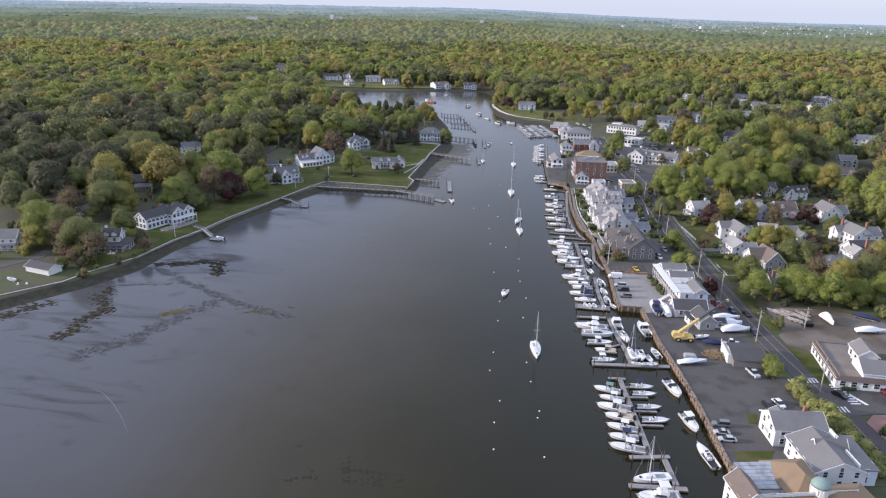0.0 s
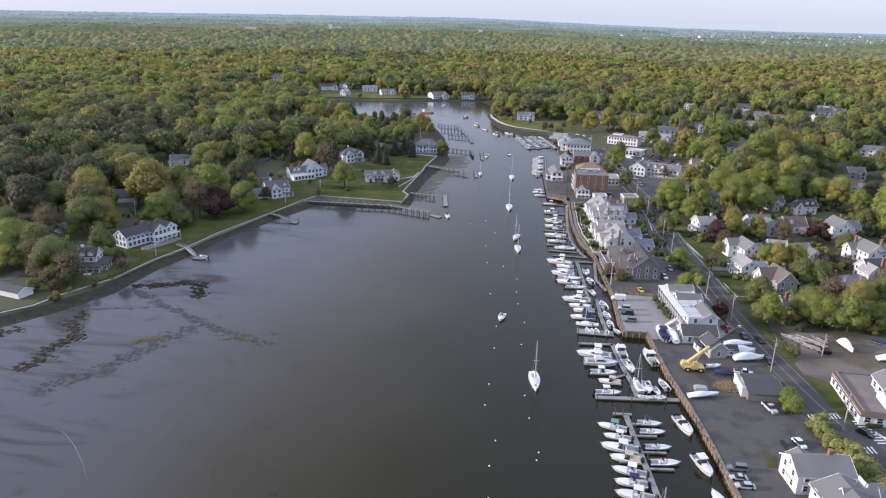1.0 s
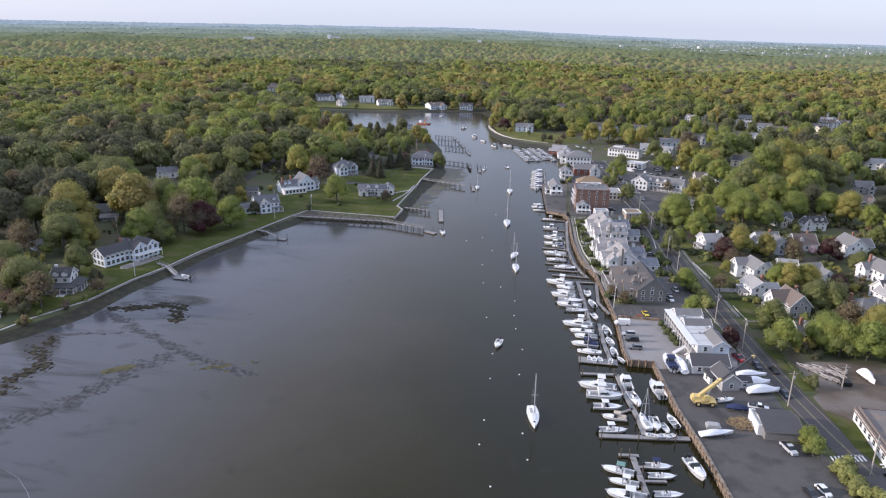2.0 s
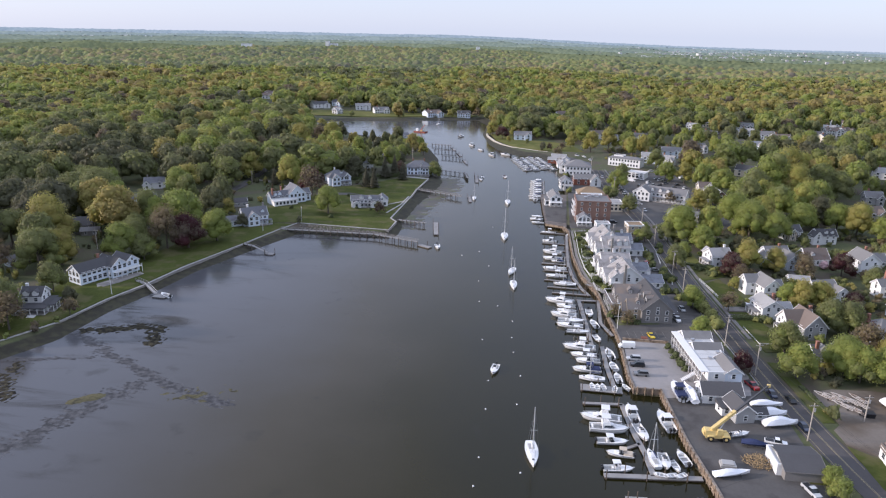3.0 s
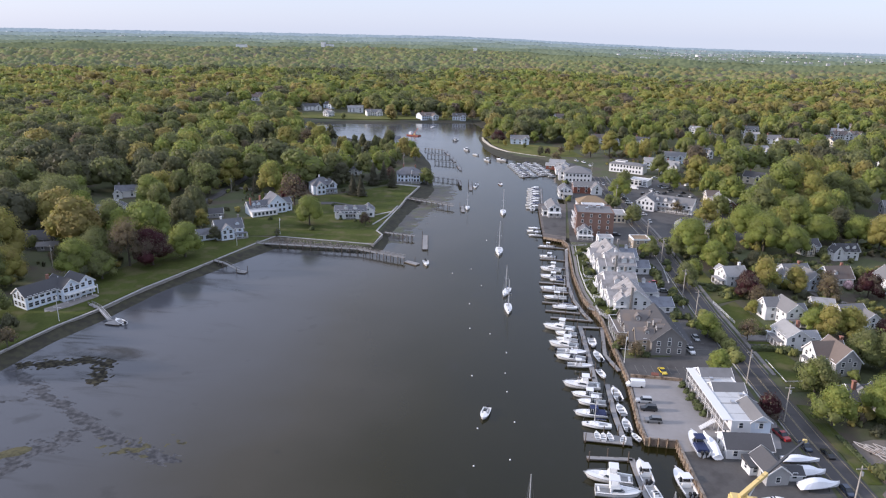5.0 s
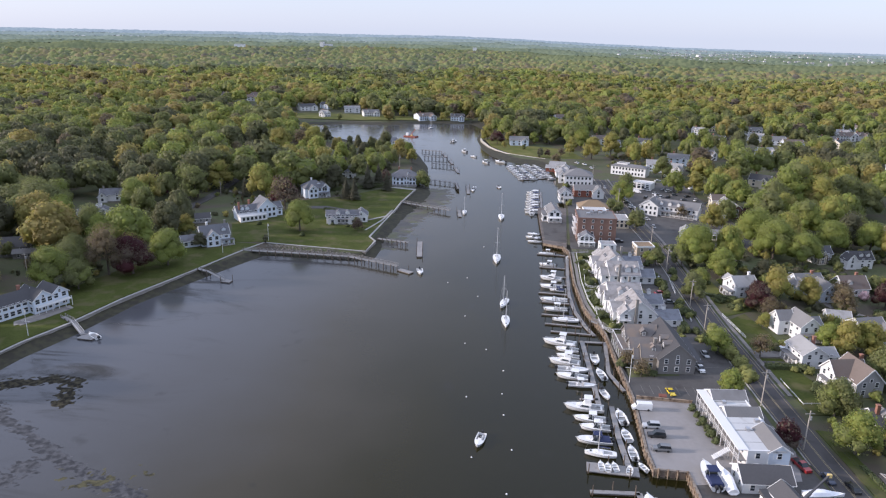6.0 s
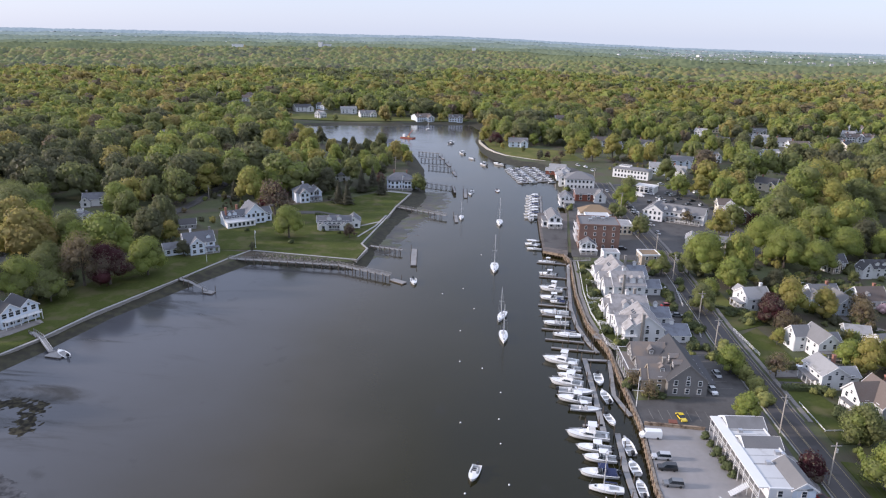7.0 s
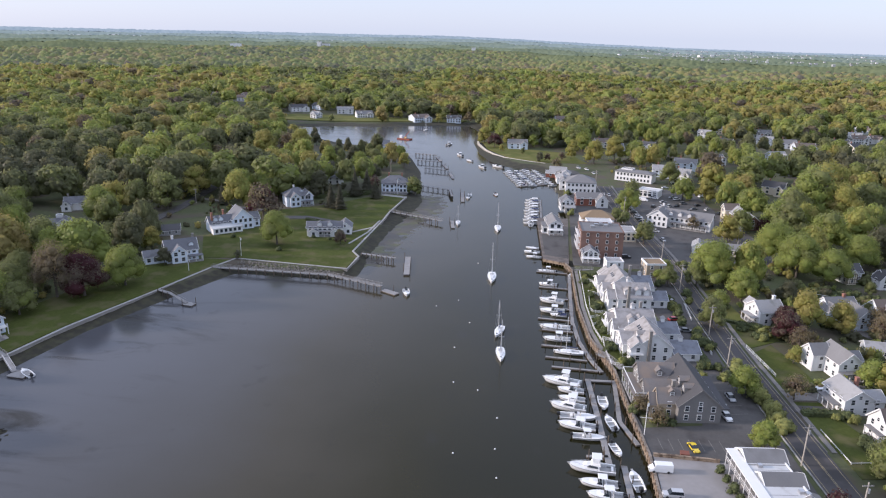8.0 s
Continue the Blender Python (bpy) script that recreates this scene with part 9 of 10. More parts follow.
def stored(x, y, head, L, B, H, mat="wrap", label="boat on stands wrapped in white plastic"):
    ob = boat_wrapped(L, B, H, mat, label)
    ob.matrix_world = pose(x, y, 2.2, rz=head)


stored(68.6, 231.2, 8, 9.5, 2.7, 2.4)
stored(68.4, 225.6, 12, 9.0, 3.0, 3.2)
stored(69.4, 220.6, 14, 10.0, 3.2, 3.3)
stored(50.2, 193.9, 18, 9.6, 2.6, 2.2, label="long white-wrapped boat beside the bulkhead")
stored(47.2, 233.6, 97, 11.5, 3.0, 3.4, label="tall white-wrapped boat by the cottage")
stored(59.8, 208.6, -8, 7.4, 2.6, 2.2, "canvas_blue", "boat under a dark navy tarpaulin")
stored(104.6, 235.6, -80, 7.5, 3.2, 3.4, label="white-wrapped boat in the gravel yard")
stored(119.5, 240.5, -34, 9.0, 2.8, 2.2, "canvas_tarp" if "canvas_tarp" in M else "canvas_blue", "boat under a blue tarpaulin")
stored(116.5, 228.8, 8, 10.5, 3.2, 2.8)
stored(86.6, 314.8, 8, 6.2, 2.0, 1.3, label="small white-wrapped boat on a front lawn")
boat("canvas", 43.9, 233.4, 97, 1.2, z=2.9, label="white cruiser on stands with a navy cover")
boat("launch", 56.6, 213.0, 20, 0.8, z=2.6, label="small boat on a trailer in the yard")
tagged(new("sheet_pallet", Build().box(48.4, 197.0, 2.2, 52.2, 199.6, 2.9).box(48.7, 197.2, 2.9, 51.6, 199.3, 3.3).done("sheet_pallet", M["deck_dull"])), "low covered stack of pale sheets", "stack")
br = random.Random(9)
brush = Build()
for k in range(420):
    a, r = br.uniform(0, 6.28), 3.4 * math.sqrt(br.random())
    p = Vector((58.6 + r * math.cos(a) * 1.1, 201.2 + r * math.sin(a), 2.2 + max(0, 1.7 - r * 0.42) * br.random()))
    d = Vector((br.uniform(-1, 1), br.uniform(-1, 1), br.uniform(-0.2, 0.7))).normalized() * br.uniform(0.4, 1.0)
    brush.bar(p, p + d, 0.11, n=3)
tagged(new("brush_pile", brush.done("brush_pile", M["brush"])), "heap of tan dry brush and branches", "heap", kind="stuff")


def trailer(x, y, head):
    t = thing("boat_trailer", pose(x, y, 2.2, rz=head), "empty galvanised boat trailer with rusty rails", "trailer", "boat trailers")
    b = Build()
    for s in (-1, 1):
        b.bar((-3, s * 0.75, 0.55), (1.6, s * 0.75, 0.6), 0.16).bar((1.6, s * 0.75, 0.6), (3.6, 0, 0.6), 0.16)
        b.bar((-2.8, s * 0.45, 0.8), (0.8, s * 0.35, 0.85), 0.14)
    for q in (-2.8, -1.2, 0.6):
        b.bar((q, -0.8, 0.55), (q, 0.8, 0.55), 0.14)
    part("frame", b, M["trailer_rust"], t)
    n = 10
    ring = [(0.3 * math.cos(2 * math.pi * i / n), 0.3 * math.sin(2 * math.pi * i / n)) for i in range(n)]
    for s in (-1, 1):
        part("wheel", Build().rings([[(-1.6 + a, s * 0.95 - 0.1, 0.3 + c) for a, c in ring], [(-1.6 + a, s * 0.95 + 0.1, 0.3 + c) for a, c in ring]]), M["rubber"], t)


for x, y, h in ((88.0, 240.2, 128), (90.4, 239.4, 126), (92.6, 240.0, 124), (94.6, 238.6, 122), (96.4, 237.0, 120), (91.6, 235.0, 128), (94.2, 232.8, 124), (97.6, 240.2, 118)):
    trailer(x, y, h)
tagged(new("rubbish_skip", Build().rings([[(95.2, 229.6, 2.2), (97.8, 229.6, 2.2), (97.8, 231.6, 2.2), (95.2, 231.6, 2.2)], [(95.0, 229.4, 3.6), (98.0, 229.4, 3.6), (98.0, 231.8, 3.6), (95.0, 231.8, 3.6)]]).done("rubbish_skip", M["black"])), "dark green steel rubbish container", "container")


tagged(new("retaining_wall", Build().box(30.9, 270.8, 1.9, 46.6, 271.2, 3.0).box(30.8, 270.7, 3.0, 46.7, 271.3, 3.1).done("retaining_wall", M["bulk_wood"])), "low brown timber wall between two car parks", "wall", kind="structure")
tagged(new("rubbish_skip", Build().rings([[(37.6, 271.6, 2.2), (39.4, 271.6, 2.2), (39.4, 273.0, 2.2), (37.6, 273.0, 2.2)], [(37.4, 271.4, 3.3), (39.6, 271.4, 3.3), (39.6, 273.2, 3.3), (37.4, 273.2, 3.3)]]).done("rubbish_skip", M["wall_red"])), "brown steel rubbish container by a wall", "container")

# ---- poles, fences, small fittings ----
def utility_pole(x, y, h=11.5, head=12, lean=0.0, arm=True):
    p = thing("utility_pole", pose(x, y, ground_z(x, y), rx=lean, rz=head), "weathered wooden utility pole with a crossarm", "pole", "utility poles")
    part("post", Build().tube(0, 0, -0.5, h, 0.19, 0.13, 8), M["pole_wood"], p)
    if arm:
        part("crossarm", Build().box(-1.3, -0.08, h - 0.9, 1.3, 0.08, h - 0.72), M["pole_wood"], p)
        for k in (-1.15, -0.5, 0.5, 1.15) if y < 430 else ():
            part("insulator", Build().tube(k, 0, h - 0.72, h - 0.45, 0.07, 0.05, 6), M["glass"], p)
        part("transformer", Build().tube(0.38, 0, h - 2.6, h - 1.6, 0.27, 0.27, 10), M["wall_grey"], p)
    return p


POLES = [(84.4, 182.6), (74.6, 214.2), (70.8, 251.4), (66.4, 273.4), (60.6, 324.4), (60.4, 350), (58.4, 396), (55.8, 430), (51.4, 470), (47.5, 520), (36.0, 600)]
for x, y in POLES:
    utility_pole(x, y)
for x, y, h in ((94.2, 227.6, 8.5), (98.2, 465.8, 11), (-114, 617, 10), (-214.8, 331.2, 10), (70.1, 703.8, 11), (100, 512, 11), (-205, 492, 9)):
    utility_pole(x, y, h)
wire = Build()
for off in (-1.15, 0.5, 1.15):
    for (x0, y0), (x1, y1) in zip(POLES, POLES[1:]):
        prev = None
        for k in range(9):
            t = k / 8
            p = (x0 + (x1 - x0) * t + off, y0 + (y1 - y0) * t, 2.2 + 11.2 - 1.2 * 4 * t * (1 - t))
            if prev:
                wire.bar(prev, p, 0.035, n=3)
            prev = p
tagged(new("power_line", wire.done("power_line", M["black"])), "thin black wires between the utility poles", "wires", kind="stuff")


def flagpole(x, y, h, label="white flagpole on the lawn", yard=False):
    p = thing("flagpole", pose(x, y, ground_z(x, y)), label, "flagpole", "flagpoles")
    part("post", Build().tube(0, 0, -0.3, h, 0.12, 0.06, 8), M["trim"], p)
    part("finial", Build().rings([[(r * math.cos(a), r * math.sin(a), z) for a in np.arange(8) * math.pi / 4] for r, z in ((0.04, h), (0.13, h + 0.1), (0.04, h + 0.22))]), M["yellow"], p)
    part("flag", Build().add([(0.06, 0, h - 0.2), (0.5, 0.1, h - 0.35), (0.45, 0.12, h - 1.3), (0.06, 0, h - 1.4), (0.06, 0.03, h - 0.2), (0.5, 0.13, h - 0.35), (0.45, 0.15, h - 1.3), (0.06, 0.03, h - 1.4)],
                             [(0, 1, 2, 3), (7, 6, 5, 4), (0, 4, 5, 1), (1, 5, 6, 2), (2, 6, 7, 3)]), M["deck_white"], p)
    if yard:
        part("yardarm", Build().bar((-1.6, 0, h * 0.55), (1.6, 0, h * 0.55), 0.08), M["trim"], p)


flagpole(-135.6, 400.8, 9)
flagpole(-148.8, 377.2, 9)
flagpole(-171.2, 276.6, 10, yard=True)
flagpole(29.8, 280.6, 10, "white yard-armed flagpole at the quay", yard=True)
flagpole(-93, 543, 10)


def fence(points, h=1.1, mat="trim", label="low white garden fence"):
    f = thing("fence", pose(0, 0, 0), label, "fence", "fences")
    post = Build().box(-0.08, -0.08, -0.2, 0.08, 0.08, h + 0.1).done("post", M[mat])
    for p, d in along(points, 2.6):
        part("post", post, None, f, m=pose(p.x, p.y, 2.25))
    b = Build()
    for p, q in zip(points, points[1:]):
        for z in (0.25, h * 0.6, h):
            b.bar((*p, 2.25 + z), (*q, 2.25 + z), 0.05, 0.12)
    part("rail", b, M[mat], f)


fence([(70.9, 342), (74.4, 321.5)], 1.0)
fence([(56.8, 352.7), (58.0, 333)], 1.0, label="white fence along the shared court")
fence([(57.2, 380), (56.8, 362)], 1.0, label="white fence beside parked cars")
fence([(77.0, 291), (78.8, 276)], 0.4, label="low white kerb fence round a lawn")
fence([(78.8, 276), (85, 277.4)], 0.4, label="low white kerb fence round a lawn")
fence([(112, 398), (130, 392)], 1.5, label="tall white board fence between gardens")
for k in range(5):
    fence([(19.5 + k * 0.9, 400 - k * 15), (23.0 + k * 0.9, 398 - k * 15)], 1.0, label="curved white garden railing")
for pts in ([(20.4, 378), (20.2, 366), (21.2, 363.6), (26.3, 363.5)], [(20.2, 357.7), (22.4, 359.2), (26.6, 357.0)], [(20.3, 351), (23.6, 353.2), (27.0, 351.9)], [(23.1, 340), (23.3, 330), (24.6, 320.5), (27.8, 319.8)], [(23.8, 337.9), (27.6, 338.6)]):
    fence(pts, 1.0, label="curved white garden railing")
fence([(17.9, 410), (18.4, 390), (18.8, 370), (20.6, 348), (22.8, 337)], 1.0, label="white railing beside the quay walk")
for k in range(14):
    bush(63.0 + k * 0.31 + 0.8 * math.sin(k * 5.1), 323 - k * 2.6, 2.7 + 0.7 * math.sin(k * 2.1), 4.2 + 1.0 * math.cos(k * 1.7), "hedge_bright", "tall shaggy yellow-green roadside shrub")
hr = random.Random(77)
for k in range(22):
    s = k / 21
    bush(77.8 + 7.6 * s + hr.uniform(-1.5, 1.5), 183 - 37 * s + hr.uniform(-0.8, 0.8), hr.uniform(2.3, 3.7), hr.uniform(3.4, 5.6), "hedge_bright", "overgrown yellow-green roadside shrub")
hedge([(74.8, 299), (86, 300.6)], 2.6, 1.8, "hedge", "long clipped green hedge beside a drive")
hedge([(83.0, 246), (84.4, 238), (85.6, 230)], 1.6, 0.8, "hedge", "low rough hedge along the trailer yard")
for x, y, q in ((46.0, 267, 1.3), (46.6, 263.5, 1.1), (47.2, 259.5, 1.6), (47.9, 256.4, 1.2), (48.4, 253.4, 1.7), (48.9, 250.6, 1.2)):
    bush(x, y, q, q * 1.5, "hedge", "dark green shrub along the yard building")
hedge([(53.0, 338), (55.0, 326)], 2.6, 1.8, "hedge", "dark hedge beside the court")
hedge([(-128, 468), (-108, 460), (-101, 452)], 2.2, 1.8, "hedge", "dark clipped hedge behind the bungalow")
hedge([(-152, 516), (-136, 522), (-108, 540)], 3.0, 3.0, "hedge", "dark hedge bounding the lawn")
hedge([(68.5, 364.8), (80, 361.4)], 1.6, 1.3, "hedge", "clipped hedge beside a front lawn")
hedge([(104, 190.4), (91.5, 185.4)], 1.6, 1.0, "hedge", "low hedge under the restaurant wall")
for x, y, r in ((24, 405, 1.6), (20.6, 396, 1.3), (24.4, 388, 1.5), (21.4, 380, 1.4), (25, 360, 1.6), (22.4, 352, 1.3), (27, 343, 1.5), (26.4, 332, 1.7), (30.6, 322, 1.8), (29, 313, 1.6), (31.6, 309, 2.0), (45, 352, 1.8), (46.8, 388, 1.8), (50, 399, 2.0),
                (76, 352, 1.4), (79, 358, 1.8), (86, 362, 1.6), (73, 378, 1.6), (99, 316, 1.5), (81, 300, 1.2), (28.6, 292, 1.8), (30.4, 300, 1.5), (60, 340, 1.5), (94, 163, 1.5), (99, 160, 1.2), (-113, 436, 1.2), (-104, 434, 1.2), (-152, 428, 1.5), (-122, 412, 1.6)):
    bush(x, y, r)
qr = random.Random(14)
for k in range(16):
    s = k / 15
    bush(17.5 - 4 * s + qr.uniform(-1.2, 1.2), 512 + 125 * s + qr.uniform(-2, 2), qr.uniform(1.6, 2.8), qr.uniform(2.0, 4.0), qr.choice(["hedge", "hedge_bright", "hedge"]), "wild green shrub at the edge of the quay")
gr = random.Random(31)
for x, y, n, sx, sy in ((35.5, 288.5, 7, 2.4, 2.0), (29.5, 297, 5, 0.5, 6), (58.5, 318, 4, 1.2, 2), (50, 316, 3, 2, 1.2), (56, 344, 5, 0.9, 7), (54, 323, 5, 4, 0.8), (53, 376, 6, 0.8, 8), (64.5, 430, 4, 1.2, 6), (24, 355, 3, 1.5, 1), (24.5, 347, 4, 1.5, 2.5), (24, 368, 4, 1.4, 3), (24.5, 333, 4, 1, 3), (22.6, 388, 4, 1.4, 5), (79, 352, 6, 3.5, 3), (51, 380, 6, 0.8, 9), (53.5, 362, 4, 0.8, 6), (20.5, 402, 5, 1.6, 6), (21.5, 372, 6, 1.4, 10), (25, 345, 5, 1.4, 8), (28.5, 325, 4, 1.2, 4), (112, 400, 7, 9, 4), (90, 405, 5, 4, 5), (128, 404, 5, 6, 3), (77, 356, 7, 4.0, 3.0), (92, 356, 4, 3, 4), (104, 366, 4, 4, 3), (91, 344, 3, 2, 3), (103, 303, 5, 3, 5), (86, 297, 3, 3, 1.5), (123, 362, 4, 4, 3), (110, 337, 4, 3, 3), (139, 398, 4, 5, 3), (60, 385, 4, 1.2, 6), (57.6, 342, 4, 0.8, 6), (101, 340, 8, 5, 5), (120, 344, 6, 5, 5), (134, 350, 7, 6, 6), (109, 282, 6, 5, 6), (132, 300, 7, 6, 8), (88, 282, 4, 2, 4), (104, 272, 5, 4, 4), (136, 326, 5, 5, 5), (118, 386, 7, 7, 4), (150, 396, 6, 7, 5), (95, 380, 5, 5, 4)):
    for k in range(n):
        q = gr.uniform(1.2, 2.2)
        bush(x + gr.uniform(-sx, sx), y + gr.uniform(-sy, sy), q, q * gr.uniform(1.0, 1.5), gr.choice(["hedge", "hedge", "hedge_bright"]), "loose green garden shrub beside a house")
for x, y, r in ((133, 371, 2.6), (-225, 268, 2.2), (-196, 302, 1.8), (-193, 309, 1.6)):
    bush(x, y, r, r * 1.8, "blossom", "flowering shrub with pale blossom", "blossom_shrub")
for x, y in ((-200, 210), (-197, 211)):
    tagged(new("garden_chair", Build().box(x - 0.35, y - 0.35, 2.78, x + 0.35, y + 0.3, 2.88).box(x - 0.35, y + 0.22, 2.8, x + 0.35, y + 0.32, 3.4).box(x - 0.35, y - 0.3, 2.38, x - 0.27, y + 0.3, 2.8).box(x + 0.27, y - 0.3, 2.38, x + 0.35, y + 0.3, 2.8).done("garden_chair", M["trim"])),
           "white slatted garden chair on the shore lawn", "chair", "garden chairs")
boat("dinghy", -206, 214, 160, 1.2, z=2.45, label="white dinghy laid up on the grass")

# ---- single trees ----
for kind, x, y, r in (("green", 85.5, 271.0, 5.3), ("bright", 83.5, 251.9, 5.5), ("green", 106.7, 291.8, 5.7), ("green", 113.5, 290.6, 5.7), ("bright", 98.8, 256.2, 6.5),
                      ("bright", 102.5, 252.4, 5.6), ("bright", 110.5, 250.6, 6.3), ("bright", 121.2, 253.5, 4.8), ("olive", 105.0, 315.0, 5.0), ("olive", 112.1, 316.1, 5.2),
                      ("bright", 100.4, 319.0, 4.2), ("olive", 107.9, 361.8, 4.8), ("brown", 120.5, 362.2, 4.5), ("green", 141.1, 381.8, 3.0), ("red", 146.1, 379.3, 3.2),
                      ("red", 124.4, 316.0, 4.1), ("red", 89.1, 362.2, 4.3), ("green", 157.3, 376.8, 3.7), ("green", 143.3, 344.3, 4.5), ("green", 170.5, 390.6, 5.1),
                      ("bright", 180.3, 424.9, 6.3), ("olive", 172.1, 435.4, 8.1), ("bright", 164.3, 442.8, 7.5), ("olive", 98.0, 371.5, 3.7), ("brown", 88.0, 342.8, 3.8)):
    tree(kind, x, y, r)
for kind, x, y, r in (("brown", 75.3, 307.5, 3.3), ("dark", 193.0, 442.3, 6.8), ("green", 173.5, 377.7, 3.5), ("red", 154.7, 386.7, 2.2), ("green", 157.5, 337.4, 3.5),
                      ("bright", -164.5, 355.5, 7.6), ("red", -173.0, 342.0, 8.6), ("bright", -262.0, 415.0, 6.0), ("green", -192.0, 328.5, 7.0),
                      ("green", -258.1, 399.1, 11.8), ("bright", -339.6, 471.1, 6.7), ("green", -295.4, 433.2, 8.1), ("bright", -334.7, 501.6, 5.6), ("green", -231.5, 375.0, 6.9),
                      ("green", -282.3, 488.5, 8.2), ("red", -240.0, 482.0, 6.2), ("olive", -232.6, 455.6, 8.1),
                      ("green", -208.2, 443.5, 4.6), ("brown", -202.9, 420.2, 3.7), ("bright", -253.0, 531.9, 7.9), ("olive", -236.0, 326.0, 11.5)):
    tree(kind, x, y, r)
for kind, x, y, r in (("green", -195.8, 274.7, 5.5), ("dark", -283.4, 519.3, 8.7), ("dark", -311.9, 491.4, 8.3), ("green", -202.5, 404.4, 4.8), ("olive", -211.7, 505.4, 8.4),
                      ("green", -250.5, 555.4, 8.3), ("dark", -181.0, 264.8, 2.9), ("green", -187.8, 417.0, 3.4), ("dark", -188.5, 497.2, 2.2),
                      ("bright", 72.6, 404.0, 9.2), ("bright", 80.6, 388.3, 6.2), ("bright", 106.9, 438.0, 9.6), ("bright", 112.6, 423.6, 9.2),
                      ("bright", 138.2, 461.9, 10.0), ("bright", 144.4, 441.4, 7.2), ("bright", 69.9, 377.2, 3.5), ("red", 86.5, 351.8, 5.2), ("brown", 118.7, 354.1, 4.4),
                      ("bright", 61.0, 307.4, 4.2), ("bright", 151.1, 524.7, 14.6), ("olive", 172.2, 559.4, 12.9), ("bright", 126.8, 499.3, 8.9), ("bright", 121.8, 532.3, 8.7)):
    tree(kind, x, y, r)
for kind, x, y, r in (("green", 97.0, 477.2, 3.1), ("red", 119.2, 496.8, 4.2), ("green", 106.7, 494.0, 6.1), ("bright", 89.5, 570.3, 7.3), ("green", 56.4, 566.2, 5.4),
                      ("brown", 81.4, 493.5, 3.6), ("green", 51.7, 461.8, 5.1), ("bright", 55.5, 414.8, 3.1), ("green", 126.2, 380.5, 3.2), ("green", 164.0, 462.3, 6.6),
                      ("green", 136.8, 508.0, 9.9), ("olive", 164.2, 514.1, 10.8), ("green", 181.7, 524.7, 11.9), ("bright", 117.3, 554.7, 8.3), ("green", 66.2, 403.0, 5.0),
                      ("green", 191.9, 520.4, 10.1), ("dark", 97.9, 387.8, 4.0), ("green", 54.0, 400.4, 3.7), ("green", 43.2, 512.6, 2.7), ("olive", 83.0, 332.6, 2.4),
                      ("green", 160.8, 370.3, 2.1), ("red", 137.4, 362.2, 5.3), ("green", 135.7, 405.9, 2.4), ("bright", 123.3, 414.9, 7.4), ("bright", 50.8, 406.2, 2.4)):
    tree(kind, x, y, r)
for kind, x, y, r in (("bright", 50.8, 529.9, 7.0), ("olive", 95.7, 362.2, 6.0), ("green", 88.8, 618.3, 7.3), ("olive", 40.0, 690.9, 8.4), ("olive", 58.0, 712.8, 9.0),
                      ("bright", 74.5, 710.8, 9.0), ("olive", 102.4, 565.2, 6.6), ("olive", 93.3, 468.2, 6.7), ("green", 41.4, 504.7, 3.4), ("bright", 83.2, 397.0, 3.2),
                      ("green", 126.7, 482.4, 9.0), ("bright", 143.0, 437.1, 8.0), ("dark", 157.1, 451.1, 7.5), ("green", 62.9, 358.2, 4.9), ("red", 66.6, 252.3, 3.4),
                      ("bright", 59.3, 279.5, 3.6), ("bright", 73.7, 194.8, 2.4), ("bright", 73.2, 188.8, 2.7), ("bright", 73.0, 194.0, 2.4), ("green", 45.8, 499.0, 3.4),
                      ("brown", 29.9, 292.0, 2.4), ("brown", 33.9, 285.6, 2.4), ("bright", -193.0, 318.5, 8.2), ("green", -218.8, 296.7, 9.0), ("brown", -231.8, 287.5, 7.1)):
    tree(kind, x, y, r)
for kind, x, y, r in (("brown", -201.9, 242.0, 4.6), ("olive", -221.1, 247.5, 5.0), ("brown", -211.0, 252.0, 5.4), ("brown", -191.5, 233.0, 3.4), ("dark", -186.5, 231.0, 2.2), ("copper", -196.5, 236.5, 3.6), ("green", -195.0, 229.5, 2.4), ("green", -194.9, 242.9, 8.4), ("brown", -185.7, 238.2, 5.8),
                      ("brown", -182.0, 338.5, 8.6), ("copper", -151.5, 465.0, 9.4), ("bright", -126.5, 421.5, 7.6), ("green", -215.6, 257.7, 7.7), ("bright", -226.7, 259.9, 8.6),
                      ("brown", -172.8, 253.4, 3.1), ("green", -255.0, 289.0, 6.4), ("green", -253.3, 322.6, 9.0), ("green", -239.9, 351.5, 3.2), ("dark", -162.7, 382.2, 3.2),
                      ("green", -210.5, 372.4, 9.0), ("olive", -187.2, 571.2, 9.0), ("olive", -160.2, 566.4, 9.0), ("olive", -196.3, 652.4, 10.5), ("olive", -222.0, 640.0, 10.5), ("olive", 118.0, 264.0, 6.4), ("brown", 112.0, 272.0, 5.6), ("green", 128.0, 268.0, 6.8), ("brown", 134.0, 280.0, 6.2), ("bright", 132.0, 256.0, 6.4), ("green", 140.0, 262.0, 7.0), ("olive", 142.0, 290.0, 6.6), ("green", -204.0, 347.0, 6.6), ("green", -183.5, 320.5, 5.6), ("olive", -215.0, 306.0, 7.2), ("bright", -139.5, 622.0, 6.6),
                      ("green", -126.5, 622.0, 7.0), ("green", -83.5, 551.0, 5.4), ("conifer", -118.0, 531.9, 5.8), ("conifer", -113.1, 542.6, 5.5), ("conifer", -123.8, 500.2, 5.0)):
    tree(kind, x, y, r)
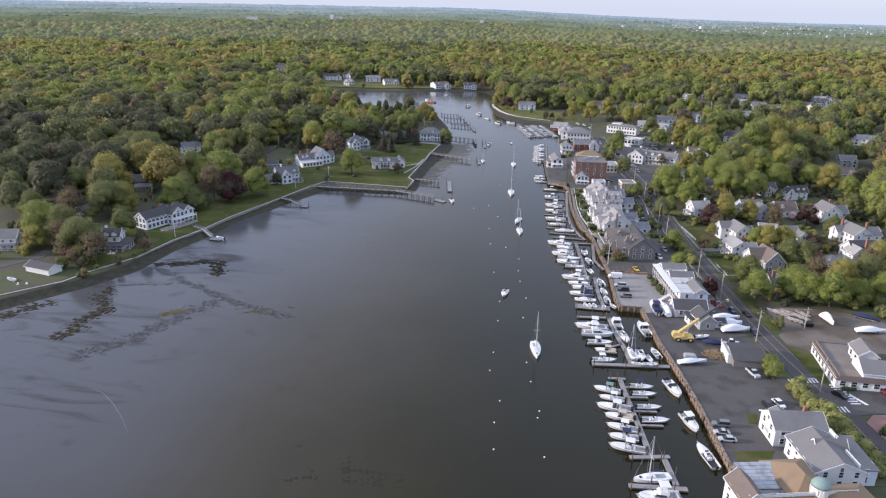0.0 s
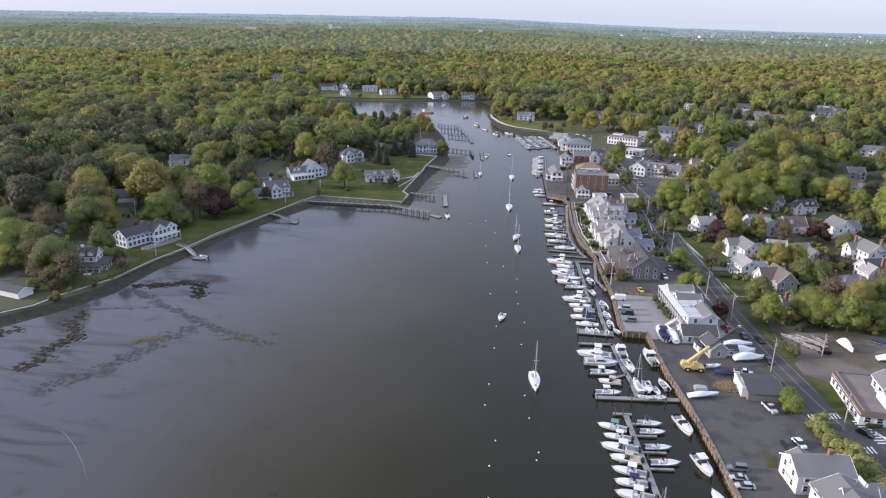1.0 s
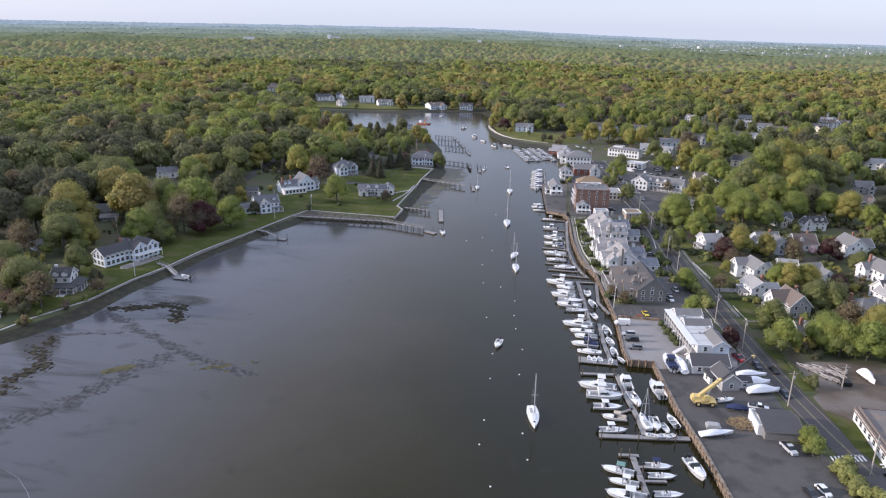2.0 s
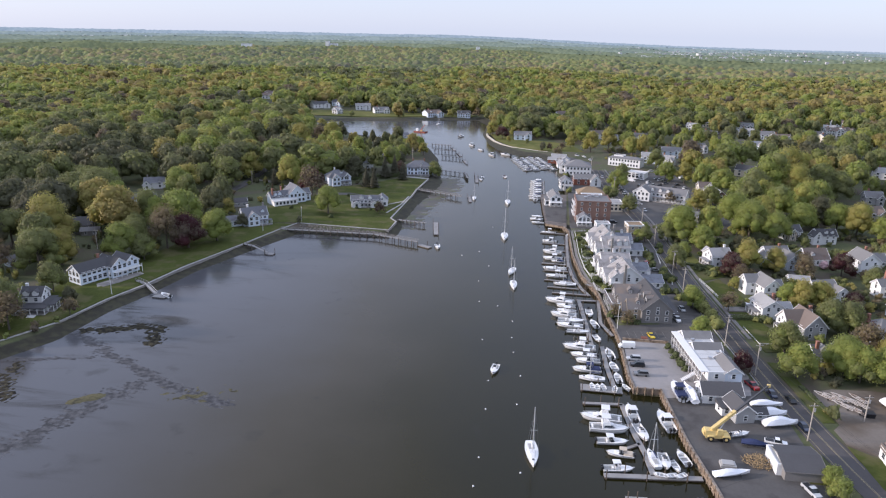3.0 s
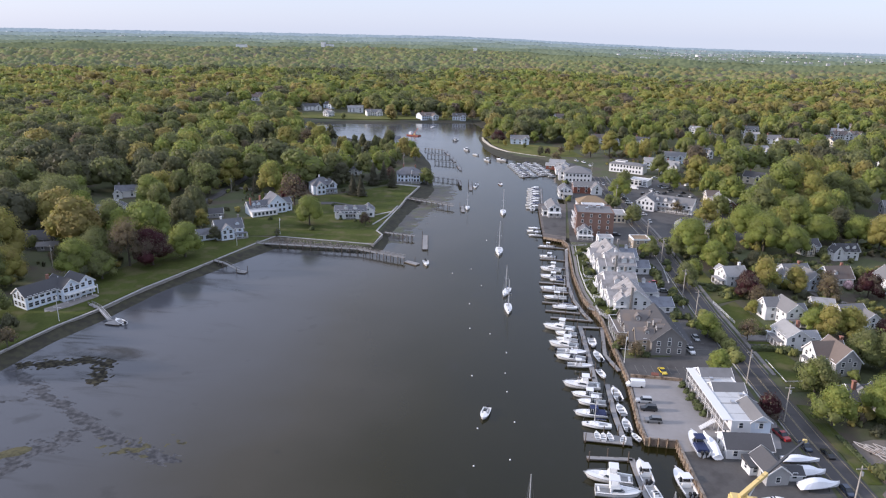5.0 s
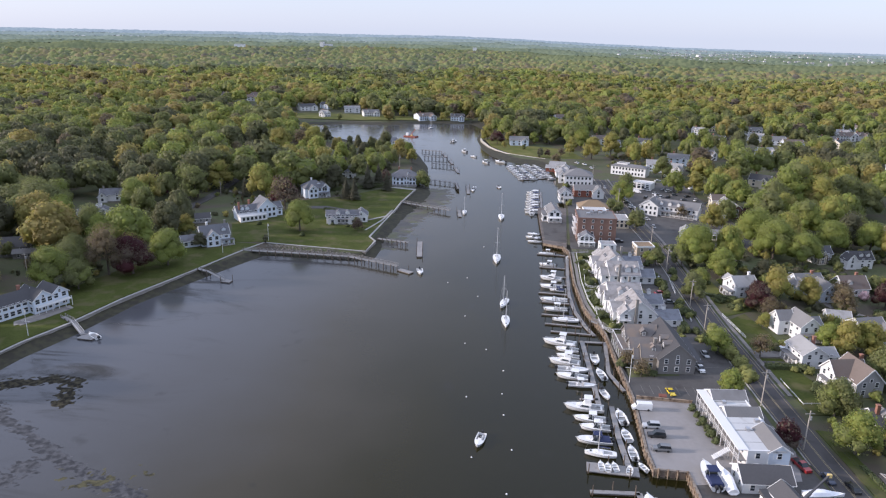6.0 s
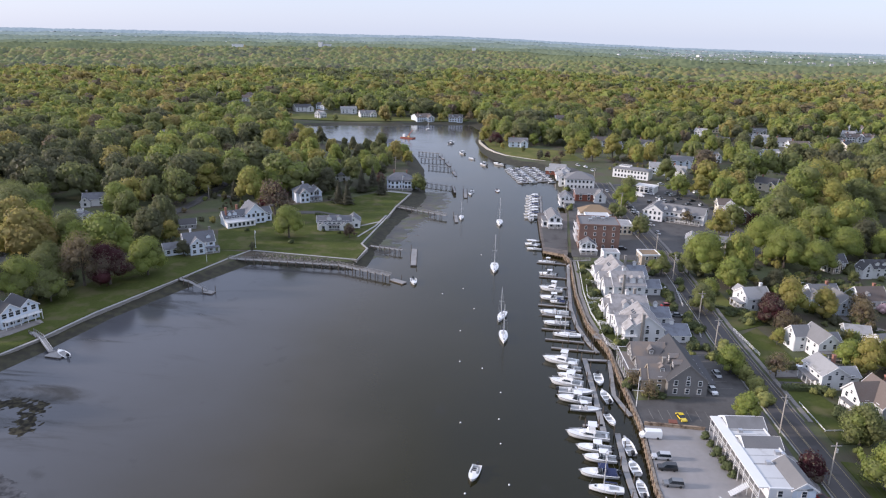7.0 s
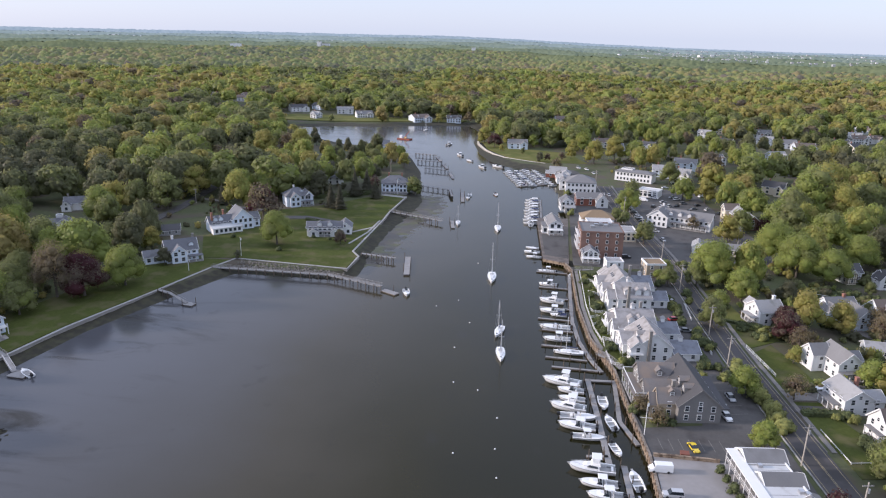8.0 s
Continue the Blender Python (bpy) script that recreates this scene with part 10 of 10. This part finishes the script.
for kind, x, y, r in (("conifer", -117.6, 497.2, 5.0), ("conifer", -103.9, 528.5, 4.5), ("bright", -117.5, 660.0, 6.8), ("dark", -117.4, 576.2, 5.9), ("dark", -138.2, 523.1, 7.0),
                      ("dark", -159.6, 529.8, 8.1), ("green", -198.8, 568.2, 9.0), ("green", -194.4, 416.7, 6.5), ("conifer", -187.8, 491.8, 4.4), ("bright", -231.2, 440.4, 9.0),
                      ("green", -213.5, 475.1, 9.0), ("green", -218.7, 529.5, 9.0), ("green", -286.3, 427.6, 9.0), ("dark", -219.1, 575.2, 9.0),
                      ("dark", -165.6, 640.5, 5.6), ("dark", -152.4, 652.3, 5.4), ("dark", -149.1, 570.7, 2.7), ("copper", -110.0, 549.0, 4.6), ("olive", -180.7, 402.8, 4.2),
                      ("green", -198.8, 395.8, 4.9), ("olive", -108.8, 640.6, 4.6), ("red", -46.8, 756.5, 6.8), ("dark", -4.0, 690.0, 3.4), ("copper", 2.0, 693.0, 3.2)):
    tree(kind, x, y, r)
for kind, x, y, r in (("bright", -4.0, 792.0, 9.0), ("green", 4.0, 770.0, 7.0), ("olive", 24.0, 735.0, 5.5), ("bright", 33.0, 751.7, 9.0), ("olive", -58.9, 782.9, 7.1),
                      ("bright", -41.5, 814.2, 9.0), ("brown", 9.5, 653.9, 4.7), ("dark", -222.0, 700.0, 7.0), ("olive", -234.0, 738.0, 7.0), ("brown", -214.0, 668.0, 8.0), ("dark", -207.0, 722.0, 5.0), ("copper", -96.5, 428.0, 3.0), ("dark", -99.0, 434.5, 2.4), ("olive", -167.0, 690.0, 3.4), ("olive", -147.0, 698.0, 3.8), ("green", -188.0, 912.0, 5.0),
                      ("olive", -126.0, 926.0, 4.6), ("bright", -196.0, 942.0, 6.0), ("green", -122.0, 952.0, 7.0), ("olive", -180.0, 952.0, 6.4), ("brown", -92.0, 934.0, 6.0), ("green", -250.0, 905.0, 3.4), ("olive", -36.0, 772.0, 4.6), ("bright", -12.0, 768.0, 5.4),
                      ("green", -20.0, 728.0, 2.2), ("olive", -39.0, 738.0, 2.4), ("copper", 14.0, 700.0, 3.4), ("olive", 22.0, 712.0, 4.0)):
    tree(kind, x, y, r)


# ---- undergrowth of the gardens ----
def undergrowth():
    """Shrubs and saplings that fill the gardens between houses, lawns and drives."""
    r = np.random.RandomState(88)
    kinds = [crown_arrays(700 + k, 1.6, 2.4, 3, 54, 0.36, 0.5, 0.03, base=0.02) for k in range(4)]
    spots = np.concatenate([np.stack([r.uniform(66, 180, 1500), r.uniform(215, 450, 1500)], axis=1), np.stack([r.uniform(-262, -130, 1300), r.uniform(205, 560, 1300)], axis=1), np.stack([r.uniform(40, 120, 260), r.uniform(630, 780, 260)], axis=1)])
    x, y = spots[:, 0], spots[:, 1]
    keep = (from_water(x, y) > 6) & (waves(x, y, 38, 91) + r.uniform(-0.5, 0.5, len(x)) > 0.05)
    for poly in CLEAR:
        keep &= ~inside(poly, x, y)
    keep &= edge_distance(ROAD, x, y, False) > 7
    for cx, cy, q in HOMES:
        keep &= np.hypot(x - cx, y - cy) > q
    vs, fs, ts, count = [], [], [], 0
    for n in np.where(keep)[0]:
        v, f, t = kinds[n % 4]
        k = r.uniform(0.6, 1.7)
        vs.append(v * np.array([k, k, k * r.uniform(0.7, 1.5)]) + np.array([x[n], y[n], ground_z(x[n], y[n]) - 0.2]))
        fs.append(f + count)
        ts.append(np.clip(t - 0.5 + r.choice([0.1, 0.2, 0.3, 0.42, 0.6, 0.88]), 0, 0.95))
        count += len(v)
    ob = new("undergrowth", arrays_mesh("undergrowth", np.concatenate(vs), np.concatenate(fs), 3, M["leaves"], np.concatenate(ts)))
    tagged(ob, "loose shrubs and saplings filling the gardens", "shrubs", kind="stuff")


undergrowth()

# ---- woods, last because they keep clear of all that stands ----
woods()
far_canopy()
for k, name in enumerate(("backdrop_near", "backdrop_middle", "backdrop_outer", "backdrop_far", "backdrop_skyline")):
    far_plain(name, (0, 0.14, 0.32, 0.54, 0.78)[k] - 0.005, (0.14, 0.32, 0.54, 0.78, 1.0)[k], 22, f"hazy_plain_{k}", "hazy blue-green wooded plain far behind the woods")
